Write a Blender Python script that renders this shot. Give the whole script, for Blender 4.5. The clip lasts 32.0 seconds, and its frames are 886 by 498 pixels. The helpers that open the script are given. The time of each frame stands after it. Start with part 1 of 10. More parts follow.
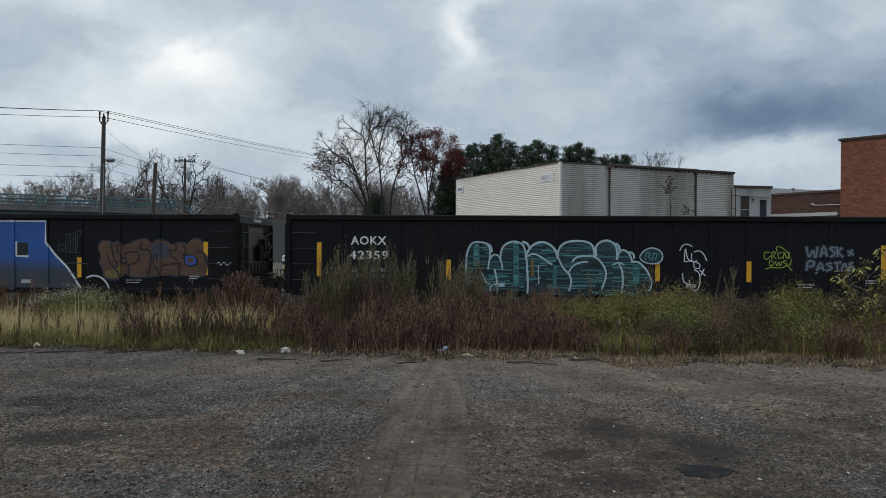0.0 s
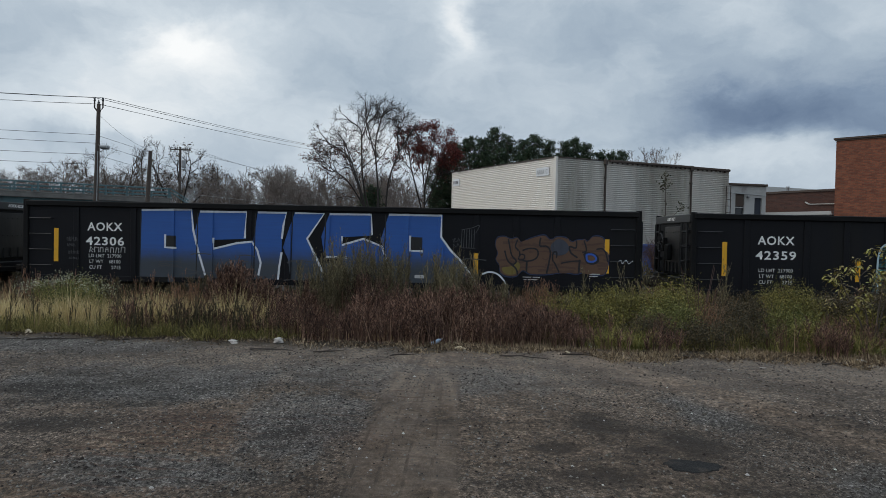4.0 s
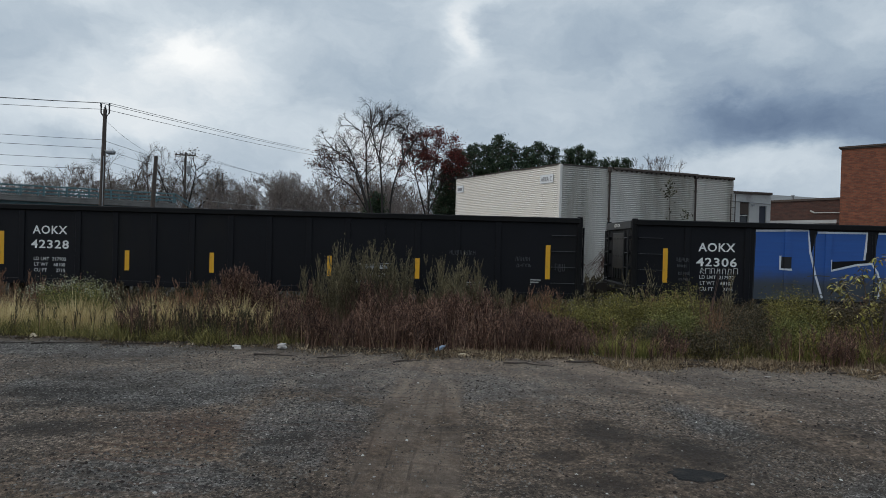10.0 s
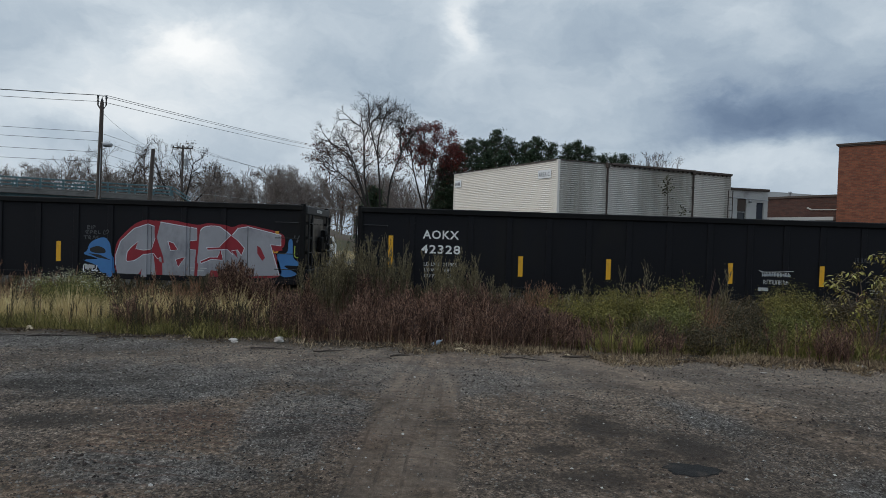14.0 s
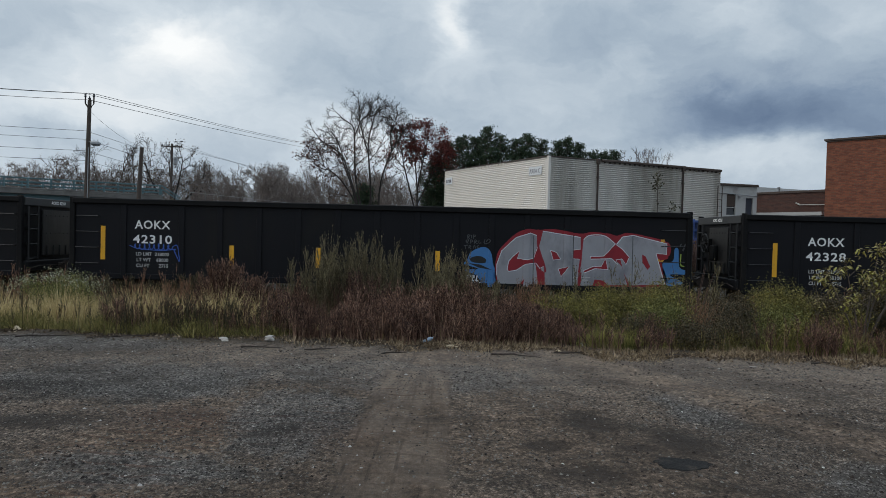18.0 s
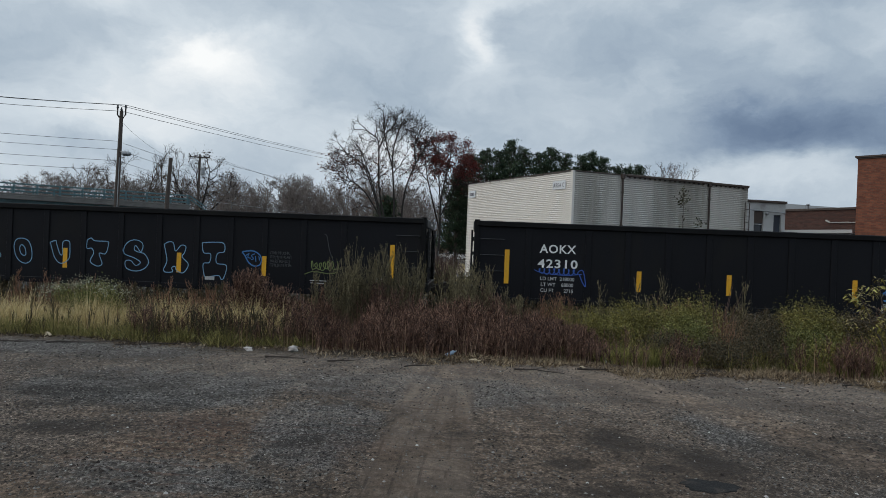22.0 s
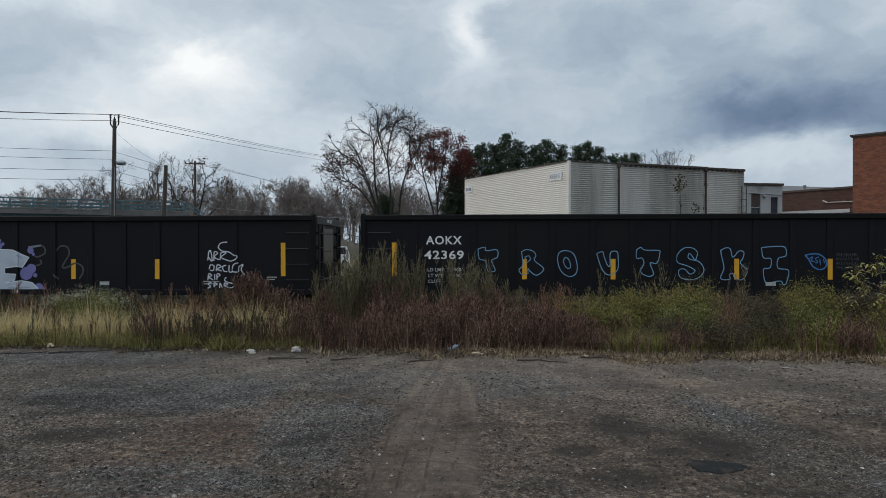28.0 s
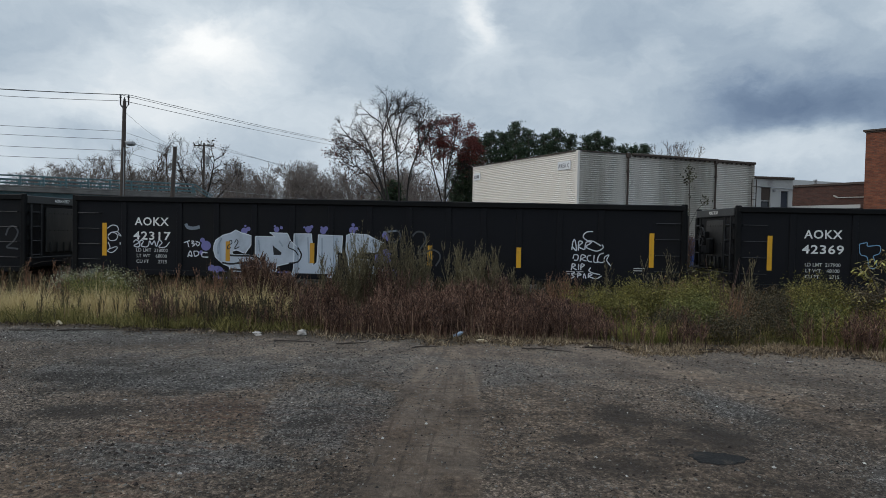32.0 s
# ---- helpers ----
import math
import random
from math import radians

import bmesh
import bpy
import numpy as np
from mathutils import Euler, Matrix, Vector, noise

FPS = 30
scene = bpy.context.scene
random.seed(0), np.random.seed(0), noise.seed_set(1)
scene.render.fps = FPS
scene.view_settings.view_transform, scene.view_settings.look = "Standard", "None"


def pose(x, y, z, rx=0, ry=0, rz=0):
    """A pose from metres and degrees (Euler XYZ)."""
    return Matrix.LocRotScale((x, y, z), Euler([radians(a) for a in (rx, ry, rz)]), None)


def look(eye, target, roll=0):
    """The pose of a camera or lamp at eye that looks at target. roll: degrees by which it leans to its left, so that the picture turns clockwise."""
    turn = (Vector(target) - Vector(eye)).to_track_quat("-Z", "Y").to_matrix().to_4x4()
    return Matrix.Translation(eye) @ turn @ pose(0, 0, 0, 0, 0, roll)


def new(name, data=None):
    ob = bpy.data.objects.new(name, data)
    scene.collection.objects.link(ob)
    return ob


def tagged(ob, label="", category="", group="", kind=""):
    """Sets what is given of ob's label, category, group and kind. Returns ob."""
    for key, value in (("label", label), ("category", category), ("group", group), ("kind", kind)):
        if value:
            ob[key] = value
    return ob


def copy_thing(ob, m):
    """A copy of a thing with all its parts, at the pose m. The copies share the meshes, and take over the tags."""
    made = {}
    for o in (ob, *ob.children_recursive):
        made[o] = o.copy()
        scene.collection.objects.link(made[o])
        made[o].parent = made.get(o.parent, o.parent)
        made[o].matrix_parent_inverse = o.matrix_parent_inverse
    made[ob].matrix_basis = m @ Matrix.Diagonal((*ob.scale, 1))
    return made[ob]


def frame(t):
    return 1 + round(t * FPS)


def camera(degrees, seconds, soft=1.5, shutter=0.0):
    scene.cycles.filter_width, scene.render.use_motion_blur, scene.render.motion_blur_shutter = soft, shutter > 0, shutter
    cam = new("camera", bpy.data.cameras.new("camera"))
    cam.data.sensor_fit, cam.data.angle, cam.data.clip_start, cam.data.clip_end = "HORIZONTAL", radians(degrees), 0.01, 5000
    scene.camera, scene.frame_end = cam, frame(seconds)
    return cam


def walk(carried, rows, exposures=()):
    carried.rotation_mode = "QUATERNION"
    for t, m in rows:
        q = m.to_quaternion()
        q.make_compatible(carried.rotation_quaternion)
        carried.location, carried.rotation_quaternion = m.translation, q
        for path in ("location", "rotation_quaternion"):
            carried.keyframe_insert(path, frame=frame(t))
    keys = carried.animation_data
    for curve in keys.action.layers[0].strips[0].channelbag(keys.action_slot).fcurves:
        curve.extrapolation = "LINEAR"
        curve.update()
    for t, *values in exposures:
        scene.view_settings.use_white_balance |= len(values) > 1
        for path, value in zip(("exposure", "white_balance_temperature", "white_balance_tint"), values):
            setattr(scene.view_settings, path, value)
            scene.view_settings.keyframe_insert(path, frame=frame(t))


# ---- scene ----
# camera: handheld, standing at the edge of a gravel lot, 1.65 m above the ground
cam = camera(69, 32.0, 0.75)


def held(x, y, z, yaw, pitch, roll):
    return pose(x, y, z, 90 + pitch, 0, yaw) @ pose(0, 0, 0, 0, 0, roll)


HAND = (
    (0, -0.004, -0.008, 1.655, 1.89, -0.51, 0.30),
    (0.5, 0.003, 0.001, 1.648, 1.81, -0.38, 0.38),
    (1, 0.002, -0.004, 1.656, 1.79, -0.35, 0.32),
    (1.5, 0.006, -0.000, 1.651, 1.77, -0.33, 0.43),
    (2, 0.003, -0.004, 1.650, 1.67, -0.53, 0.52),
    (2.5, -0.000, -0.001, 1.646, 1.62, -0.74, 0.83),
    (3, 0.007, 0.001, 1.644, 1.58, -0.87, 1.07),
    (3.5, 0.007, -0.007, 1.651, 1.54, -0.95, 1.17),
    (5.5, 0.013, -0.001, 1.647, 0.92, -1.64, 1.09),
    (6, 0.015, -0.006, 1.650, 0.78, -1.50, 1.04),
    (6.5, 0.012, -0.007, 1.652, 0.76, -1.38, 1.07),
    (7, 0.012, -0.001, 1.649, 0.71, -1.33, 1.13),
    (7.5, 0.012, 0.005, 1.643, 0.81, -1.15, 1.19),
    (8, 0.013, -0.002, 1.653, 0.88, -0.99, 1.18),
    (8.5, 0.008, -0.001, 1.648, 0.98, -0.73, 1.13),
    (9, 0.004, -0.000, 1.648, 1.21, -0.64, 1.15),
    (9.5, 0.001, -0.007, 1.643, 1.48, -0.61, 1.42),
    (10, -0.000, -0.010, 1.651, 1.79, -0.55, 1.53),
    (10.5, 0.003, -0.006, 1.643, 1.83, -0.58, 1.62),
    (11, 0.006, -0.004, 1.646, 1.91, -0.69, 1.57),
    (11.5, 0.004, -0.003, 1.644, 1.93, -0.72, 1.71),
    (12, 0.002, -0.003, 1.644, 1.87, -0.69, 1.80),
    (12.5, 0.002, -0.011, 1.645, 1.85, -0.79, 1.82),
    (13, 0.004, -0.011, 1.646, 1.75, -0.91, 1.78),
    (13.5, 0.005, -0.011, 1.645, 1.70, -0.94, 1.86),
    (14, 0.003, -0.008, 1.646, 1.55, -1.00, 1.86),
    (14.5, 0.007, -0.005, 1.649, 1.51, -0.98, 1.90),
    (16.5, 0.010, -0.005, 1.645, 1.14, -1.04, 1.59),
    (17, 0.010, -0.009, 1.643, 0.96, -1.12, 1.59),
    (17.5, 0.004, -0.003, 1.644, 0.88, -1.17, 1.64),
    (18, 0.015, 0.000, 1.642, 0.79, -1.22, 1.49),
    (18.5, 0.009, -0.009, 1.647, 0.71, -1.23, 1.47),
    (19, 0.016, 0.005, 1.639, 0.66, -1.21, 1.50),
    (19.5, 0.008, 0.001, 1.644, 0.61, -1.12, 1.55),
    (20, 0.017, 0.003, 1.645, 0.86, -0.81, 1.31),
    (20.5, 0.003, 0.014, 1.644, 1.31, -0.42, 1.10),
    (21, -0.005, -0.004, 1.644, 1.83, -0.14, 1.23),
    (21.5, -0.013, 0.003, 1.637, 2.30, -0.16, 1.64),
    (22, -0.015, -0.007, 1.653, 2.78, -0.16, 2.29),
    (22.5, -0.018, -0.007, 1.651, 3.06, -0.17, 2.67),
    (23, -0.024, -0.010, 1.642, 3.11, -0.96, 2.71),
    (23.5, -0.013, -0.004, 1.639, 2.95, -2.05, 1.83),
    (24, -0.009, -0.010, 1.632, 2.40, -2.97, 0.44),
    (24.5, -0.006, -0.001, 1.627, 1.94, -2.79, -0.76),
    (25, -0.001, -0.005, 1.626, 1.68, -2.42, -0.53),
    (25.5, 0.002, -0.005, 1.626, 1.75, -1.90, -0.37),
    (27.5, -0.002, -0.008, 1.621, 2.44, -0.61, -0.14),
    (28, -0.004, -0.012, 1.624, 2.70, -0.46, -0.10),
    (28.5, -0.003, -0.010, 1.620, 2.93, -0.42, -0.16),
    (29, -0.003, -0.013, 1.621, 3.10, -0.22, -0.43),
    (29.5, -0.004, -0.015, 1.625, 3.24, -0.21, -0.41),
    (30, -0.010, -0.014, 1.614, 3.37, -0.41, 0.19),
    (30.5, -0.008, -0.017, 1.613, 3.44, -0.74, 1.12),
    (31, -0.016, -0.025, 1.616, 3.38, -1.14, 1.43),
    (31.5, -0.011, -0.021, 1.616, 3.32, -1.43, 1.40),
    (32, -0.007, -0.015, 1.617, 3.28, -1.60, 1.13),
)
walk(cam, [(t, held(x, y, z, a, b, c)) for t, x, y, z, a, b, c in HAND],
     ((0, 0.0), (19, 0.02), (20, 0.1), (21, 0.08), (22, 0.0), (23, 0.03), (23.6, 0.18), (24, 0.26), (25.5, 0.26), (27.5, 0.0), (32, 0.03)))

# ---- world: a broken overcast with a brighter part ahead to the left ----
world = bpy.data.worlds.new("sky")
scene.world = world
world.use_nodes = True
wt = world.node_tree
wt.nodes.clear()


class Nodes:
    """Small helper to write node expressions."""

    def __init__(self, tree):
        self.t = tree

    def put(self, kind):
        return self.t.nodes.new(kind)

    def join(self, value, socket):
        if isinstance(value, bpy.types.NodeSocket):
            self.t.links.new(value, socket)
        else:
            socket.default_value = value

    def m(self, op, a, b=0.0, c=0.0, clamp=False):
        n = self.put("ShaderNodeMath")
        n.operation, n.use_clamp = op, clamp
        for v, s in zip((a, b, c), n.inputs):
            self.join(v, s)
        return n.outputs[0]

    def noise(self, vec, scale, detail=4.0, rough=0.55, distort=0.0):
        n = self.put("ShaderNodeTexNoise")
        self.join(vec, n.inputs["Vector"])
        for k, v in (("Scale", scale), ("Detail", detail), ("Roughness", rough), ("Distortion", distort)):
            n.inputs[k].default_value = v
        return n.outputs["Fac"]

    def ramp(self, fac, stops, mode="LINEAR"):
        n = self.put("ShaderNodeValToRGB")
        n.color_ramp.interpolation = mode
        e = n.color_ramp.elements
        while len(e) < len(stops):
            e.new(0.5)
        for i, (p, c) in enumerate(stops):
            e[i].position = p
            e[i].color = (*c, 1)
        self.join(fac, n.inputs[0])
        return n.outputs[0]

    def mix(self, fac, a, b, blend="MIX"):
        n = self.put("ShaderNodeMix")
        n.data_type, n.blend_type = "RGBA", blend
        self.join(fac, n.inputs[0])
        self.join(a if isinstance(a, bpy.types.NodeSocket) else (*a, 1), n.inputs[6])
        self.join(b if isinstance(b, bpy.types.NodeSocket) else (*b, 1), n.inputs[7])
        return n.outputs[2]

    def xyz(self, vec):
        n = self.put("ShaderNodeSeparateXYZ")
        self.join(vec, n.inputs[0])
        return n.outputs

    def vec(self, x, y, z):
        n = self.put("ShaderNodeCombineXYZ")
        for v, s in zip((x, y, z), n.inputs):
            self.join(v, s)
        return n.outputs[0]

    def step(self, v, lo, hi):
        n = self.put("ShaderNodeMapRange")
        n.interpolation_type = "SMOOTHSTEP"
        self.join(v, n.inputs[0])
        n.inputs[1].default_value, n.inputs[2].default_value = lo, hi
        return n.outputs[0]


SUN_AZ, SUN_EL = -100.0, 36.0      # degrees: to the left of the view, above the horizon
W = Nodes(wt)
way = W.put("ShaderNodeTexCoord").outputs["Generated"]
dx, dy, dz = W.xyz(way)
az = W.m("MULTIPLY", W.m("ARCTAN2", dx, dy), 57.2958)
el = W.m("MULTIPLY", W.m("ARCSINE", dz), 57.2958)
swirl = W.noise(W.vec(W.m("MULTIPLY", az, 0.11), W.m("MULTIPLY", el, 0.17), 1.7), 1.0, 6, 0.6, 0.2)
swirl2 = W.noise(W.vec(W.m("MULTIPLY", az, 0.11), W.m("MULTIPLY", el, 0.17), 7.3), 1.0, 6, 0.6, 0.2)
waz = W.m("ADD", az, W.m("MULTIPLY", W.m("SUBTRACT", swirl, 0.5), 11))
wel = W.m("ADD", el, W.m("MULTIPLY", W.m("SUBTRACT", swirl2, 0.5), 7))
# clouds: azimuth, height, half widths, how much brighter or darker
CLOUDS = (
    (-23.4, 15.4, 3.8, 2.2, 0.22), (-22, 15, 9, 4.0, 0.22), (0.4, 18.2, 1.7, 2.6, 0.30), (-2, 19.5, 6, 4, 0.13), (-34, 20, 6, 2.6, 0.26),
    (-27, 8.3, 18, 3.6, 0.20), (24.5, 15.8, 3.2, 2.0, 0.15), (31.5, 17.5, 4, 2.8, 0.17), (24.5, 6.6, 11, 1.6, 0.22), (-9, 6.5, 9, 2.6, 0.12),
    (25.7, 9.9, 12, 2.4, -0.26), (14, 16.5, 8, 4.5, -0.05), (28, 16, 9, 7, -0.13), (-11.6, 13.5, 6, 2.8, -0.12), (-32.5, 15.2, 4, 2.0, -0.10), (30, 21, 7, 2.2, -0.18),
    (6, 11, 9, 3.0, 0.02), (4, 24, 14, 4, 0.10), (14, 12.8, 6, 1.8, 0.04), (22.5, 18.3, 3.0, 2.2, 0.12), (-31, 6.5, 8, 0.9, -0.12), (-5, 11.0, 5, 1.6, -0.06), (-7, 12.5, 6, 2.6, -0.09), (30, 12, 7, 6, -0.04),
)
bright = W.m("MULTIPLY_ADD", W.noise(W.vec(W.m("MULTIPLY", waz, 0.075), W.m("MULTIPLY", wel, 0.13), 4.1), 1.0, 8, 0.58, 0.15), 0.62, 0.24)
for ca, ce, sa, se, gain in CLOUDS:
    qa = W.m("POWER", W.m("DIVIDE", W.m("SUBTRACT", waz, ca), sa), 2.0)
    qe = W.m("POWER", W.m("DIVIDE", W.m("SUBTRACT", wel, ce), se), 2.0)
    bright = W.m("MULTIPLY_ADD", W.m("EXPONENT", W.m("MULTIPLY", W.m("ADD", qa, qe), -1.0)), gain, bright)
cloud = W.ramp(bright, ((0.08, (0.11, 0.165, 0.265)), (0.3, (0.22, 0.295, 0.405)), (0.5, (0.39, 0.475, 0.565)), (0.72, (0.615, 0.69, 0.755)), (0.98, (0.95, 0.97, 0.975))))
sky = W.put("ShaderNodeTexSky")
sky.sky_type, sky.sun_disc, sky.sun_elevation, sky.sun_rotation = "NISHITA", False, radians(SUN_EL), radians(SUN_AZ)
blue = W.mix(1.0, sky.outputs[0], (0.09, 0.09, 0.09), "MULTIPLY")
thin = W.m("MULTIPLY", W.step(swirl, 0.55, 0.85), 0.25)
bg = W.put("ShaderNodeBackground")
W.join(W.mix(thin, cloud, blue), bg.inputs[0])
# an overcast sky is brightest overhead
W.join(W.m("MULTIPLY_ADD", W.step(el, 22.0, 75.0), 1.6, 1.0), bg.inputs[1])
wt.links.new(bg.outputs[0], W.put("ShaderNodeOutputWorld").inputs[0])

lamp = bpy.data.lights.new("sun", "SUN")
lamp.energy, lamp.angle, lamp.color = 1.1, radians(30), (1.0, 0.93, 0.83)
sun = new("sun", lamp)
sa, se = radians(SUN_AZ), radians(SUN_EL)
sun.matrix_world = look((0, 0, 60), Vector((0, 0, 60)) - Vector((math.sin(sa) * math.cos(se), math.cos(sa) * math.cos(se), math.sin(se))))

# ---- materials ----
def mat(name, color, rough=0.8, metal=0.0, var=0.25, scale=3.0, bump=0.15, fine=40.0, island=0.0, tint=None, amount=0.5, stretch=(1, 1, 1), obrand=0.0, spec=0.5):
    """A surface with broad stains (scale), fine grain (fine) and, with tint, patches of a second colour."""
    material = bpy.data.materials.new(name)
    material.use_nodes = True
    n = Nodes(material.node_tree)
    bsdf = n.t.nodes["Principled BSDF"]
    co = n.put("ShaderNodeTexCoord").outputs["Object"]
    mp = n.put("ShaderNodeMapping")
    mp.inputs["Scale"].default_value = stretch
    n.join(co, mp.inputs[0])
    co = mp.outputs[0]
    broad, grain = n.noise(co, scale, 5), n.noise(co, fine, 3)
    c = n.mix(broad, [v * (1 - var) for v in color], [min(1, v * (1 + var)) for v in color])
    c = n.mix(n.m("MULTIPLY", grain, 0.5), c, [v * (1 - var * 0.8) for v in color])
    if tint:
        patch = n.step(n.noise(co, scale * 0.6, 6, 0.65, 0.3), 0.62 - amount * 0.35, 0.8 - amount * 0.2)
        c = n.mix(patch, c, tint)
    if island or obrand:
        r = n.put("ShaderNodeNewGeometry").outputs["Random Per Island"] if island else n.put("ShaderNodeObjectInfo").outputs["Random"]
        k = n.m("MULTIPLY_ADD", r, 2 * (island or obrand), 1 - (island or obrand))
        hs = n.put("ShaderNodeHueSaturation")
        n.join(c, hs.inputs["Color"])
        n.join(k, hs.inputs["Value"])
        n.join(n.m("MULTIPLY_ADD", r, 0.05, 0.475), hs.inputs["Hue"])
        c = hs.outputs[0]
    n.join(c, bsdf.inputs["Base Color"])
    n.join(n.m("MULTIPLY_ADD", broad, 0.2, rough - 0.1, True), bsdf.inputs["Roughness"])
    bsdf.inputs["Metallic"].default_value = metal
    bsdf.inputs["Specular IOR Level"].default_value = spec
    if bump:
        b = n.put("ShaderNodeBump")
        b.inputs["Strength"].default_value = bump
        b.inputs["Distance"].default_value = 0.02
        n.join(grain, b.inputs["Height"])
        n.join(b.outputs[0], bsdf.inputs["Normal"])
    return material


def foliage(name, dark, light, third=None, rough=0.75):
    """Leaves and stems: every loose piece takes its own shade between the given colours."""
    material = bpy.data.materials.new(name)
    material.use_nodes = True
    n = Nodes(material.node_tree)
    bsdf = n.t.nodes["Principled BSDF"]
    r = n.put("ShaderNodeNewGeometry").outputs["Random Per Island"]
    stops = [(0.0, dark), (0.6, light)] + ([(1.0, third)] if third else [])
    co = n.put("ShaderNodeTexCoord").outputs["Object"]
    broad = n.noise(co, 0.9, 4)
    k = n.m("MULTIPLY_ADD", n.m("SUBTRACT", broad, 0.5), 0.9, r, True)
    n.join(n.mix(n.m("MULTIPLY", n.noise(co, 30, 2), 0.35), n.ramp(k, stops), dark), bsdf.inputs["Base Color"])
    bsdf.inputs["Roughness"].default_value = rough
    bsdf.inputs["Specular IOR Level"].default_value = 0.25
    return material


def ground_material():
    material = bpy.data.materials.new("gravel and dirt")
    material.use_nodes = True
    n = Nodes(material.node_tree)
    bsdf = n.t.nodes["Principled BSDF"]
    co = n.put("ShaderNodeNewGeometry").outputs["Position"]
    x, y, z = n.xyz(co)
    flat = n.vec(x, y, 0.0)
    vor = n.put("ShaderNodeTexVoronoi")
    vor.inputs["Scale"].default_value = 75.0
    n.join(flat, vor.inputs["Vector"])
    vor2 = n.put("ShaderNodeTexVoronoi")
    vor2.inputs["Scale"].default_value = 160.0
    n.join(flat, vor2.inputs["Vector"])
    broad = n.noise(n.vec(n.m("MULTIPLY", x, 0.55), n.m("MULTIPLY", y, 0.8), 2.0), 0.75, 6, 0.62, 0.5)
    mid = n.noise(n.vec(x, n.m("MULTIPLY", y, 0.6), 0.0), 2.4, 5, 0.65)
    grain = n.noise(flat, 60, 4, 0.7)
    mott = n.noise(n.vec(x, n.m("MULTIPLY", y, 0.8), 3.0), 7.0, 6, 0.72, 0.6)
    mott2 = n.noise(n.vec(x, n.m("MULTIPLY", y, 0.9), 9.0), 19.0, 5, 0.7)
    chip = n.m("ADD", n.m("MULTIPLY", vor.outputs["Color"], 0.40), n.m("ADD", n.m("MULTIPLY", grain, 0.22), n.m("ADD", n.m("MULTIPLY", mott, 0.22), n.m("MULTIPLY", mott2, 0.2))))
    chips = n.ramp(chip, ((0.30, (0.012, 0.0105, 0.009)), (0.5, (0.082, 0.064, 0.050)), (0.64, (0.20, 0.158, 0.124)), (0.8, (0.42, 0.36, 0.30))))
    dirt = n.ramp(n.m("ADD", n.m("MULTIPLY", mid, 0.35), n.m("ADD", n.m("MULTIPLY", mott, 0.4), n.m("MULTIPLY", mott2, 0.3))), ((0.38, (0.025, 0.0175, 0.0115)), (0.52, (0.117, 0.08, 0.053)), (0.66, (0.215, 0.152, 0.107))))
    vor3 = n.put("ShaderNodeTexVoronoi")
    vor3.inputs["Scale"].default_value = 38.0
    n.join(flat, vor3.inputs["Vector"])
    # wheel lanes of packed dirt: one straight ahead, two sweeping off to the sides
    wob = n.m("MULTIPLY", n.m("SUBTRACT", mid, 0.5), 0.35)
    def lane(centre, half, soft):
        d = n.m("ABSOLUTE", n.m("MULTIPLY_ADD", wob, half, n.m("SUBTRACT", x, centre)))
        return n.m("SUBTRACT", 1.0, n.step(d, half - soft, half + soft))
    l1 = n.m("MULTIPLY", lane(-0.36, 0.39, 0.05), n.m("MULTIPLY", n.step(y, 1.5, 3.2), n.m("SUBTRACT", 1.0, n.step(y, 7.2, 8.2))))
    l2 = lane(n.m("MULTIPLY_ADD", n.m("SUBTRACT", y, 5.5), -0.5, 3.45), 0.42, 0.22)
    l3 = lane(n.m("MULTIPLY_ADD", n.m("SUBTRACT", y, 4.0), 0.55, -2.6), 0.75, 0.5)
    l4 = lane(n.m("MULTIPLY_ADD", n.m("SUBTRACT", y, 4.0), -0.35, 1.75), 0.5, 0.35)
    lanes = n.m("MAXIMUM", n.m("MAXIMUM", n.m("MULTIPLY", l2, 0.8), n.m("MULTIPLY", l3, 0.85)), n.m("MAXIMUM", n.m("MULTIPLY", l4, 0.55), n.m("MULTIPLY", l1, 0.85)))
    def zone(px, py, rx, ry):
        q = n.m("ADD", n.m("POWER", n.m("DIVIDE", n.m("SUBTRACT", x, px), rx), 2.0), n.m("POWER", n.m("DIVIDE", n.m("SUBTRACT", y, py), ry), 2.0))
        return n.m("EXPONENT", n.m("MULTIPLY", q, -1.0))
    # blue-grey gravel lies in drifts between the brown dirt
    drift = n.m("MAXIMUM", zone(-3.4, 6.9, 1.7, 1.0), n.m("MAXIMUM", zone(-0.7, 7.5, 1.9, 0.85), n.m("MAXIMUM", zone(-1.35, 5.7, 0.6, 1.1), n.m("MAXIMUM", zone(-5.6, 9.0, 2.0, 0.7), zone(3.1, 4.1, 0.7, 0.9)))))
    drift = n.m("MAXIMUM", drift, n.m("MULTIPLY", n.m("MAXIMUM", zone(2.5, 6.4, 0.45, 0.9), zone(-2.2, 4.3, 1.0, 0.4)), 0.8))
    grey = n.step(n.m("ADD", drift, n.m("MULTIPLY_ADD", n.m("SUBTRACT", mid, 0.5), 1.1, n.m("MULTIPLY", n.m("SUBTRACT", broad, 0.5), 0.7))), 0.28, 0.62)
    grey = n.m("MULTIPLY", grey, n.m("SUBTRACT", 1.0, n.m("MULTIPLY", n.m("MAXIMUM", l1, n.m("MULTIPLY", l2, 0.8)), 0.9)))
    soft = n.m("MAXIMUM", n.m("MULTIPLY", n.step(broad, 0.44, 0.62), 0.6), lanes)
    soft = n.m("MULTIPLY", soft, n.m("MULTIPLY_ADD", grain, 0.7, 0.5), clamp=True)
    c = n.mix(soft, chips, dirt)
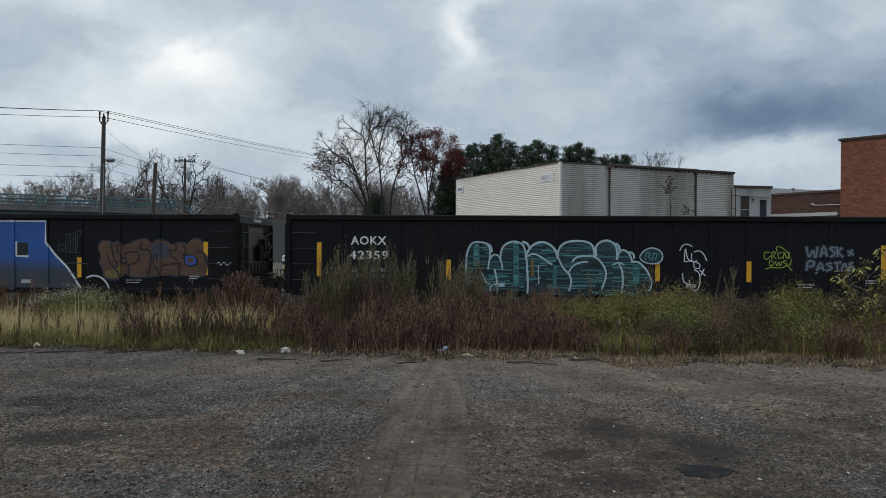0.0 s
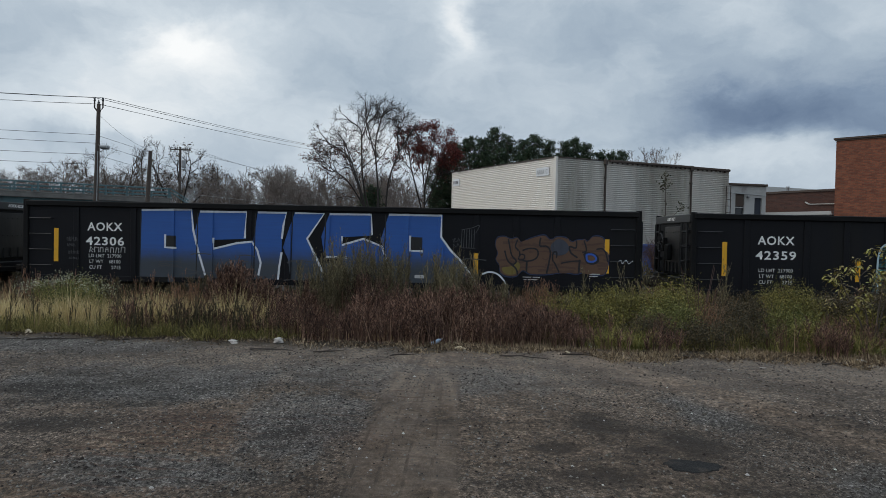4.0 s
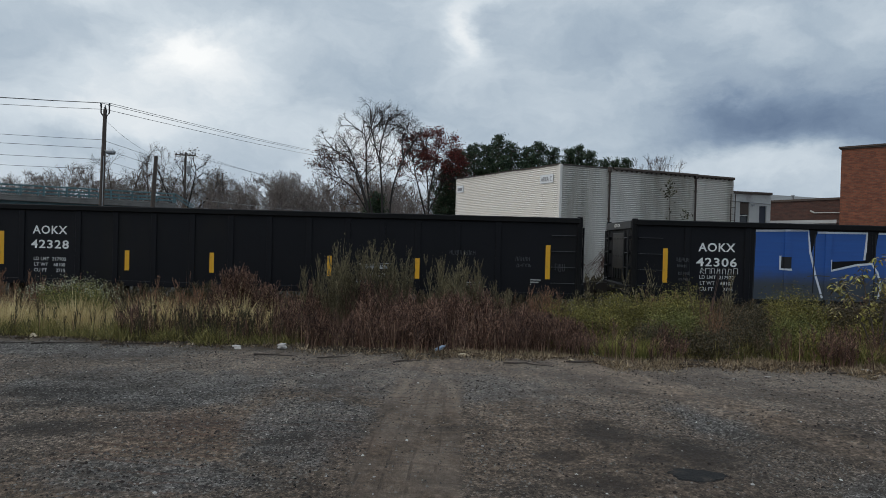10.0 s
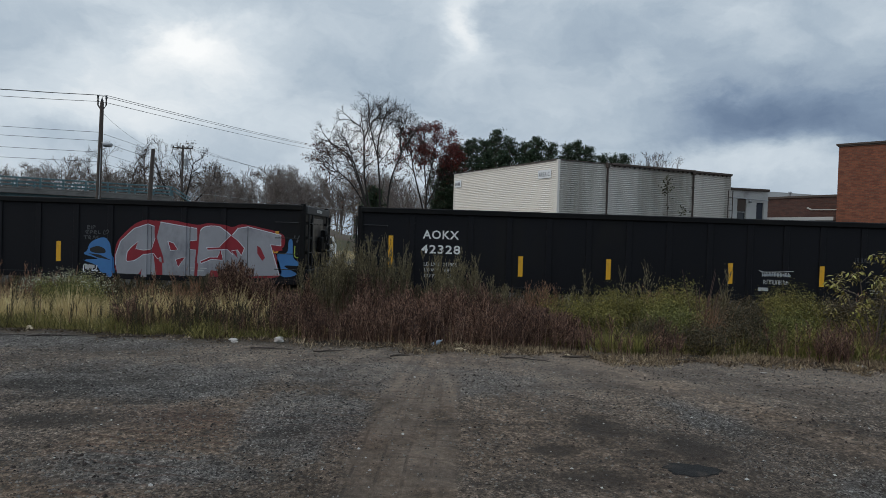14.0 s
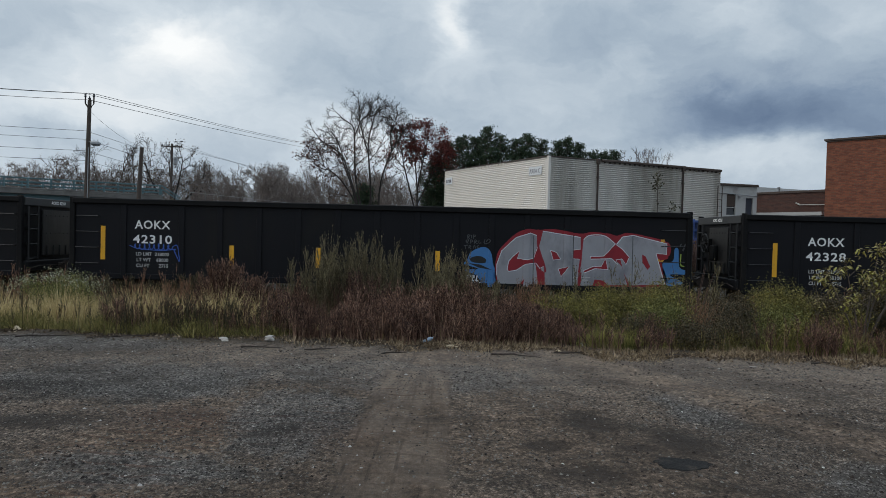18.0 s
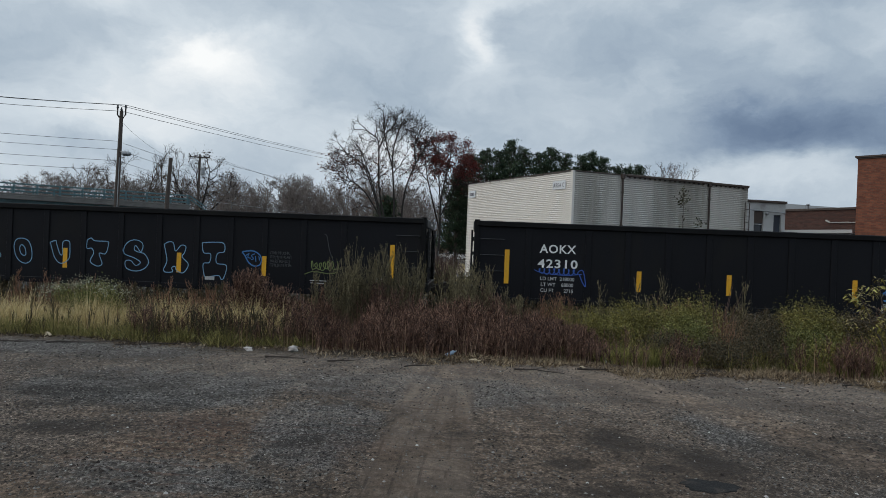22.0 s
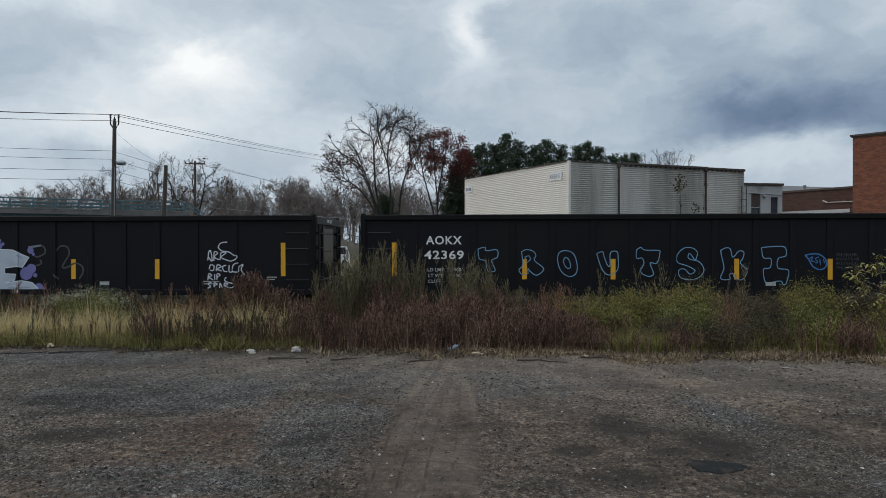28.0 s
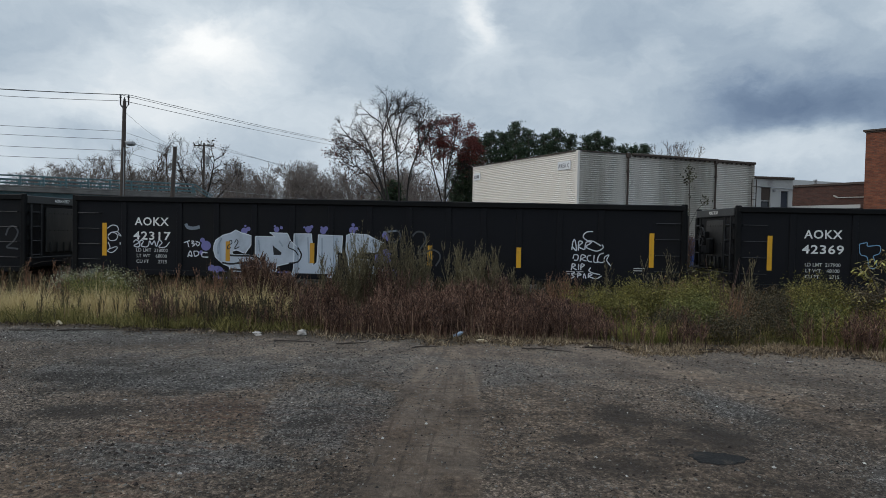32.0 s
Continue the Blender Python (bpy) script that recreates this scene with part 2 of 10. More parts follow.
    c = n.mix(n.m("MULTIPLY", grey, 0.9), c, n.ramp(chip, ((0.30, (0.009, 0.0087, 0.0083)), (0.5, (0.063, 0.060, 0.057)), (0.64, (0.16, 0.153, 0.146)), (0.8, (0.42, 0.40, 0.375)))))
    rust = n.m("MAXIMUM", n.m("MULTIPLY", n.step(n.noise(flat, 0.9, 5, 0.7), 0.63, 0.78), 0.35), n.m("MULTIPLY", n.m("MAXIMUM", zone(-2.35, 5.55, 0.5, 0.28), n.m("MULTIPLY", zone(-1.0, 5.2, 0.35, 0.35), 0.7)), n.m("MULTIPLY_ADD", mott, 0.7, 0.15)))
    big = n.noise(n.vec(n.m("MULTIPLY", x, 0.5), n.m("MULTIPLY", y, 1.1), 5.0), 1.3, 6, 0.7, 0.9)
    c = n.mix(n.m("MULTIPLY", n.step(big, 0.46, 0.62), 0.62), c, (0.028, 0.0215, 0.0165))
    # tread marks pressed into the lane
    bar = n.step(n.m("SINE", n.m("MULTIPLY_ADD", y, 36.0, n.m("MULTIPLY", mott, 1.6))), 0.6, 0.95)
    groove = n.step(n.m("SINE", n.m("MULTIPLY_ADD", mid, 0.8, n.m("MULTIPLY", x, 34.0))), 0.86, 0.99)
    press = n.m("MULTIPLY", l1, n.m("MAXIMUM", n.m("MULTIPLY", bar, 0.75), groove))
    c = n.mix(n.m("MULTIPLY", n.m("MULTIPLY", l1, n.step(mid, 0.3, 0.6)), 0.6), c, (0.145, 0.115, 0.091))
    press = n.m("MULTIPLY", press, n.step(n.noise(flat, 4.0, 5, 0.7), 0.38, 0.6))
    c = n.mix(n.m("MULTIPLY", press, 0.55), c, (0.045, 0.033, 0.026))
    l3b = n.m("MULTIPLY", l3, n.step(n.noise(flat, 0.7, 3), 0.45, 0.6))
    press = n.m("MAXIMUM", press, n.m("MULTIPLY", l3b, n.m("MULTIPLY", bar, 0.5)))
    c = n.mix(n.m("MULTIPLY", l3b, n.m("MULTIPLY", bar, 0.7)), c, (0.07, 0.036, 0.024))
    c = n.mix(rust, c, (0.085, 0.047, 0.032))
    pale = n.m("MULTIPLY", n.m("MAXIMUM", l2, n.m("MULTIPLY", l3, 0.6)), n.m("MULTIPLY", n.step(broad, 0.4, 0.6), n.step(mott, 0.35, 0.6)))
    c = n.mix(n.m("MULTIPLY", pale, 0.55), c, (0.2, 0.155, 0.12))
    clod = n.m("MULTIPLY_ADD", n.m("POWER", vor3.outputs["Color"], 1.6), 1.2, 0.56)
    clod = n.m("MULTIPLY", clod, n.m("MULTIPLY_ADD", n.step(mott2, 0.3, 0.7), 0.8, 0.62))
    clod = n.m("ADD", n.m("MULTIPLY", clod, n.m("SUBTRACT", 1.0, n.m("MULTIPLY", l1, 0.75))), n.m("MULTIPLY", l1, 0.75))
    c = n.mix(1.0, c, n.vec(clod, clod, clod), "MULTIPLY")
    dusty = n.m("MULTIPLY", n.step(n.m("MULTIPLY_ADD", broad, 2.5, y), 7.3, 9.6), n.m("MULTIPLY_ADD", mott, 0.8, 0.1))
    c = n.mix(n.m("MULTIPLY", dusty, n.m("MULTIPLY_ADD", n.step(x, -6.5, -0.5), 0.48, 0.16)), c, (0.26, 0.21, 0.172))
    # long streaks left by wheels, sweeping off to either side
    swing = n.m("MULTIPLY_ADD", n.step(x, -1.2, 0.8), 1.15, -0.55)
    across = n.m("MULTIPLY_ADD", n.m("SUBTRACT", y, 4.0), swing, x)
    streak = n.noise(n.vec(n.m("MULTIPLY", across, 1.1), n.m("MULTIPLY", y, 0.3), 7.0), 1.0, 5, 0.66, 0.7)
    tone = n.m("MULTIPLY_ADD", n.step(streak, 0.34, 0.66), 0.5, 0.78)
    c = n.mix(1.0, c, n.vec(tone, n.m("MULTIPLY", tone, 0.985), n.m("MULTIPLY", tone, 0.965)), "MULTIPLY")
    # oil stains
    def spot(px, py, rx, ry):
        q = n.m("ADD", n.m("POWER", n.m("DIVIDE", n.m("SUBTRACT", x, px), rx), 2.0), n.m("POWER", n.m("DIVIDE", n.m("SUBTRACT", y, py), ry), 2.0))
        return n.m("SUBTRACT", 1.0, n.step(n.m("MULTIPLY_ADD", mid, 0.9, q), 0.5, 1.7))
    stain = n.m("MAXIMUM", n.m("MAXIMUM", n.m("MAXIMUM", spot(1.02, 4.52, 0.42, 0.22), spot(1.3, 5.8, 0.3, 0.5)), n.m("MAXIMUM", spot(0.8, 5.12, 0.26, 0.16), spot(1.53, 5.1, 0.24, 0.14))), n.m("MAXIMUM", n.m("MAXIMUM", spot(1.92, 5.25, 0.3, 0.4), spot(-1.36, 5.25, 0.24, 0.2)), n.m("MAXIMUM", spot(-3.4, 5.3, 0.6, 0.25), spot(-4.2, 6.5, 0.7, 0.3))))
    c = n.mix(n.m("MULTIPLY", stain, 0.78), c, (0.021, 0.016, 0.0125))
    # a broad area at the near right is darker and browner
    brown_area = n.m("MULTIPLY", zone(2.2, 4.7, 1.7, 1.2), n.m("MULTIPLY_ADD", broad, 0.9, 0.05))
    c = n.mix(brown_area, c, (0.04, 0.029, 0.021))
    # litter and soil under the weeds
    edge = n.m("ADD", n.m("ADD", y, n.m("MULTIPLY", x, 0.055)), n.m("MULTIPLY", n.m("SUBTRACT", n.noise(flat, 0.8, 5), 0.5), 1.3))
    edge = n.m("ADD", edge, n.m("MULTIPLY_ADD", n.step(x, -0.4, 1.0), -0.3, 0.3))
    soil = n.ramp(n.m("MULTIPLY_ADD", mid, 0.5, n.m("MULTIPLY", grain, 0.5)), ((0.3, (0.02, 0.015, 0.011)), (0.5, (0.052, 0.039, 0.027)), (0.7, (0.11, 0.086, 0.058))))
    c = n.mix(n.step(edge, 9.15, 9.75), c, soil)
    far = n.ramp(mid, ((0.3, (0.075, 0.075, 0.073)), (0.7, (0.12, 0.117, 0.11))))
    c = n.mix(n.step(y, 21.5, 23.0), c, far)
    n.join(c, bsdf.inputs["Base Color"])
    bsdf.inputs["Roughness"].default_value = 0.92
    bsdf.inputs["Specular IOR Level"].default_value = 0.25
    hgt = n.m("ADD", n.m("MULTIPLY", n.m("SUBTRACT", 1.0, vor.outputs["Distance"]), 0.6), n.m("ADD", n.m("MULTIPLY", vor2.outputs["Distance"], -0.25), n.m("ADD", n.m("MULTIPLY", mid, 1.2), n.m("ADD", n.m("MULTIPLY", mott, 2.2), n.m("ADD", n.m("MULTIPLY", mott2, 0.9), n.m("MULTIPLY", press, -0.6))))))
    b = n.put("ShaderNodeBump")
    b.inputs["Strength"].default_value, b.inputs["Distance"].default_value = 0.9, 0.035
    n.join(hgt, b.inputs["Height"])
    n.join(b.outputs[0], bsdf.inputs["Normal"])
    return material


def brick_material(name, a, b, mortar):
    material = bpy.data.materials.new(name)
    material.use_nodes = True
    n = Nodes(material.node_tree)
    bsdf = n.t.nodes["Principled BSDF"]
    co = n.put("ShaderNodeTexCoord").outputs["Object"]
    x, y, z = n.xyz(co)
    tex = n.put("ShaderNodeTexBrick")
    run = n.m("MULTIPLY", n.m("SUBTRACT", x, y), 0.7071)
    n.join(n.vec(run, z, 0.0), tex.inputs["Vector"])
    for k, v in (("Color1", (*a, 1)), ("Color2", (*b, 1)), ("Mortar", (*mortar, 1)), ("Scale", 1.0), ("Mortar Size", 0.008), ("Brick Width", 0.215), ("Row Height", 0.078), ("Bias", 0.0)):
        tex.inputs[k].default_value = v
    stain = n.noise(n.vec(n.m("MULTIPLY", x, 0.6), n.m("MULTIPLY", y, 0.6), n.m("MULTIPLY", z, 0.25)), 1.0, 6, 0.6)
    c = n.mix(n.m("MULTIPLY", n.step(stain, 0.45, 0.75), 0.45), tex.outputs[0], [v * 0.55 for v in a])
    speck = n.noise(n.vec(run, 0.0, n.m("MULTIPLY", z, 2.2)), 2.6, 4, 0.75)
    c = n.mix(n.m("MULTIPLY", n.step(speck, 0.42, 0.66), 0.55), c, [v * 0.5 for v in b])
    n.join(c, bsdf.inputs["Base Color"])
    bsdf.inputs["Roughness"].default_value = 0.9
    bm_ = n.put("ShaderNodeBump")
    bm_.inputs["Strength"].default_value, bm_.inputs["Distance"].default_value = 0.6, 0.01
    n.join(tex.outputs["Fac"], bm_.inputs["Height"])
    bm_.invert = True
    n.join(bm_.outputs[0], bsdf.inputs["Normal"])
    return material


BLACK = mat("weathered black car paint", (0.0085, 0.0086, 0.0108), 0.5, 0, 0.35, 0.9, 0.08, 25, 0, (0.011, 0.0105, 0.0105), 0.35, (1, 1, 0.35), 0, 0.15)
BLACK_TOP = mat("dusty black chord paint", (0.0075, 0.0075, 0.008), 0.65, 0, 0.35, 2.0, 0.1, 30, 0, (0.014, 0.013, 0.012), 0.4, (1, 1, 1), 0, 0.12)
LADDER = mat("worn black ladder paint", (0.0125, 0.0125, 0.0135), 0.5, 0.2, 0.4, 4, 0.1, 20)
PANEL = mat("scuffed end plate paint", (0.016, 0.016, 0.0165), 0.38, 0, 0.45, 1.6, 0.1, 20, 0, (0.045, 0.043, 0.04), 0.4, (1, 1, 0.3), 0, 0.4)
PANEL_TOP = mat("worn grey end chord paint", (0.03, 0.03, 0.03), 0.65, 0, 0.4, 2.5, 0.1, 20, 0, (0.03, 0.03, 0.03), 0.4)
STEEL = mat("dark rusted steel", (0.045, 0.034, 0.028), 0.75, 0.3, 0.4, 4, 0.3, 40)
RAIL = mat("worn rail steel", (0.16, 0.13, 0.11), 0.45, 0.7, 0.3, 3, 0.1, 40)
YELLOW = mat("yellow reflective tape", (0.72, 0.36, 0.012), 0.45, 0, 0.14, 4, 0.03, 40, 0, (0.45, 0.25, 0.03), 0.25)
LETTER = mat("white stencil paint", (0.72, 0.72, 0.70), 0.55, 0, 0.1, 6, 0.02, 40)
SMALL_LETTER = mat("worn white stencil paint", (0.42, 0.42, 0.41), 0.6, 0, 0.25, 9, 0.02, 40)
TIE = mat("creosoted timber", (0.06, 0.045, 0.035), 0.9, 0, 0.4, 3, 0.4, 30, 0, None, 0.5, (1, 6, 1), 0.2)
BALLAST = mat("crushed stone ballast", (0.04, 0.033, 0.028), 0.95, 0, 0.4, 6, 0.5, 30)
SIDING = mat("weathered white metal siding", (0.69, 0.65, 0.595), 0.55, 0, 0.10, 0.35, 0.05, 12, 0, (0.65, 0.6, 0.54), 0.4, (1, 1, 0.25))
SIDING_OLD = mat("streaked grey-white metal siding", (0.53, 0.495, 0.445), 0.6, 0, 0.2, 0.5, 0.05, 10, 0, (0.27, 0.25, 0.21), 0.62, (1.6, 1.6, 0.16))
TRIM = mat("rust-brown flashing", (0.07, 0.05, 0.04), 0.7, 0.2, 0.4, 2, 0.1, 20)
WHITEWASH = mat("faded whitewashed block", (0.43, 0.425, 0.41), 0.85, 0, 0.25, 0.8, 0.15, 18, 0, (0.2, 0.19, 0.18), 0.4)
ROOFING = mat("pale membrane roof", (0.42, 0.42, 0.415), 0.8, 0, 0.12, 0.4, 0.05, 10)
BRICK = brick_material("red brick", (0.25, 0.082, 0.040), (0.145, 0.046, 0.026), (0.12, 0.075, 0.052))
BRICK_DARK = brick_material("dark brown brick", (0.085, 0.034, 0.023), (0.055, 0.024, 0.018), (0.065, 0.045, 0.037))
CONCRETE = mat("weathered concrete", (0.36, 0.35, 0.32), 0.9, 0, 0.22, 0.8, 0.2, 14)
TEAL = mat("faded teal bridge paint", (0.075, 0.14, 0.155), 0.6, 0.1, 0.3, 1.2, 0.08, 20, 0, (0.05, 0.075, 0.08), 0.4)
WOODPOLE = mat("grey-brown pole timber", (0.07, 0.054, 0.045), 0.9, 0, 0.35, 1.5, 0.3, 25, 0, None, 0.5, (6, 6, 0.5))
WIRE = mat("black cable sheath", (0.02, 0.02, 0.021), 0.6, 0, 0.2, 2, 0, 10)
GALV = mat("galvanised steel", (0.32, 0.33, 0.34), 0.5, 0.7, 0.2, 3, 0.05, 20)
GALV_DULL = mat("dull weathered steel", (0.17, 0.17, 0.172), 0.65, 0.4, 0.25, 3, 0.05, 20)
GLASSDARK = mat("dark dirty window glass", (0.02, 0.023, 0.028), 0.15, 0, 0.3, 2, 0.0, 10)
BARK = mat("grey-brown bark", (0.085, 0.066, 0.052), 0.95, 0, 0.4, 2, 0.3, 20)
DARKBARK = mat("dark bark", (0.03, 0.024, 0.022), 0.95, 0, 0.3, 2, 0.2, 12)
BARK_FAR = mat("brown-grey twigs", (0.15, 0.122, 0.108), 0.95, 0, 0.35, 0.3, 0, 10, 0.25)
VAN_WHITE = mat("white vehicle paint", (0.75, 0.75, 0.74), 0.3, 0, 0.05, 1, 0.0, 10)
RUBBER = mat("black rubber", (0.02, 0.02, 0.02), 0.85, 0, 0.2, 5, 0.1, 30)

# ---- mesh helpers ----
class M:
    """Collects vertices and faces for one mesh."""

    def __init__(self):
        self.v, self.f = [], []

    def box(self, x0, x1, y0, y1, z0, z1, c=0.0):
        """A box; c cuts its edges off."""
        b = len(self.v)
        if c <= 0:
            self.v += [(x, y, z) for z in (z0, z1) for y in (y0, y1) for x in (x0, x1)]
            self.f += [tuple(b + i for i in q) for q in ((0, 2, 3, 1), (4, 5, 7, 6), (0, 1, 5, 4), (2, 6, 7, 3), (0, 4, 6, 2), (1, 3, 7, 5))]
            return self
        c = min(c, (x1 - x0) * 0.45, (y1 - y0) * 0.45, (z1 - z0) * 0.45)
        ids = {}
        for i, x in enumerate((x0, x1)):
            for j, y in enumerate((y0, y1)):
                for k, z in enumerate((z0, z1)):
                    sx, sy, sz = (c, -c)[i], (c, -c)[j], (c, -c)[k]
                    ids[i, j, k] = len(self.v)
                    self.v += [(x, y + sy, z + sz), (x + sx, y, z + sz), (x + sx, y + sy, z)]
        A = lambda i, j, k, a: ids[i, j, k] + a
        for a in range(3):
            for s in (0, 1):
                cyc = ((0, 0), (1, 0), (1, 1), (0, 1))
                q = []
                for p, r in cyc:
                    key = [p, r]
                    key.insert(a, s)
                    q.append(A(*key, a))
                flip = (s == 0) != (a == 1)
                self.f.append(tuple(reversed(q)) if flip else tuple(q))
        for a in range(3):
            o1, o2 = [k for k in range(3) if k != a]
            for s1 in (0, 1):
                for s2 in (0, 1):
                    lo, hi = [0, 0, 0], [0, 0, 0]
                    lo[o1] = hi[o1] = s1
                    lo[o2] = hi[o2] = s2
                    hi[a] = 1
                    self.f.append((A(*lo, o1), A(*hi, o1), A(*hi, o2), A(*lo, o2)))
        for key in ids:
            self.f.append((A(*key, 0), A(*key, 1), A(*key, 2)))
        return self

    def tube(self, pts, radii, sides=6, caps=True):
        """A round bar along the points."""
        pts = [Vector(p) for p in pts]
        if not isinstance(radii, (list, tuple)):
            radii = [radii] * len(pts)
        b = len(self.v)
        for i, p in enumerate(pts):
            d = (pts[min(i + 1, len(pts) - 1)] - pts[max(i - 1, 0)]).normalized()
            u = d.cross((0, 0, 1) if abs(d.z) < 0.9 else (1, 0, 0)).normalized()
            w = d.cross(u)
            for k in range(sides):
                a = 2 * math.pi * k / sides
                self.v.append(tuple(p + (u * math.cos(a) + w * math.sin(a)) * radii[i]))
        for i in range(len(pts) - 1):
            for k in range(sides):
                k2 = (k + 1) % sides
                self.f.append((b + i * sides + k, b + i * sides + k2, b + (i + 1) * sides + k2, b + (i + 1) * sides + k))
        if caps:
            self.f.append(tuple(b + k for k in reversed(range(sides))))
            self.f.append(tuple(b + (len(pts) - 1) * sides + k for k in range(sides)))
        return self

    def lathe(self, axis, profile, centre, sides=20):
        """Turns (along, radius) pairs about an axis 'x', 'y' or 'z' through centre."""
        b = len(self.v)
        for s, r in profile:
            for k in range(sides):
                a = 2 * math.pi * k / sides
                p = {"x": (s, r * math.cos(a), r * math.sin(a)), "y": (r * math.cos(a), s, r * math.sin(a)), "z": (r * math.cos(a), r * math.sin(a), s)}[axis]
                self.v.append(tuple(p[i] + centre[i] for i in range(3)))
        for i in range(len(profile) - 1):
            for k in range(sides):
                k2 = (k + 1) % sides
                self.f.append((b + i * sides + k, b + i * sides + k2, b + (i + 1) * sides + k2, b + (i + 1) * sides + k))
        self.f.append(tuple(b + k for k in reversed(range(sides))))
        self.f.append(tuple(b + (len(profile) - 1) * sides + k for k in range(sides)))
        return self

    def prism(self, outline, y0, y1):
        """An outline of (x, z) pairs given thickness along y."""
        b, n = len(self.v), len(outline)
        self.v += [(x, y0, z) for x, z in outline] + [(x, y1, z) for x, z in outline]
        self.f += [tuple(b + i for i in range(n)), tuple(b + n + i for i in reversed(range(n)))]
        self.f += [(b + i, b + n + i, b + n + (i + 1) % n, b + (i + 1) % n) for i in range(n)]
        return self

    def wall(self, a, c, z0, z1, thick, co=0.0):
        """An upright slab on the plan line a to c, thick to its left."""
        ax, ay = a
        cx, cy = c
        L = math.hypot(cx - ax, cy - ay)
        nx, ny = -(cy - ay) / L * thick, (cx - ax) / L * thick
        b = len(self.v)
        for z in (z0, z1):
            self.v += [(ax, ay, z), (cx, cy, z), (cx + nx, cy + ny, z), (ax + nx, ay + ny, z)]
        self.f += [tuple(b + i for i in q) for q in ((3, 2, 1, 0), (4, 5, 6, 7), (0, 1, 5, 4), (1, 2, 6, 5), (2, 3, 7, 6), (3, 0, 4, 7))]
        return self

    def arrays(self, verts, faces):
        """Adds numpy vertices and a list of faces."""
        b = len(self.v)
        self.v += [tuple(p) for p in verts.tolist()]
        self.f += [tuple(b + i for i in q) for q in faces]
        return self

    def mesh(self, name, material, smooth=False):
        me = bpy.data.meshes.new(name)
        me.from_pydata(self.v, [], self.f)
        me.materials.append(material)
        if smooth:
            me.polygons.foreach_set("use_smooth", [True] * len(me.polygons))
        me.update()
        return me


def part(name, m, material, parent=None, label="", at=None, smooth=False):
    """Links a mesh as one object, under a thing or a part where one is given."""
    ob = new(name, m.mesh(name, material, smooth) if isinstance(m, M) else m)
    if parent is not None:
        ob.parent = parent
    if at is not None:
        ob.matrix_basis = at
    if label:
        ob["label"] = label
    return ob


def thing(name, label, category, group="", kind="", at=None):
    ob = new(name)
    ob.empty_display_size = 0.2
    if at is not None:
        ob.matrix_basis = at
    return tagged(ob, label, category, group, kind)


def stuff(name, m, material, label, category, smooth=False):
    return tagged(part(name, m, material, smooth=smooth), label, category, kind="stuff")


def lettering(text, size, bold=0.0, spacing=1.0, width=0.0):
    """A flat mesh of the words in the built-in font, standing up in x and z, centred in x."""
    cu = bpy.data.curves.new("lettering", "FONT")
    cu.body, cu.size, cu.offset, cu.align_x, cu.space_character, cu.resolution_u = text, size, bold, "CENTER", spacing, 3
    ob = new("lettering", cu)
    bpy.context.view_layer.update()
    me = bpy.data.meshes.new_from_object(ob.evaluated_get(bpy.context.evaluated_depsgraph_get()))
    bpy.data.objects.remove(ob)
    k = 1.0
    if width:
        xs = [v.co.x for v in me.vertices]
        k = width / (max(xs) - min(xs))
    for v in me.vertices:
        v.co = (v.co.x * k, 0, v.co.y)
    return me

# ---- ground, track ----
RNG = np.random.default_rng(7)
RAIL_Z = -0.34          # top of the rails
SIDE_Y = 17.15          # near side of the train
TRACK_Y = 18.65


def ground_height(x, y):
    """Flat lot, a shallow dip under the weeds, the track bed, and the lot behind it."""
    h = 0.02 * np.sin(x * 0.9 + 0.4) * np.sin(y * 0.7) + 0.012 * np.sin(x * 2.7 + y * 1.9)
    h = h * np.clip((9.5 - np.abs(y - 2.0)) / 6.0, 0, 1) * np.clip((14 - np.abs(x)) / 6, 0, 1)
    for kx, ky, ph, amp in ((7.1, 3.3, 0.2, 0.006), (-4.7, 8.9, 1.1, 0.006), (13.3, -6.1, 2.0, 0.004), (9.7, 14.9, 0.7, 0.004), (21.0, 11.0, 1.9, 0.003)):
        h = h + amp * np.sin(kx * x + ky * y + ph + 1.5 * np.sin(0.9 * x - 1.1 * y)) * np.clip((10.5 - np.abs(y - 2.0)) / 3.0, 0, 1) * np.clip((12 - np.abs(x)) / 4, 0, 1)
    dip = np.clip((y - 9.4) / 4.5, 0, 1)
    dip = dip * dip * (3 - 2 * dip)
    back = np.clip((y - 21.0) / 3.0, 0, 1)
    rut = -0.012 * np.exp(-((x + 0.36) / 0.25) ** 2) * np.clip((7.6 - y) / 1.0, 0, 1)
    return h + rut - 0.62 * dip + 0.42 * back * back * (3 - 2 * back)


def build_ground():
    def axis(fine_lo, fine_hi, step, reach):
        a = list(np.arange(fine_lo, fine_hi + 1e-6, step))
        d, p = step * 2, fine_hi
        while p < reach:
            p += d
            d *= 1.45
            a.append(p)
        d, p = step * 2, fine_lo
        while p > -reach:
            p -= d
            d *= 1.45
            a.insert(0, p)
        return np.array(a)
    xs, ys = axis(-8, 8, 0.07, 2500), axis(2.5, 10.5, 0.07, 2500)
    X, Y = np.meshgrid(xs, ys)
    Z = ground_height(X, Y)
    m = M()
    nx, ny = len(xs), len(ys)
    idx = np.arange(nx * ny).reshape(ny, nx)
    faces = np.stack([idx[:-1, :-1], idx[:-1, 1:], idx[1:, 1:], idx[1:, :-1]], -1).reshape(-1, 4)
    m.v = np.stack([X, Y, Z], -1).reshape(-1, 3).tolist()
    m.f = faces.tolist()
    tagged(part("ground", m, ground_material(), smooth=True), "dark gravel lot with brown dirt lanes and oil stains", "ground", kind="structure")


build_ground()


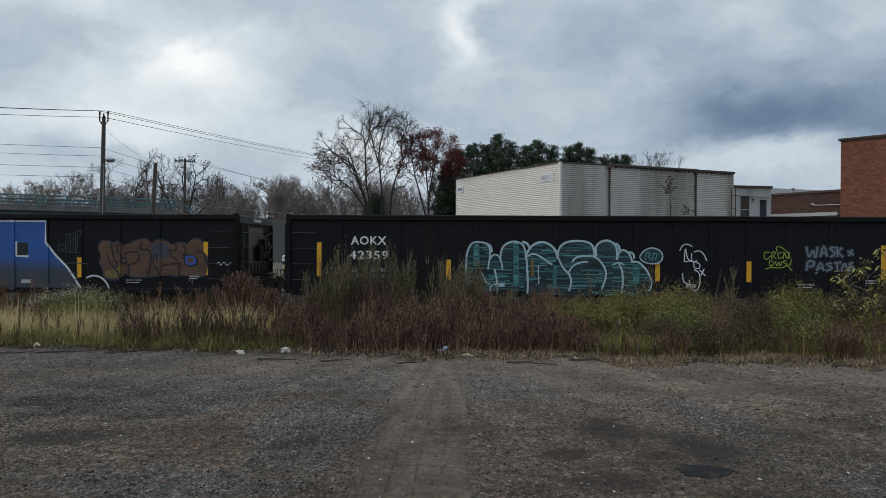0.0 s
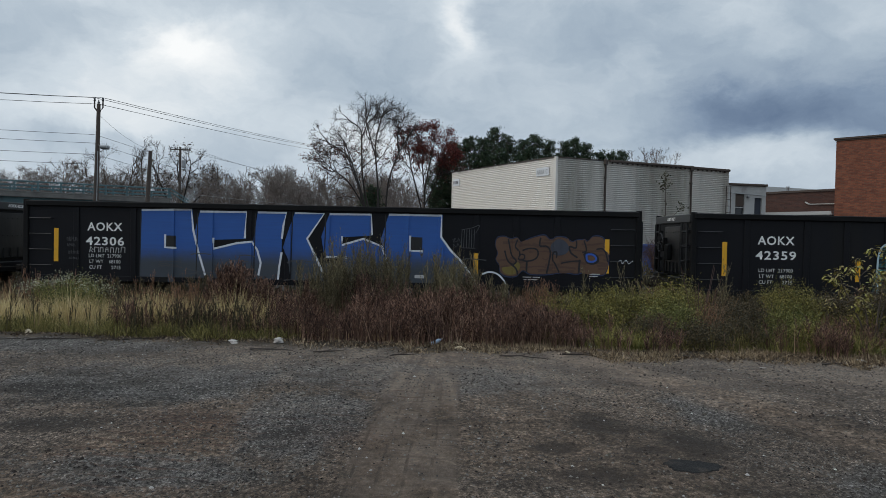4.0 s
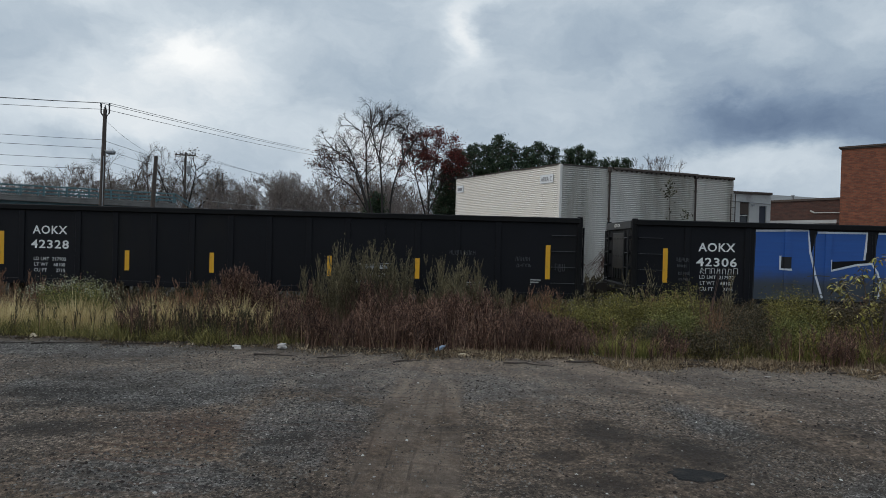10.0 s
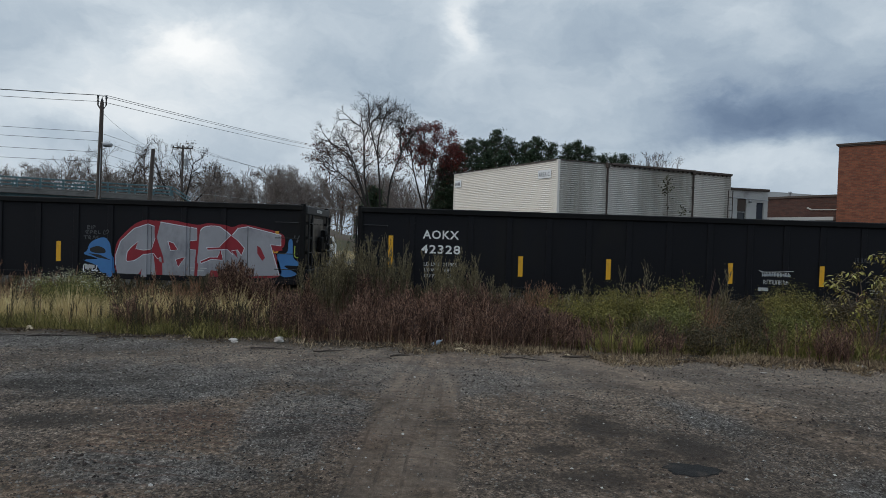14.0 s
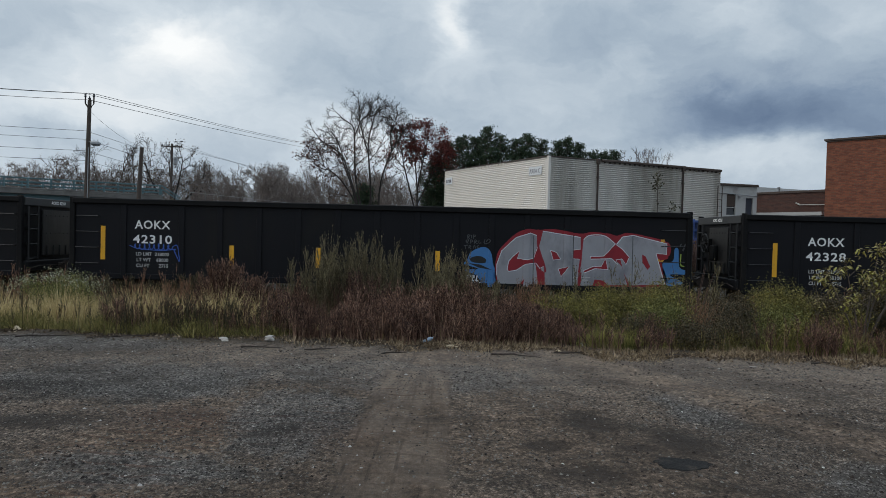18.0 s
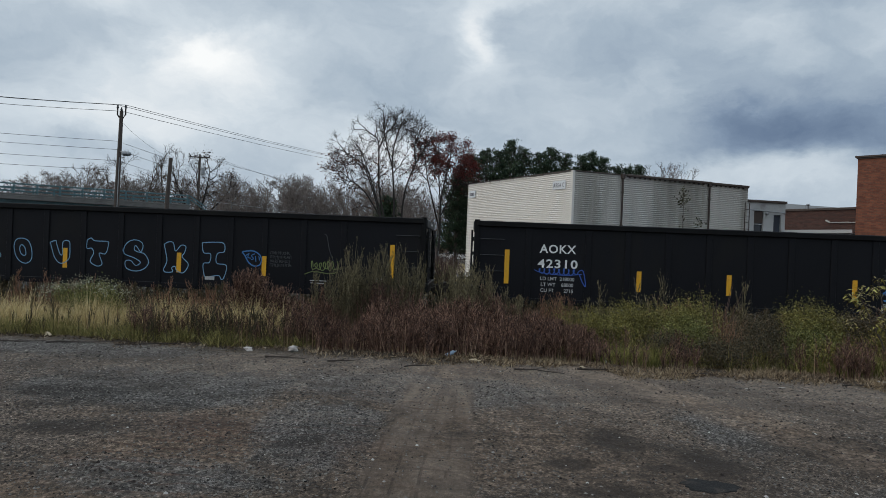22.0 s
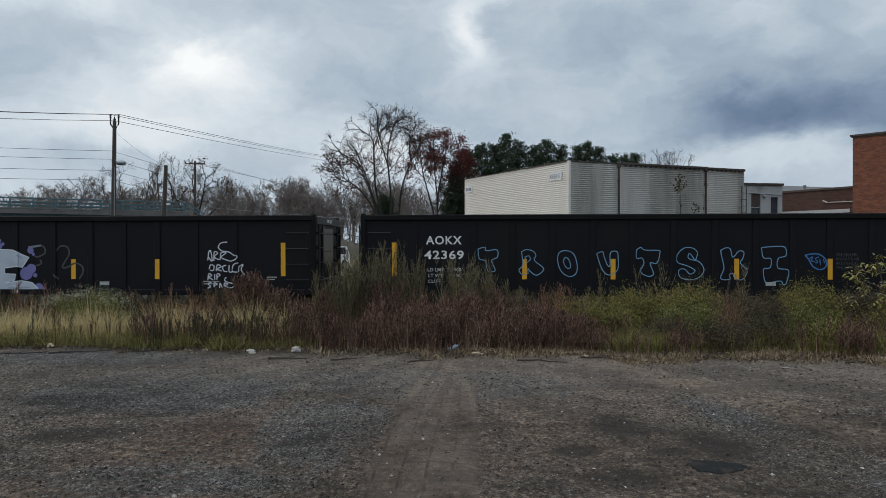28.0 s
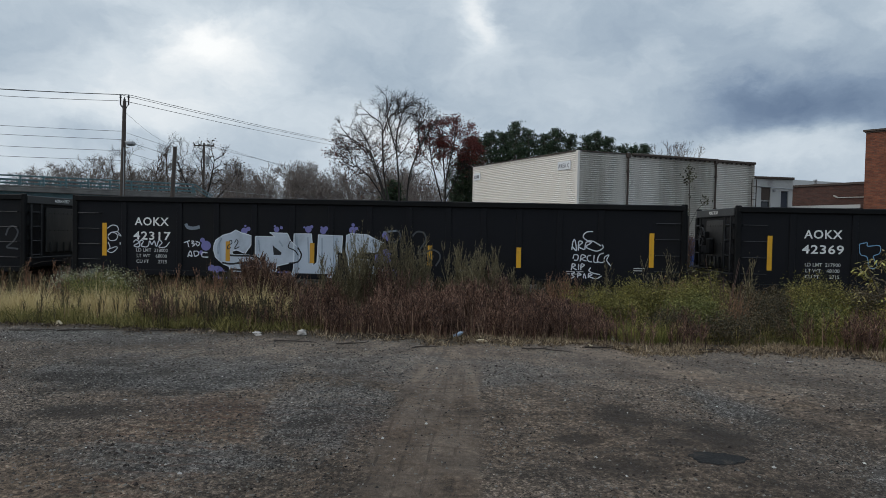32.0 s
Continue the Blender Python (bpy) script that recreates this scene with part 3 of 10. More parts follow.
def stones(n, xs, ys, lo, hi):
    """Loose stones: squashed octahedra scattered on the ground."""
    base = np.array([(1, 0, 0), (0, 1, 0), (-1, 0, 0), (0, -1, 0), (0, 0, 1), (0, 0, -0.4)], float)
    fs = ((0, 1, 4), (1, 2, 4), (2, 3, 4), (3, 0, 4), (1, 0, 5), (2, 1, 5), (3, 2, 5), (0, 3, 5))
    r = lo + (hi - lo) * RNG.random(n) ** 3
    a = RNG.random(n) * 6.283
    v = base[None] * (0.6 + 0.8 * RNG.random((n, 6, 1))) * r[:, None, None]
    v[:, :, 2] *= 0.7
    ca, sa_ = np.cos(a)[:, None], np.sin(a)[:, None]
    vx, vy = v[:, :, 0] * ca - v[:, :, 1] * sa_, v[:, :, 0] * sa_ + v[:, :, 1] * ca
    out = np.stack([vx + xs[:, None], vy + ys[:, None], v[:, :, 2] + (ground_height(xs, ys) + r * 0.15)[:, None]], -1).reshape(-1, 3)
    m = M()
    m.v = out.tolist()
    m.f = (np.array(fs)[None] + 6 * np.arange(n)[:, None, None]).reshape(-1, 3).tolist()
    return m


STONE = mat("mixed grey stone chips", (0.105, 0.096, 0.087), 0.95, 0, 0.3, 5, 0.2, 40, 0.95, None, 0.5, (1, 1, 1), 0, 0.2)
k = 260000
sx, sy = RNG.uniform(-8.5, 8.5, k), 2.9 + 6.6 * RNG.random(k)
bed = np.zeros(k)
for px, py, rx, ry in ((-3.4, 6.9, 1.7, 1.0), (-0.7, 7.5, 1.9, 0.85), (-1.35, 5.7, 0.6, 1.1), (-5.6, 9.0, 2.0, 0.7), (3.1, 4.1, 0.7, 0.9), (2.5, 6.4, 0.45, 0.9), (-2.2, 4.3, 1.0, 0.4)):
    bed = np.maximum(bed, np.exp(-((sx - px) / rx) ** 2 - ((sy - py) / ry) ** 2))
drawn = 0.28 + 0.7 * bed + 0.16 * np.sin(sx * 1.7 + 2 * np.sin(sy)) * np.sin(sy * 2.1 + sx)
for px, py, rx, ry in ((1.02, 4.52, 0.45, 0.28), (1.3, 5.8, 0.35, 0.5), (1.92, 5.25, 0.35, 0.45), (0.8, 5.12, 0.3, 0.2), (1.53, 5.1, 0.28, 0.2), (1.75, 4.73, 0.23, 0.16)):
    drawn[((sx - px) / rx) ** 2 + ((sy - py) / ry) ** 2 < 1.0] *= 0.25
drawn[np.abs(sx + 0.36) < 0.42] *= 0.35
drawn[np.abs(sx - 3.45 + 0.5 * (sy - 5.5)) < 0.5] *= 0.3
keep = RNG.random(k) < drawn
sx, sy = sx[keep], sy[keep]
stuff("gravel", stones(len(sx), sx, sy, 0.0025, 0.0135), STONE, "loose grey stone chips scattered over the lot", "gravel")
k = 16000
sx, sy = RNG.uniform(-7.5, 7.5, k), 2.9 + 6.4 * RNG.random(k)
keep = (np.abs(sx + 0.36) > 0.4) & (np.sin(sx * 2.3 + sy) * np.sin(sy * 1.9 - sx) + RNG.normal(0, 0.5, k) > 0.1)
CLOD = mat("dark earth clods", (0.055, 0.044, 0.036), 0.95, 0, 0.3, 9, 0.3, 40, 0.6, None, 0.5, (1, 1, 1), 0, 0.2)
stuff("dirt_clods", stones(int(keep.sum()), sx[keep], sy[keep], 0.006, 0.021), CLOD, "dark earth clods scattered on the lot", "clods")
k = 420
sx, sy = RNG.uniform(-7, 7, k), 3.2 + 6.0 * RNG.random(k)
PALE_STONE = mat("pale limestone chips", (0.36, 0.345, 0.32), 0.9, 0, 0.2, 9, 0.2, 40, 0.5)
stuff("pale_gravel", stones(k, sx, sy, 0.006, 0.017), PALE_STONE, "scattered pale stone chips on the lot", "gravel")

# track bed, ties and rails
m = M()
prof = ((TRACK_Y - 2.3, -0.66), (TRACK_Y - 1.55, RAIL_Z - 0.19), (TRACK_Y + 1.55, RAIL_Z - 0.19), (TRACK_Y + 2.3, -0.66))
for x in (-130.0, 150.0):
    m.v += [(x, y, z) for y, z in prof]
m.f += [(i, i + 1, i + 5, i + 4) for i in range(3)]
tagged(part("track_bed", m, BALLAST), "grey crushed stone ballast bed under the track", "track bed", kind="structure")
k = 5000
bx, by = RNG.uniform(-22, 22, k), RNG.uniform(TRACK_Y - 2.2, TRACK_Y + 1.6, k)
m = stones(k, bx, by, 0.02, 0.05)
hz = np.where(np.abs(by - TRACK_Y) < 1.55, RAIL_Z - 0.19, -0.66 + (2.3 - np.abs(by - TRACK_Y)) / 0.75 * 0.13)
vv = np.array(m.v).reshape(-1, 6, 3)
vv[:, :, 2] += (hz - ground_height(bx, by))[:, None]
m.v = vv.reshape(-1, 3).tolist()
stuff("ballast_stones", m, BALLAST, "loose ballast stones on the track bed", "ballast")
track = thing("railway_track", "single railway track of worn steel rails on dark timber ties", "railway track", kind="structure", at=pose(0, TRACK_Y, RAIL_Z))
tie_mesh = M().box(-0.11, 0.11, -1.3, 1.3, -0.36, -0.172, 0.015).mesh("tie", TIE)
for i in range(-60, 61):
    part("tie", tie_mesh, None, track, at=pose(i * 0.53 + 0.03 * math.sin(i * 7.1), 0, 0, 0, 0, math.sin(i * 3.3)))
RAILSEC = ((-0.07, -0.172), (0.07, -0.172), (0.07, -0.158), (0.012, -0.14), (0.012, -0.045), (0.037, -0.035), (0.037, -0.004), (0.03, 0.0), (-0.03, 0.0), (-0.037, -0.004), (-0.037, -0.035), (-0.012, -0.045), (-0.012, -0.14), (-0.07, -0.158))
for s in (-1, 1):
    m = M()
    n = len(RAILSEC)
    for x in (-130.0, 150.0):
        m.v += [(x, s * 0.755 + a, b) for a, b in RAILSEC]
    m.f += [(i, (i + 1) % n, n + (i + 1) % n, n + i) for i in range(n)] + [tuple(range(n)), tuple(reversed(range(n, 2 * n)))]
    part("rail", m, RAIL, track)

# ---- gondola cars ----
# x runs along the car from its first yellow bar, y into the car from its near side, z up from the rails
X0, X1, WIDE = -0.82, 15.62, 3.0
TOP, CHORD, SILL = 2.74, 2.59, 0.64
POSTS = (0.56, 2.12, 3.15, 4.20, 5.25, 6.30, 7.35, 8.42, 9.46, 10.40, 11.34, 12.40, 13.48)
POST_W, POST_D = 0.15, 0.028
BARS = (0.0, 3.47, 5.79, 8.98, 11.34, 14.8)


def side_y(x):
    """How far the side stands proud at x: the posts over the plate."""
    for p in POSTS:
        if abs(x - p) <= POST_W / 2 + 0.0005:
            return -POST_D
    return 0.0


def wheelset_mesh():
    m = M()
    m.lathe("y", ((-1.0, 0.06), (-0.95, 0.075), (-0.8, 0.085), (0.8, 0.085), (0.95, 0.075), (1.0, 0.06)), (0, 0, 0), 12)
    for s in (-1, 1):
        prof = [(0.685, 0.12), (0.685, 0.445), (0.712, 0.447), (0.722, 0.424), (0.82, 0.418), (0.822, 0.375), (0.785, 0.36), (0.77, 0.16), (0.82, 0.13), (0.82, 0.1)]
        prof = [(s * a, b) for a, b in prof]
        m.lathe("y", prof, (0, 0, 0), 28)
        for k in range(6):
            a = k * math.pi / 3
            m.box(0.26 * math.cos(a) - 0.025, 0.26 * math.cos(a) + 0.025, min(s * 0.765, s * 0.79), max(s * 0.765, s * 0.79), 0.26 * math.sin(a) - 0.025, 0.26 * math.sin(a) + 0.025)
    return m.mesh("wheelset", STEEL)


WHEELSET = wheelset_mesh()
RIVET = M().lathe("z", ((-0.006, 0.022), (0.006, 0.02), (0.012, 0.01)), (0, 0, 0), 8).mesh("rivet", LADDER)


def side_frame(s):
    """Cast side frame of a truck, with its spring nest."""
    m = M()
    y0, y1 = (s * 1.02, s * 1.16) if s > 0 else (s * 1.16, s * 1.02)
    top = ((-1.05, 0.50), (-0.98, 0.60), (-0.45, 0.70), (0.45, 0.70), (0.98, 0.60), (1.05, 0.50), (0.92, 0.42), (0.70, 0.44), (0.36, 0.56), (-0.36, 0.56), (-0.70, 0.44), (-0.92, 0.42))
    m.prism(top, y0, y1)
    low = ((-0.75, 0.46), (-0.62, 0.5), (-0.32, 0.29), (0.32, 0.29), (0.62, 0.5), (0.75, 0.46), (0.38, 0.19), (-0.38, 0.19))
    m.prism(low, y0, y1)
    for x in (-0.34, 0.34):
        m.box(x - 0.04, x + 0.04, y0, y1, 0.27, 0.6)
    for x in (-0.18, 0.0, 0.18):
        m.lathe("z", ((0.29, 0.07), (0.56, 0.07)), (x, s * 1.09, 0), 8)
    for x in (-0.89, 0.89):
        m.lathe("y", ((min(s * 0.98, s * 1.2), 0.1), (max(s * 0.98, s * 1.2), 0.1)), (x, 0, 0.445), 12)
    return m


def gondola(brake=-1):
    car = thing("gondola_car", "black open-top steel gondola railcar on the track", "railcar", "gondola cars of the train")
    m = M().box(X0, X1, 0.0, 0.012, SILL, CHORD)
    part("side_plate", m, BLACK, car)
    part("side_plate", M().box(X0, X1, WIDE - 0.012, WIDE, SILL, CHORD), BLACK, car)
    for y0, y1 in ((-0.07, 0.09), (WIDE - 0.09, WIDE + 0.07)):
        part("top_chord", M().box(X0, X1, y0, y1, CHORD, TOP, 0.02), BLACK_TOP, car)
        part("side_sill", M().box(X0 + 0.05, X1 - 0.05, y0 + 0.055, y1 - 0.055 + 0.0, SILL - 0.05, SILL + 0.10, 0.01), BLACK, car)
    post = M().box(-POST_W / 2, POST_W / 2, -POST_D, -0.001, SILL + 0.02, CHORD, 0.008).mesh("side_post", BLACK)
    for p in POSTS:
        part("side_post", post, None, car, at=pose(p, 0, 0))
        part("side_post", post, None, car, at=pose(p, WIDE + POST_D, 0))
    for x in (X0, X1):
        s = 1 if x > 5 else -1
        # corner posts, end plate with a pale raised panel, end chord
        for y in (0.0, WIDE):
            part("corner_post", M().box(x - 0.07, x + 0.07, y - 0.05, y + 0.05, SILL, TOP + 0.03, 0.015), BLACK_TOP, car)
        part("end_plate", M().box(x - 0.02, x + 0.02, 0.05, WIDE - 0.05, 1.0, CHORD), BLACK, car)
        a, b = (x + 0.02, x + 0.07) if s > 0 else (x - 0.07, x - 0.02)
        part("end_panel", M().box(a, b, 0.85, WIDE - 0.85, 1.12, CHORD - 0.18, 0.015), PANEL, car, "scuffed dark end panel")
        for z in (1.75, 2.25):
            for k in range(6):
                q = x + s * 0.072
                part("rivet", RIVET, None, car, at=pose(q, 1.0 + 0.2 * k, z, 0, 90, 0))
        for k in range(4):
            part("stake", M().tube(((x + s * 0.085, 1.02 + 0.3 * k, 1.1), (x + s * 0.085, 1.02 + 0.3 * k, 1.4)), 0.018, 6), LADDER, car)
        a, b = (x - 0.04, x + 0.10) if s > 0 else (x - 0.10, x + 0.04)
        part("end_chord", M().box(a, b, 0.05, WIDE - 0.05, CHORD - 0.09, TOP - 0.02, 0.015), PANEL_TOP, car, "worn grey end chord")
        a, b = (x - 0.05, x + 0.16) if s > 0 else (x - 0.16, x + 0.05)
        part("end_sill", M().box(a, b, 0.02, WIDE - 0.02, 0.72, 1.0, 0.02), BLACK, car)
        for y in (0.14, 0.55, WIDE - 0.55, WIDE - 0.14):
            part("ladder_rail", M().tube(((x + s * 0.13, y, 0.95), (x + s * 0.13, y, CHORD - 0.1)), 0.026, 6), LADDER, car)
        for y in (0.34, WIDE - 0.34):
            for z in (1.06, 1.46, 1.86, 2.26):
                q0, q1 = sorted((x + s * 0.03, x + s * 0.125))
                for b in (y - 0.2, y + 0.15):
                    part("ladder_bracket", M().box(q0, q1, b, b + 0.05, z - 0.04, z + 0.04), LADDER, car)
        for y in (0.14, WIDE - 0.55):
            for k in range(4):
                z = 1.06 + 0.4 * k
                part("ladder_rung", M().tube(((x + s * 0.13, y, z), (x + s * 0.13, y + 0.41, z)), 0.018, 6), LADDER, car)
        xa, xb = (x - 0.72, x - 0.12) if s > 0 else (x + 0.12, x + 0.72)
        for y, d in ((0.0, -1), (WIDE, 1)):
            for k in range(4):
                z = 1.0 + 0.42 * k
                rung = M().tube(((xa, y, z), (xa, y + d * 0.075, z), (xb, y + d * 0.075, z), (xb, y, z)), 0.013, 6)
                part("grab_iron", rung, LADDER, car)
        # coupler and draft gear
        c = M().box(min(x, x + s * 0.42), max(x, x + s * 0.42), 1.42, 1.58, 0.75, 0.91, 0.02)
        c.prism([(x + s * a, z) for a, z in ((0.38, 0.68), (0.62, 0.70), (0.70, 0.78), (0.70, 0.92), (0.58, 0.98), (0.38, 0.96))], 1.36, 1.54)
        c.prism([(x + s * a, z) for a, z in ((0.5, 0.66), (0.82, 0.68), (0.84, 0.98), (0.5, 0.99))], 1.56, 1.68)
        part("coupler", c, STEEL, car, "rusty knuckle coupler")
        part("uncoupling_lever", M().tube(((x + s * 0.2, 0.1, 0.8), (x + s * 0.2, 0.5, 0.86), (x + s * 0.3, 1.35, 0.86), (x + s * 0.36, 1.42, 0.98)), 0.013, 6), STEEL, car)
        part("brake_hose", M().tube(((x + s * 0.15, 1.75, 0.72), (x + s * 0.35, 1.78, 0.58), (x + s * 0.62, 1.72, 0.5), (x + s * 0.74, 1.62, 0.6)), 0.022, 6), RUBBER, car)
    # hand brake on one end
    bx = X0 if brake < 0 else X1
    bw = M().lathe("x", ((-0.02, 0.05), (0.02, 0.05)), (0, 0, 0), 10)
    ring = [(0.0, 0.27 * math.cos(k * math.pi / 8), 0.27 * math.sin(k * math.pi / 8)) for k in range(17)]
    bw.tube(ring, 0.017, 6, False)
    for k in range(5):
        a = k * 2 * math.pi / 5
        bw.tube(((0, 0, 0), (0, 0.27 * math.cos(a), 0.27 * math.sin(a))), 0.013, 5)
    wheel = part("brake_wheel", bw, LADDER, car, at=pose(bx + brake * 0.24, WIDE - 0.95, 1.95))
    x0, x1 = sorted((-brake * 0.06, -brake * 0.2))
    part("shaft", M().tube(((0.0, 0, 0), (-brake * 0.19, 0, 0)), 0.03, 8), STEEL, wheel)
    part("gear_box", M().box(x0, x1, -0.13, 0.13, -0.25, 0.14, 0.02), BLACK_TOP, wheel)
    part("chain", M().tube(((-brake * 0.15, 0, -0.25), (-brake * 0.15, 0.02, -0.95)), 0.014, 5), STEEL, wheel)
    x0, x1 = sorted((bx + brake * 0.34, bx + brake * 0.06))
    part("brake_step", M().box(x0, x1, WIDE - 1.35, WIDE - 0.35, 1.02, 1.05, 0.008), BLACK_TOP, car)
    x0, x1 = sorted((bx + brake * 0.075, bx + brake * 0.2))
    part("brake_rod_guide", M().box(x0, x1, WIDE - 1.55, WIDE - 1.2, 1.45, 1.9, 0.03), BLACK_TOP, car)
    # floor, centre sill and underframe
    part("floor", M().box(X0 + 0.03, X1 - 0.03, 0.02, WIDE - 0.02, 1.02, 1.09), STEEL, car, "rusty steel floor")
    part("centre_sill", M().box(X0 - 0.02, X1 + 0.02, 1.30, 1.70, 0.68, 1.02), BLACK, car)
    for x in (1.6, 4.2, 7.4, 10.6, 13.2):
        part("crossbearer", M().box(x - 0.07, x + 0.07, 0.08, WIDE - 0.08, 0.72, 1.02, 0.01), BLACK, car)
    part("brake_cylinder", M().lathe("x", ((5.3, 0.05), (5.35, 0.16), (5.75, 0.16), (5.8, 0.08), (6.1, 0.06)), (0, 0.85, 0.7), 12), STEEL, car)
    part("air_reservoir", M().lathe("x", ((8.0, 0.05), (8.06, 0.2), (8.85, 0.2), (8.9, 0.05)), (0, 2.0, 0.68), 14), STEEL, car)
    part("brake_pipe", M().tube(((X0, 1.75, 0.74), (X1, 1.75, 0.74)), 0.025, 6), STEEL, car)
    # trucks
    for x in (1.05, 13.75):
        truck = part("truck", M().box(x - 0.24, x + 0.24, 1.5 - 1.2, 1.5 + 1.2, 0.46, 0.66, 0.04).lathe("z", ((0.66, 0.22), (0.74, 0.2)), (x, 1.5, 0), 14), STEEL, car, "rusty two-axle truck")
        for s in (-1, 1):
            part("side_frame", side_frame(s), STEEL, truck, at=pose(x, 1.5, 0))
        for d in (-0.89, 0.89):
            part("wheelset", WHEELSET, None, truck, "worn steel wheelset", at=pose(x + d, 1.5, 0.42))
        for d in (-0.42, 0.42):
            part("brake_beam", M().tube(((x + d, 1.5 - 0.8, 0.36), (x + d, 1.5 + 0.8, 0.36)), 0.04, 6), STEEL, truck)
    # yellow reflector strips
    end_bar = M().box(-0.062, 0.062, -0.003, -0.001, 1.10, 2.0).mesh("reflector_strip", YELLOW)
    mid_bar = M().box(-0.062, 0.062, -0.003, -0.001, 1.02, 1.56).mesh("reflector_strip", YELLOW)
    for i, b in enumerate(BARS):
        me = end_bar if i in (0, 5) else mid_bar
        part("reflector_strip", me, None, car, "yellow reflective strip", at=pose(b, side_y(b), 0))
        part("reflector_strip", me, None, car, "yellow reflective strip", at=pose(b, WIDE - side_y(b) + 0.007, 0))
    part("placard", M().box(9.72, 9.98, -0.006, -0.001, 0.86, 0.95), SMALL_LETTER, car, "small pale metal placard")
    return car


# paint on the near side: name, offset of the first bar, small weights
CARS = (("42359", -3.89, "217900", "68100"), ("42306", -21.77, "217900", "68100"), ("42328", -39.65, "217900", "68100"), ("42310", -57.89, "218000", "68000"),
        ("42369", -75.75, "217900", "68100"), ("42317", -93.56, "218000", "68000"), ("42337", -111.5, "217900", "68100"))
first, second = gondola(), gondola(1)
cars = [first, second] + [copy_thing(second if i == 1 else first, pose(0, 0, 0)) for i in range(len(CARS) - 2)]
for car, (number, off, load, light) in zip(cars, CARS):
    car.matrix_basis = pose(off, SIDE_Y, RAIL_Z)
    for text, size, z, x, bold, material in (("AOKX", 0.31, 1.955, 1.33, 0.96, LETTER), (number, 0.31, 1.565, 1.34, 1.05, LETTER)):
        part("lettering", lettering(text, size, 0.006, 1.12, bold), None, car, "white stencilled lettering", at=pose(x, -0.004, z)).data.materials.append(material)
    for text, z in (("LD LMT  " + load, 1.23), ("LT WT    " + light, 1.075), ("CU FT       2715", 0.92)):
        part("lettering", lettering(text, 0.13, 0.002), None, car, "small white stencilled lettering", at=pose(1.34, -0.004, z)).data.materials.append(SMALL_LETTER)
    for x, s in ((X0 - 0.108, -90), (X1 + 0.108, 90)):
        part("lettering", lettering("AOKX " + number, 0.12, 0.003), None, car, "small white stencilled lettering", at=pose(x, 1.5, 2.575, 0, 0, s)).data.materials.append(LETTER)
    for i in range(3):
        part("stencil_bar", M().box(14.35, 14.35 + (0.26, 0.2, 0.0)[i] + 0.02, -0.005, -0.002, 1.06 - 0.06 * i, 1.085 - 0.06 * i), SMALL_LETTER, car)
    for z, ends in ((0.945, (12.6, 12.82, 12.86, 13.05)), (0.88, (12.62, 12.7, 12.73, 12.98))):
        for a, b in (ends[:2], ends[2:]):
            part("stencil_bar", M().box(a, b, -0.005, -0.002, z, z + 0.022), SMALL_LETTER, car)


# ---- sprayed paint on the cars ----
SLATE = mat("slate blue spray paint", (0.03, 0.042, 0.058), 0.6, 0, 0.3, 3, 0.02, 30)
TURQ_MID = mat("teal spray paint", (0.05, 0.17, 0.175), 0.6, 0, 0.3, 3, 0.02, 30)
TURQ_DARK = mat("dark teal spray paint", (0.010, 0.035, 0.042), 0.6, 0, 0.3, 3, 0.02, 30)
TURQ_LIGHT = mat("light turquoise spray paint", (0.09, 0.30, 0.30), 0.6, 0, 0.3, 3, 0.02, 30)
ICE = mat("pale ice-blue spray paint", (0.40, 0.52, 0.57), 0.6, 0, 0.25, 3, 0.02, 30)
CHALK = mat("white spray paint", (0.60, 0.62, 0.66), 0.6, 0, 0.15, 3, 0.02, 30)
LIME = mat("lime green spray paint", (0.26, 0.36, 0.05), 0.6, 0, 0.2, 3, 0.02, 30)
LIME_DIM = mat("thin olive-green spray paint", (0.16, 0.20, 0.06), 0.6, 0, 0.3, 3, 0.02, 30)
GREYLINE = mat("thin grey spray paint", (0.055, 0.057, 0.062), 0.6, 0, 0.3, 3, 0.02, 30)
HAZE = mat("hazy grey-blue spray paint", (0.20, 0.23, 0.27), 0.6, 0, 0.4, 6, 0.02, 30)
PAINT_BLACK = mat("black spray paint", (0.006, 0.006, 0.007), 0.6, 0, 0.2, 3, 0.02, 30)
BROWN = mat("matt brown spray paint", (0.115, 0.061, 0.036), 0.75, 0, 0.35, 2, 0.02, 30)
BROWN_DARK = mat("darker brown spray paint", (0.085, 0.045, 0.03), 0.75, 0, 0.35, 2, 0.02, 30)
BROWN_BLUE = mat("dull blue-grey spray paint", (0.05, 0.055, 0.075), 0.75, 0, 0.4, 2, 0.02, 30)
BROWN_YELLOW = mat("ochre spray paint", (0.16, 0.12, 0.03), 0.75, 0, 0.3, 3, 0.02, 30)
INKBLACK = mat("black spray paint", (0.006, 0.006, 0.009), 0.6, 0, 0.3, 3, 0.02, 30)
NAVY = mat("navy blue spray paint", (0.012, 0.03, 0.10), 0.6, 0, 0.3, 3, 0.02, 30)
REDP = mat("dark red spray paint", (0.24, 0.006, 0.016), 0.6, 0, 0.3, 3, 0.02, 30)
SILVER = mat("silver spray paint", (0.30, 0.30, 0.325), 0.5, 0.15, 0.25, 1.6, 0.03, 20, 0, (0.17, 0.17, 0.19), 0.45, (1, 1, 0.6))
SKYB = mat("sky-blue spray paint", (0.045, 0.17, 0.40), 0.6, 0, 0.3, 3, 0.02, 30)
SKYLINE = mat("pale blue spray paint", (0.17, 0.33, 0.49), 0.6, 0, 0.25, 3, 0.02, 30)
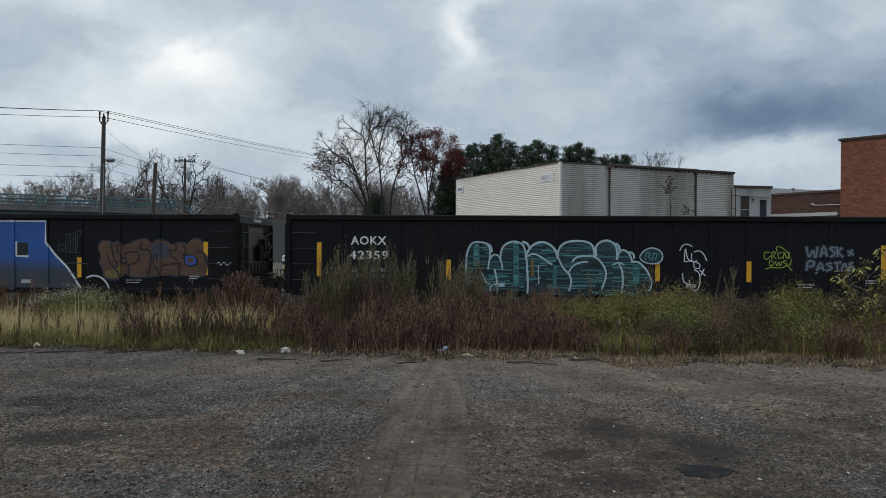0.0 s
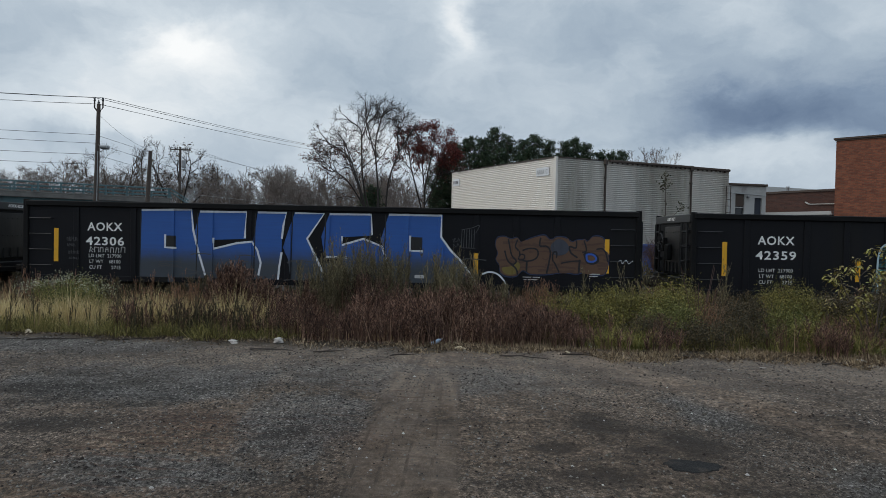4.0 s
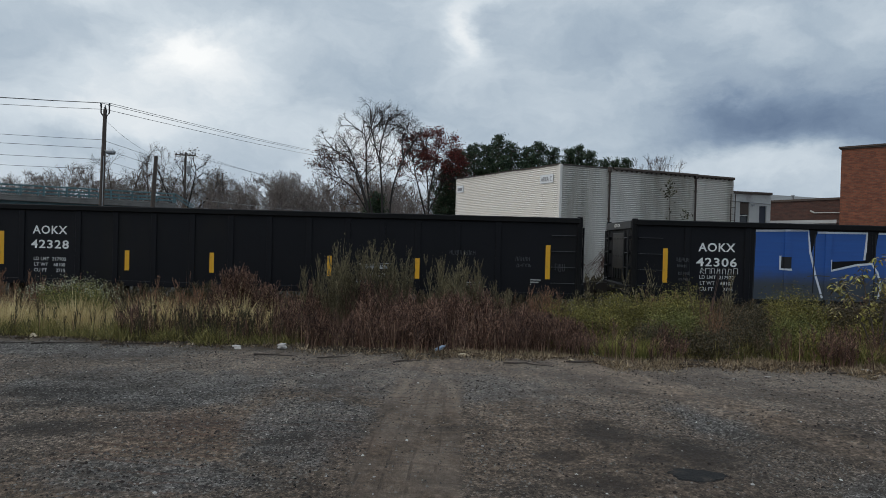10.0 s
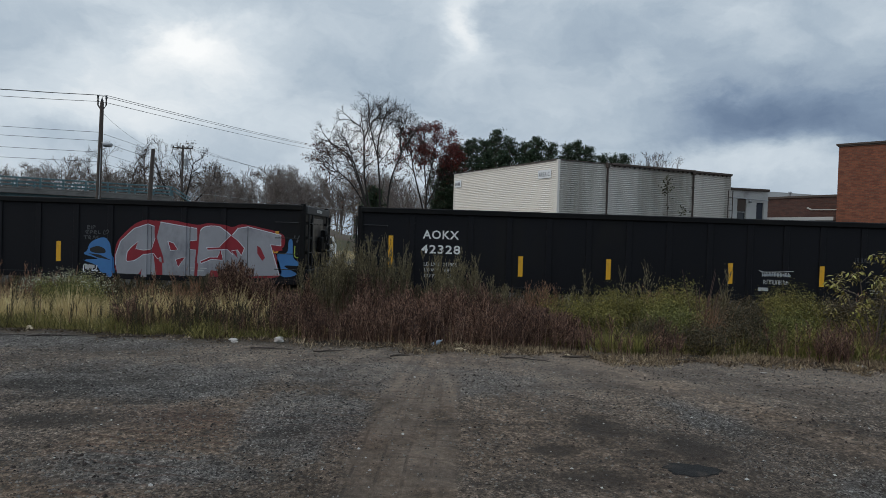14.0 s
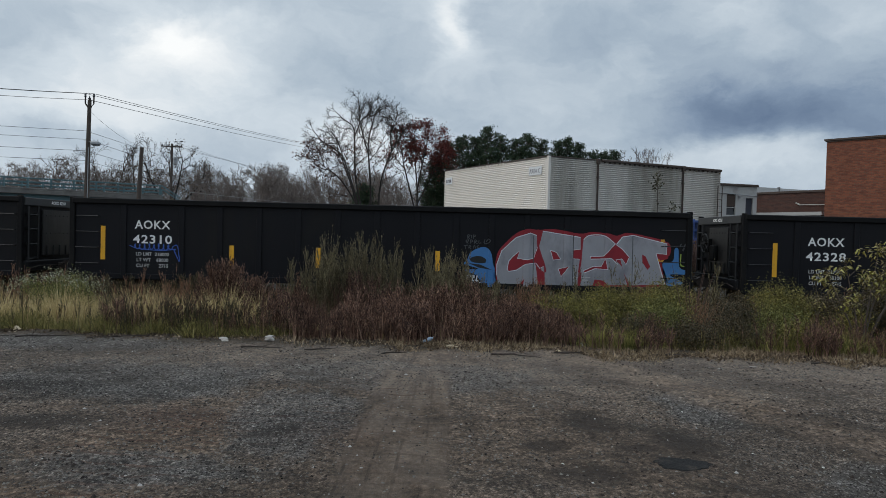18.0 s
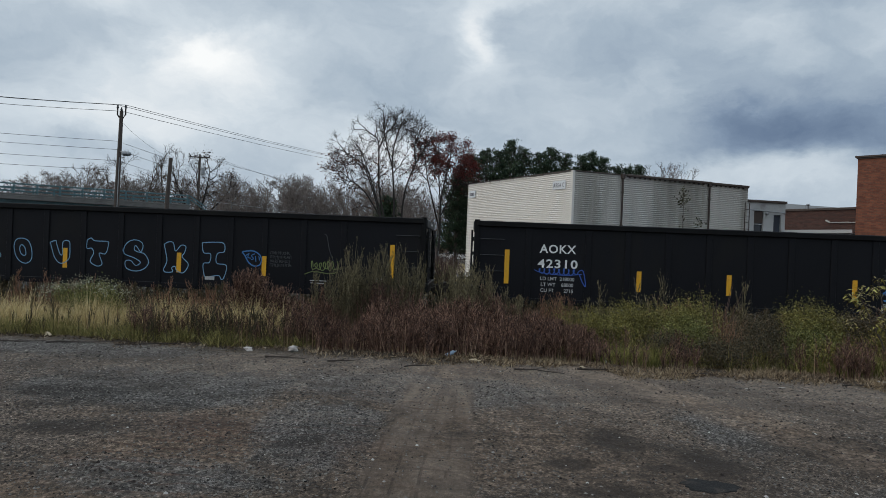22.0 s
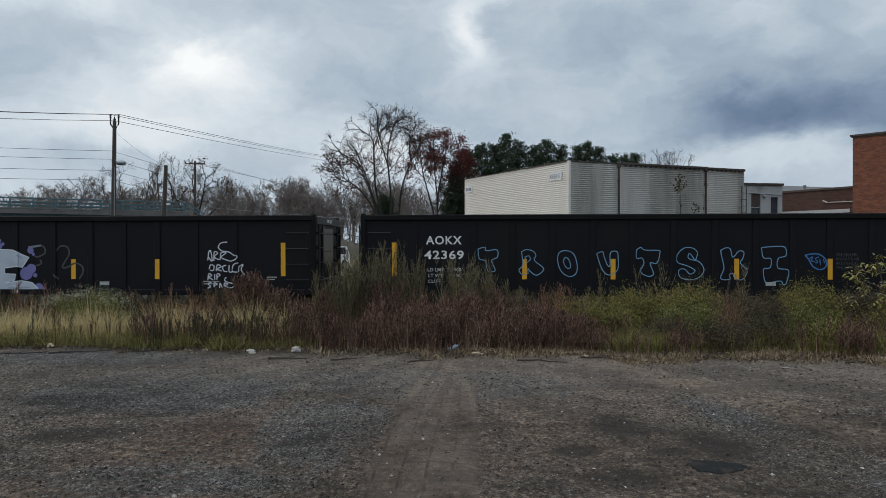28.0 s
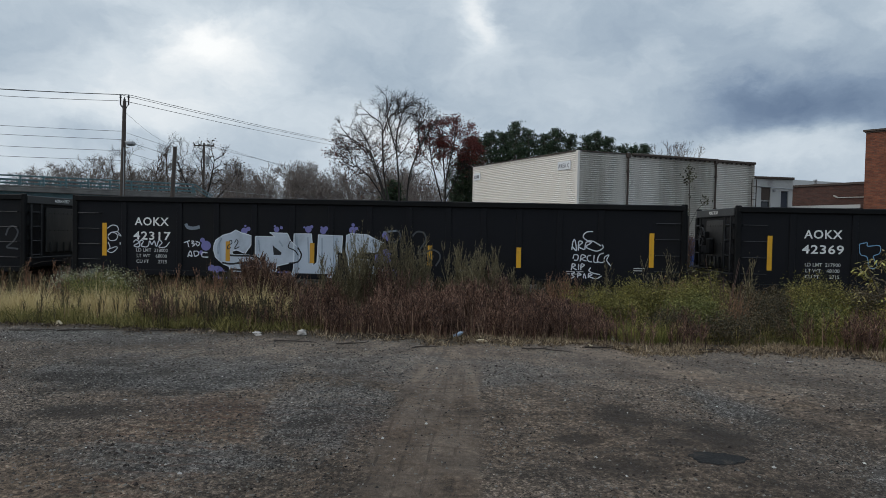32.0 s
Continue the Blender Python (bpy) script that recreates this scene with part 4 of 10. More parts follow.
BLUEP = mat("bright blue spray paint", (0.03, 0.10, 0.42), 0.6, 0, 0.25, 3, 0.02, 30)
VIOLET = mat("violet spray paint", (0.17, 0.16, 0.38), 0.6, 0, 0.25, 3, 0.02, 30)
WHITEP = mat("white block spray paint", (0.46, 0.51, 0.58), 0.6, 0, 0.15, 1.5, 0.02, 30, 0, (0.33, 0.36, 0.41), 0.4)
WHITE_EDGE = mat("bright white spray paint", (0.62, 0.66, 0.70), 0.6, 0, 0.12, 3, 0.02, 30)
WHITE_SHADE = mat("thin grey-blue spray shading", (0.33, 0.38, 0.44), 0.6, 0, 0.4, 3, 0.02, 30)
ORANGE = mat("amber strip", (0.55, 0.27, 0.02), 0.5, 0, 0.2, 3, 0.02, 30)


def fade_paint(name, upper, lower, z0, z1):
    """Spray paint that goes over from one colour to another up the side."""
    material = mat(name, upper, 0.6, 0, 0.2, 2, 0.02, 30)
    n = Nodes(material.node_tree)
    bsdf = n.t.nodes["Principled BSDF"]
    co = n.put("ShaderNodeTexCoord").outputs["Object"]
    x, y, z = n.xyz(co)
    k = n.step(n.m("MULTIPLY_ADD", n.noise(co, 4, 4), 0.25, z), z0, z1)
    drag = n.noise(n.vec(n.m("MULTIPLY", x, 0.6), 0.0, n.m("MULTIPLY", z, 9)), 2.0, 4)
    n.join(n.mix(n.m("MULTIPLY", drag, 0.4), n.mix(k, lower, upper), [v * 0.5 for v in lower]), bsdf.inputs["Base Color"])
    return material


BLUEFADE = fade_paint("blue and grey fading spray paint", (0.014, 0.095, 0.37), (0.042, 0.052, 0.066), 1.2, 1.8)


TURQFADE = fade_paint("turquoise spray paint fading darker", (0.028, 0.075, 0.082), (0.02, 0.038, 0.048), 0.9, 2.1)


def eased(pts, ring=False, n=5):
    """A smooth curve through the points."""
    out, k = [], len(pts)
    for i in range(k if ring else k - 1):
        p0, p1, p2, p3 = (Vector(pts[j % k] if ring else pts[max(0, min(k - 1, j))]) for j in (i - 1, i, i + 1, i + 2))
        for s in range(n):
            t = s / n
            out.append(0.5 * (2 * p1 + (p2 - p0) * t + (2 * p0 - 5 * p1 + 4 * p2 - p3) * t * t + (3 * p1 - p0 - 3 * p2 + p3) * t ** 3))
    if not ring:
        out.append(Vector(pts[-1]))
    return out


class Paint:
    """One sprayed piece: flat shapes laid over the plates and posts of a car's side, one mesh for each shape and stroke."""

    def __init__(self, car, label):
        self.car, self.label, self.sheets, self.lift = car, label, [], 0.0045

    def sheet(self, material, name):
        self.sheets.append((material, bmesh.new(), name))
        self.lift += 0.00012
        return self.sheets[-1][1]

    def fill(self, material, pts, smooth=True):
        bm = self.sheet(material, "graffiti_shape")
        ring = eased(pts, True, 4) if smooth else [Vector(p) for p in pts]
        f = bm.faces.new([bm.verts.new((p.x, -self.lift, p.y)) for p in ring])
        f.normal_update()
        bmesh.ops.triangulate(bm, faces=[f])

    def hatch(self, materials, pts, pitch, width, seed, cover=0.8, wave=0.02):
        """Uneven level strokes that fill a shape, as from a can swept to and fro."""
        r = random.Random(seed)
        ring = eased(pts, True, 4)
        z, top = min(p.y for p in ring) + pitch * 0.6, max(p.y for p in ring)
        while z < top - pitch * 0.4:
            xs = sorted(a.x + (z - a.y) / (b.y - a.y) * (b.x - a.x) for a, b in zip(ring, ring[1:] + ring[:1]) if (a.y > z) != (b.y > z))
            for x0, x1 in zip(xs[::2], xs[1::2]):
                x = x0 + 0.02
                while x < x1 - 0.06:
                    e = min(x1 - 0.02, x + r.uniform(0.15, 0.7))
                    if r.random() < cover:
                        dz = r.uniform(-wave, wave)
                        self.line(r.choice(materials), width * r.uniform(0.5, 1.3), ((x, z), ((x + e) / 2, z + dz), (e, z + r.uniform(-wave, wave))))
                    x = e - 0.02
            z += pitch * r.uniform(0.8, 1.2)

    def coil(self, material, width, x0, x1, z, high, loops, seed, tail=()):
        """A scribbled row of running loops, like a hasty signature."""
        r = random.Random(seed)
        n = loops * 5
        pts = []
        for k in range(n + 1):
            a = k * 1.2566 + r.uniform(-0.35, 0.35)
            grow = high * r.uniform(0.55, 1.1)
            pts.append((x0 + (x1 - x0) * k / n + 0.45 * high * math.cos(a), z + grow * math.sin(a)))
        self.line(material, width, pts + list(tail))

    def scrawl(self, material, width, x0, x1, z, high, marks, seed):
        """A row of hasty upright marks, crossed and hooked, too rough to read."""
        r = random.Random(seed)
        step = (x1 - x0) / marks
        for k in range(marks):
            x, w = x0 + step * k, step * r.uniform(0.55, 0.8)
            lo, hi = z - high * r.uniform(0.8, 1.1), z + high * r.uniform(0.8, 1.1)
            lean = step * r.uniform(-0.1, 0.2)
            self.line(material, width, ((x, lo), (x + lean, hi)), False)
            kind = r.randrange(4)
            if kind == 0:
                self.line(material, width, ((x + lean, hi), (x + w, (lo + hi) / 2), (x, (lo + hi) / 2), (x + w, lo)), False)
            elif kind == 1:
                self.line(material, width, ((x + lean, hi), (x + w, hi - 0.1 * high), (x + w, lo)), False)
            elif kind == 2:
                self.line(material, width, ((x, lo), (x + w, lo), (x + w, hi)))
            else:
                self.line(material, width, ((x, (lo + hi) / 2), (x + w, (lo + hi) / 2 + 0.2 * high)), False)
                self.line(material, width, ((x + w, lo), (x + w * 0.9, hi)), False)

    def line(self, material, width, pts, smooth=True):
        bm = self.sheet(material, "graffiti_stroke")
        c = eased(pts) if smooth else [Vector(p) for p in pts]
        left, right = [], []
        for i, p in enumerate(c):
            d = c[min(i + 1, len(c) - 1)] - c[max(i - 1, 0)]
            if d.length < 1e-6:
                d = Vector((1, 0))
            d = Vector((-d.y, d.x)).normalized() * width / 2
            y = -self.lift - 0.0006 * i / len(c)
            left.append(bm.verts.new((p.x + d.x, y, p.y + d.y)))
            right.append(bm.verts.new((p.x - d.x, y, p.y - d.y)))
        for i in range(len(c) - 1):
            bm.faces.new((left[i], left[i + 1], right[i + 1], right[i]))

    def done(self):
        for material, bm, name in self.sheets:
            xs = [v.co.x for v in bm.verts]
            for p in POSTS:
                for e in (-POST_W / 2 - 0.003, -POST_W / 2, POST_W / 2, POST_W / 2 + 0.003):
                    if min(xs) < p + e < max(xs):
                        bmesh.ops.bisect_plane(bm, geom=bm.verts[:] + bm.edges[:] + bm.faces[:], plane_co=(p + e, 0, 0), plane_no=(1, 0, 0))
            for v in bm.verts:
                v.co.y += side_y(v.co.x)
            me = bpy.data.meshes.new(name)
            bm.normal_update()
            for f in bm.faces:
                if f.normal.y > 0:
                    f.normal_flip()
            bm.to_mesh(me)
            bm.free()
            me.materials.append(material)
            part(name, me, None, self.car, self.label)

spray = Paint(cars[0], 'turquoise bubble graffiti with pale outline')
BUBBLES = (((3.97, 0.63), (3.94, 1.41), (3.97, 1.79), (4.07, 1.98), (4.28, 2.04), (4.46, 1.98), (4.55, 1.79), (4.55, 1.41), (4.63, 1.64), (4.73, 1.7), (4.82, 1.63), (4.85, 1.78), (4.94, 1.94), (5.12, 2.05), (5.33, 2.03), (5.46, 1.93), (5.52, 1.72), (5.57, 1.27), (5.58, 0.64)),
           ((5.53, 0.64), (5.51, 1.54), (5.6, 1.82), (5.75, 1.99), (5.93, 2.02), (6.13, 1.95), (6.3, 1.8), (6.35, 1.62), (6.27, 1.35), (6.31, 0.65)),
           ((6.34, 0.65), (6.33, 1.42), (6.37, 1.78), (6.51, 1.98), (6.73, 2.07), (7.03, 2.07), (7.23, 2), (7.31, 1.83), (7.31, 1.69), (7.47, 1.54), (7.6, 1.28), (7.58, 0.91), (7.48, 0.67)),
           ((7.48, 0.67), (7.57, 1.13), (7.45, 1.51), (7.34, 1.73), (7.35, 1.92), (7.46, 2.04), (7.63, 2.09), (7.81, 2.02), (7.9, 1.82), (7.92, 1.7), (8.05, 1.84), (8.2, 1.78), (8.29, 1.62), (8.35, 1.5), (8.51, 1.47), (8.67, 1.29), (8.78, 1.02), (8.77, 0.75), (8.64, 0.66)))
for i, ring in enumerate(BUBBLES):
    spray.fill(TURQFADE, ring)
    spray.hatch((TURQ_DARK, TURQ_DARK, INKBLACK, TURQ_MID, TURQ_MID, TURQ_LIGHT), ring, 0.05, 0.03, 40 + i, 0.9)
spray.fill(TURQ_MID, ((4.13, 1.41), (4.13, 1.95), (4.28, 1.98), (4.3, 1.41)), False)
spray.hatch((TURQ_DARK, TURQ_LIGHT, TURQ_LIGHT, SLATE), ((4.13, 1.41), (4.13, 1.68), (4.13, 1.95), (4.28, 1.98), (4.29, 1.7), (4.3, 1.41)), 0.05, 0.022, 838, 0.8, 0.01)
spray.fill(TURQ_MID, ((5.19, 0.88), (5.18, 2), (5.33, 2), (5.34, 0.88)), False)
spray.hatch((TURQ_DARK, TURQ_LIGHT, TURQ_LIGHT, SLATE), ((5.19, 0.88), (5.18, 1.44), (5.18, 2), (5.33, 2), (5.33, 1.44), (5.34, 0.88)), 0.05, 0.022, 908, 0.8, 0.01)
spray.fill(TURQ_MID, ((8.32, 0.99), (8.32, 1.44), (8.48, 1.44), (8.49, 0.99)), False)
spray.hatch((TURQ_DARK, TURQ_LIGHT, TURQ_LIGHT, SLATE), ((8.32, 0.99), (8.32, 1.21), (8.32, 1.44), (8.48, 1.44), (8.48, 1.21), (8.49, 0.99)), 0.05, 0.022, 1119, 0.8, 0.01)
spray.fill(TURQ_MID, ((6.23, 0.85), (6.24, 1.42), (6.33, 1.42), (6.32, 0.86)), False)
spray.hatch((TURQ_DARK, TURQ_LIGHT, TURQ_LIGHT, SLATE), ((6.23, 0.85), (6.24, 1.14), (6.24, 1.42), (6.33, 1.42), (6.33, 1.14), (6.32, 0.86)), 0.05, 0.022, 978, 0.8, 0.01)
spray.line(ICE, 0.048, ((3.97, 0.7), (3.94, 1.41), (3.98, 1.8), (4.1, 2), (4.31, 2.03), (4.49, 1.97), (4.57, 1.77), (4.52, 1.31)))
spray.line(ICE, 0.042, ((4.52, 1.31), (4.55, 1.53), (4.63, 1.67), (4.73, 1.7), (4.82, 1.63), (4.88, 1.45), (4.9, 1.3)))
spray.line(ICE, 0.05, ((4.84, 1.57), (4.87, 1.81), (4.97, 1.97), (5.18, 2.05), (5.39, 2), (5.49, 1.84), (5.54, 1.49), (5.57, 0.97), (5.56, 0.67)))
spray.line(ICE, 0.06, ((4.46, 2), (4.58, 1.92), (4.61, 1.76)))
spray.line(ICE, 0.06, ((5.42, 2.05), (5.54, 2), (5.6, 1.9)))
spray.line(ICE, 0.055, ((5.5, 1.63), (5.6, 1.85), (5.75, 1.99), (5.93, 2.04), (6.13, 1.98), (6.28, 1.83), (6.35, 1.6)))
spray.line(ICE, 0.042, ((5.5, 1.58), (5.57, 1.67), (5.72, 1.72), (5.91, 1.65), (6.08, 1.53), (6.21, 1.44)))
spray.line(ICE, 0.05, ((6.3, 1.84), (6.38, 1.6), (6.51, 1.35), (6.65, 1.2), (6.71, 1.02), (6.69, 0.86), (6.65, 0.75)))
spray.line(ICE, 0.055, ((6.34, 1.69), (6.39, 1.87), (6.52, 2.01), (6.73, 2.07), (7, 2.07), (7.2, 2.01), (7.29, 1.88), (7.31, 1.67)))
spray.line(ICE, 0.05, ((6.73, 1.53), (6.85, 1.64), (7.06, 1.68), (7.3, 1.66), (7.47, 1.54), (7.6, 1.33), (7.61, 1.1), (7.51, 0.8)))
spray.line(ICE, 0.042, ((6.63, 1.19), (6.7, 1.35), (6.85, 1.47), (7.03, 1.52), (7.15, 1.52)))
spray.line(ICE, 0.055, ((7.36, 1.67), (7.35, 1.92), (7.46, 2.04), (7.63, 2.09), (7.81, 2.02), (7.9, 1.85), (7.9, 1.58)))
spray.line(ICE, 0.06, ((7.86, 2.02), (7.95, 1.94), (7.98, 1.79)))
spray.line(ICE, 0.05, ((7.9, 1.58), (7.95, 1.76), (8.05, 1.84), (8.18, 1.79), (8.27, 1.65), (8.3, 1.51)))
spray.line(ICE, 0.05, ((8.21, 1.79), (8.32, 1.75), (8.35, 1.62)))
spray.line(ICE, 0.034, ((7.79, 1.45), (7.95, 1.51), (8.1, 1.45)))
spray.line(ICE, 0.05, ((7.95, 1.51), (8.04, 1.29), (8.06, 0.99), (8.03, 0.69)))
spray.line(ICE, 0.055, ((8.3, 1.54), (8.48, 1.51), (8.66, 1.34), (8.78, 1.11), (8.8, 0.92), (8.75, 0.77)))
spray.line(ICE, 0.03, ((4.35, 1.22), (4.42, 1.08), (4.47, 0.96), (4.59, 0.92)))
spray.line(ICE, 0.05, ((4.69, 1.31), (4.75, 1.04), (4.77, 0.68)))
spray.line(ICE, 0.03, ((4.56, 0.68), (4.6, 0.87), (4.71, 0.92), (4.77, 0.87)))
spray.line(ICE, 0.03, ((5.84, 1.42), (5.86, 0.93)))
spray.fill(BROWN_YELLOW, ((5.65, 1.58), (5.73, 1.58), (5.73, 1.13), (5.65, 1.13)), False)
spray.fill(ICE, ((4.71, 0.95), (4.96, 0.96), (4.96, 0.86), (4.71, 0.84)), False)
spray.fill(TURQ_DARK, ((8.49, 1.67), (8.62, 1.83), (8.83, 1.9), (9.04, 1.81), (9.09, 1.64), (8.98, 1.51), (8.74, 1.49), (8.56, 1.56)))
spray.line(ICE, 0.035, ((8.49, 1.67), (8.62, 1.83), (8.83, 1.9), (9.04, 1.81), (9.09, 1.64), (8.98, 1.51), (8.74, 1.49), (8.56, 1.56), (8.49, 1.67)))
spray.line(TURQ_LIGHT, 0.025, ((8.64, 1.58), (8.67, 1.76), (8.77, 1.76), (8.73, 1.67), (8.83, 1.58), (8.85, 1.75), (8.95, 1.72), (8.89, 1.58)))
spray.done()

spray = Paint(cars[0], 'thin white graffiti tag')
spray.line(CHALK, 0.026, ((9.55, 1.83), (9.63, 1.97), (9.76, 2), (9.88, 1.94)))
spray.line(CHALK, 0.026, ((9.67, 1.54), (9.7, 1.88), (9.76, 1.63), (9.89, 1.54)))
spray.line(CHALK, 0.026, ((9.69, 1.54), (9.89, 1.58)))
spray.line(CHALK, 0.026, ((9.86, 1.77), (9.88, 1.55), (10.01, 1.58)))
spray.line(CHALK, 0.026, ((9.92, 1.8), (10.05, 1.83), (10.17, 1.75), (10.26, 1.57)))
spray.line(CHALK, 0.026, ((9.94, 1.55), (10.07, 1.48), (10.06, 1.37), (9.94, 1.39), (9.92, 1.55)))
spray.line(CHALK, 0.026, ((10.07, 1.33), (10.22, 1.18)))
spray.line(CHALK, 0.026, ((10.19, 1.36), (10.1, 1.17)))
spray.line(CHALK, 0.026, ((9.63, 1.24), (9.66, 1.03), (9.8, 0.94)))
spray.line(CHALK, 0.026, ((9.8, 1.06), (9.86, 0.85), (9.99, 0.79), (10.08, 0.97), (10.06, 1.24), (9.93, 1.33)))
spray.done()

spray = Paint(cars[0], 'small lime green graffiti tag')
spray.line(LIME, 0.024, ((11.88, 1.8), (11.76, 1.8), (11.74, 1.67), (11.82, 1.62), (11.9, 1.71)))
spray.line(LIME, 0.024, ((11.94, 1.62), (11.94, 1.8), (12.04, 1.79), (11.97, 1.71), (12.06, 1.62)))
spray.line(LIME, 0.024, ((12.2, 1.8), (12.1, 1.77), (12.12, 1.65), (12.23, 1.68)))
spray.line(LIME, 0.024, ((12.23, 1.63), (12.26, 1.8), (12.33, 1.64), (12.38, 1.82)))
spray.line(LIME, 0.024, ((12.08, 1.82), (12.05, 1.93), (12.17, 1.94), (12.32, 1.82), (12.39, 1.67), (12.32, 1.67), (12.23, 1.82)))
spray.line(LIME, 0.024, ((11.9, 1.43), (11.88, 1.58), (12, 1.52), (11.91, 1.43)))
spray.line(LIME, 0.024, ((12.03, 1.58), (12.07, 1.45), (12.12, 1.55), (12.16, 1.45), (12.2, 1.58)))
spray.line(LIME, 0.024, ((12.32, 1.6), (12.23, 1.55), (12.34, 1.48), (12.23, 1.42)))
spray.line(LIME, 0.024, ((11.78, 1.36), (11.91, 1.4), (12.21, 1.4), (12.31, 1.46), (12.44, 1.33)))
spray.line(LIME, 0.024, ((12.39, 1.46), (12.44, 1.64)))
spray.done()

spray = Paint(cars[0], 'hazy pale violet graffiti tag')
spray.line(SLATE, 0.11, ((12.82, 1.97), (12.89, 1.69), (12.99, 1.85), (13.06, 1.67), (13.11, 1.97)))
spray.line(SLATE, 0.11, ((13.18, 1.68), (13.27, 1.97), (13.36, 1.69)))
spray.line(SLATE, 0.11, ((13.19, 1.78), (13.33, 1.79)))
spray.line(SLATE, 0.11, ((13.55, 1.94), (13.42, 1.91), (13.54, 1.78), (13.41, 1.68)))
spray.line(SLATE, 0.11, ((13.61, 1.97), (13.62, 1.68)))
spray.line(SLATE, 0.11, ((13.75, 1.94), (13.64, 1.81), (13.78, 1.69)))
spray.line(SLATE, 0.11, ((13.87, 1.86), (14.04, 1.74)))
spray.line(SLATE, 0.11, ((14.01, 1.89), (13.9, 1.71)))
spray.line(SLATE, 0.11, ((12.83, 1.32), (12.87, 1.56), (13.02, 1.56), (12.99, 1.45), (12.86, 1.44)))
spray.line(SLATE, 0.11, ((13.09, 1.32), (13.19, 1.54), (13.28, 1.32)))
spray.line(SLATE, 0.11, ((13.12, 1.39), (13.27, 1.4)))
spray.line(SLATE, 0.11, ((13.47, 1.53), (13.35, 1.5), (13.47, 1.4), (13.32, 1.32)))
spray.line(SLATE, 0.11, ((13.51, 1.53), (13.73, 1.55)))
spray.line(SLATE, 0.11, ((13.61, 1.53), (13.63, 1.31)))
spray.line(SLATE, 0.11, ((13.72, 1.31), (13.8, 1.52), (13.89, 1.33)))
spray.line(SLATE, 0.11, ((14.03, 1.55), (13.92, 1.5), (14.03, 1.41), (13.89, 1.31)))
spray.line(HAZE, 0.036, ((12.82, 1.97), (12.89, 1.69), (12.99, 1.85), (13.06, 1.67), (13.11, 1.97)))
spray.line(HAZE, 0.036, ((13.18, 1.68), (13.27, 1.97), (13.36, 1.69)))
spray.line(HAZE, 0.036, ((13.19, 1.78), (13.33, 1.79)))
spray.line(HAZE, 0.036, ((13.55, 1.94), (13.42, 1.91), (13.54, 1.78), (13.41, 1.68)))
spray.line(HAZE, 0.036, ((13.61, 1.97), (13.62, 1.68)))
spray.line(HAZE, 0.036, ((13.75, 1.94), (13.64, 1.81), (13.78, 1.69)))
spray.line(HAZE, 0.036, ((13.87, 1.86), (14.04, 1.74)))
spray.line(HAZE, 0.036, ((14.01, 1.89), (13.9, 1.71)))
spray.line(HAZE, 0.036, ((12.83, 1.32), (12.87, 1.56), (13.02, 1.56), (12.99, 1.45), (12.86, 1.44)))
spray.line(HAZE, 0.036, ((13.09, 1.32), (13.19, 1.54), (13.28, 1.32)))
spray.line(HAZE, 0.036, ((13.12, 1.39), (13.27, 1.4)))
spray.line(HAZE, 0.036, ((13.47, 1.53), (13.35, 1.5), (13.47, 1.4), (13.32, 1.32)))
spray.line(HAZE, 0.036, ((13.51, 1.53), (13.73, 1.55)))
spray.line(HAZE, 0.036, ((13.61, 1.53), (13.63, 1.31)))
spray.line(HAZE, 0.036, ((13.72, 1.31), (13.8, 1.52), (13.89, 1.33)))
spray.line(HAZE, 0.036, ((14.03, 1.55), (13.92, 1.5), (14.03, 1.41), (13.89, 1.31)))
spray.line(HAZE, 0.06, ((13.06, 1.28), (13.11, 1.26)), False)
spray.line(HAZE, 0.06, ((13.87, 1.25), (13.92, 1.24)), False)
spray.done()

spray = Paint(cars[1], 'huge blue and grey block-letter graffiti with white edges')
spray.fill(BLUEFADE, ((2.33, 2.55), (3.71, 2.58), (3.77, 2.02), (3.92, 1.42), (4.11, 0.81), (4.11, 0.63), (2.29, 0.6), (2.29, 1.54)), False)
spray.fill(BLUEFADE, ((3.92, 2.55), (5.18, 2.54), (5.15, 1.81), (4.29, 1.77), (4.32, 1.53), (4.92, 1.69), (5.33, 1.76), (5.48, 1.52), (5.58, 1.17), (5.53, 0.65), (4.17, 0.63), (3.86, 1.42), (3.79, 2.02)), False)
spray.fill(BLUEFADE, ((5.48, 2.55), (6.26, 2.54), (6.14, 1.84), (6.14, 1.47), (6.06, 0.66), (5.61, 0.65), (5.38, 1.14), (5.35, 1.59)), False)
spray.fill(BLUEFADE, ((6.48, 2.55), (7.27, 2.54), (6.82, 1.85), (7.26, 0.98), (7.29, 0.66), (6.41, 0.65), (6.32, 1.3), (6.17, 1.6)), False)
spray.fill(BLUEFADE, ((7.42, 2.53), (8.53, 2.55), (8.55, 1.97), (7.76, 1.91), (7.76, 1.7), (8.33, 1.88), (8.83, 1.69), (9, 1.22), (9, 0.68), (7.38, 0.65), (7.29, 1.16), (7.89, 1.37), (7.29, 1.41), (7.2, 1.92)), False)
spray.fill(BLUEFADE, ((9, 2.55), (10.44, 2.55), (10.41, 1.97), (10.65, 1.64), (10.98, 1.31), (11.38, 0.77), (11.38, 0.7), (9.11, 0.66), (8.95, 1.34), (8.8, 1.88)), False)
spray.fill(PAINT_BLACK, ((2.98, 1.86), (3.27, 1.86), (3.27, 1.54), (2.98, 1.54)), False)
spray.fill(PAINT_BLACK, ((9.58, 1.96), (9.91, 1.95), (9.91, 1.6), (9.58, 1.59)), False)
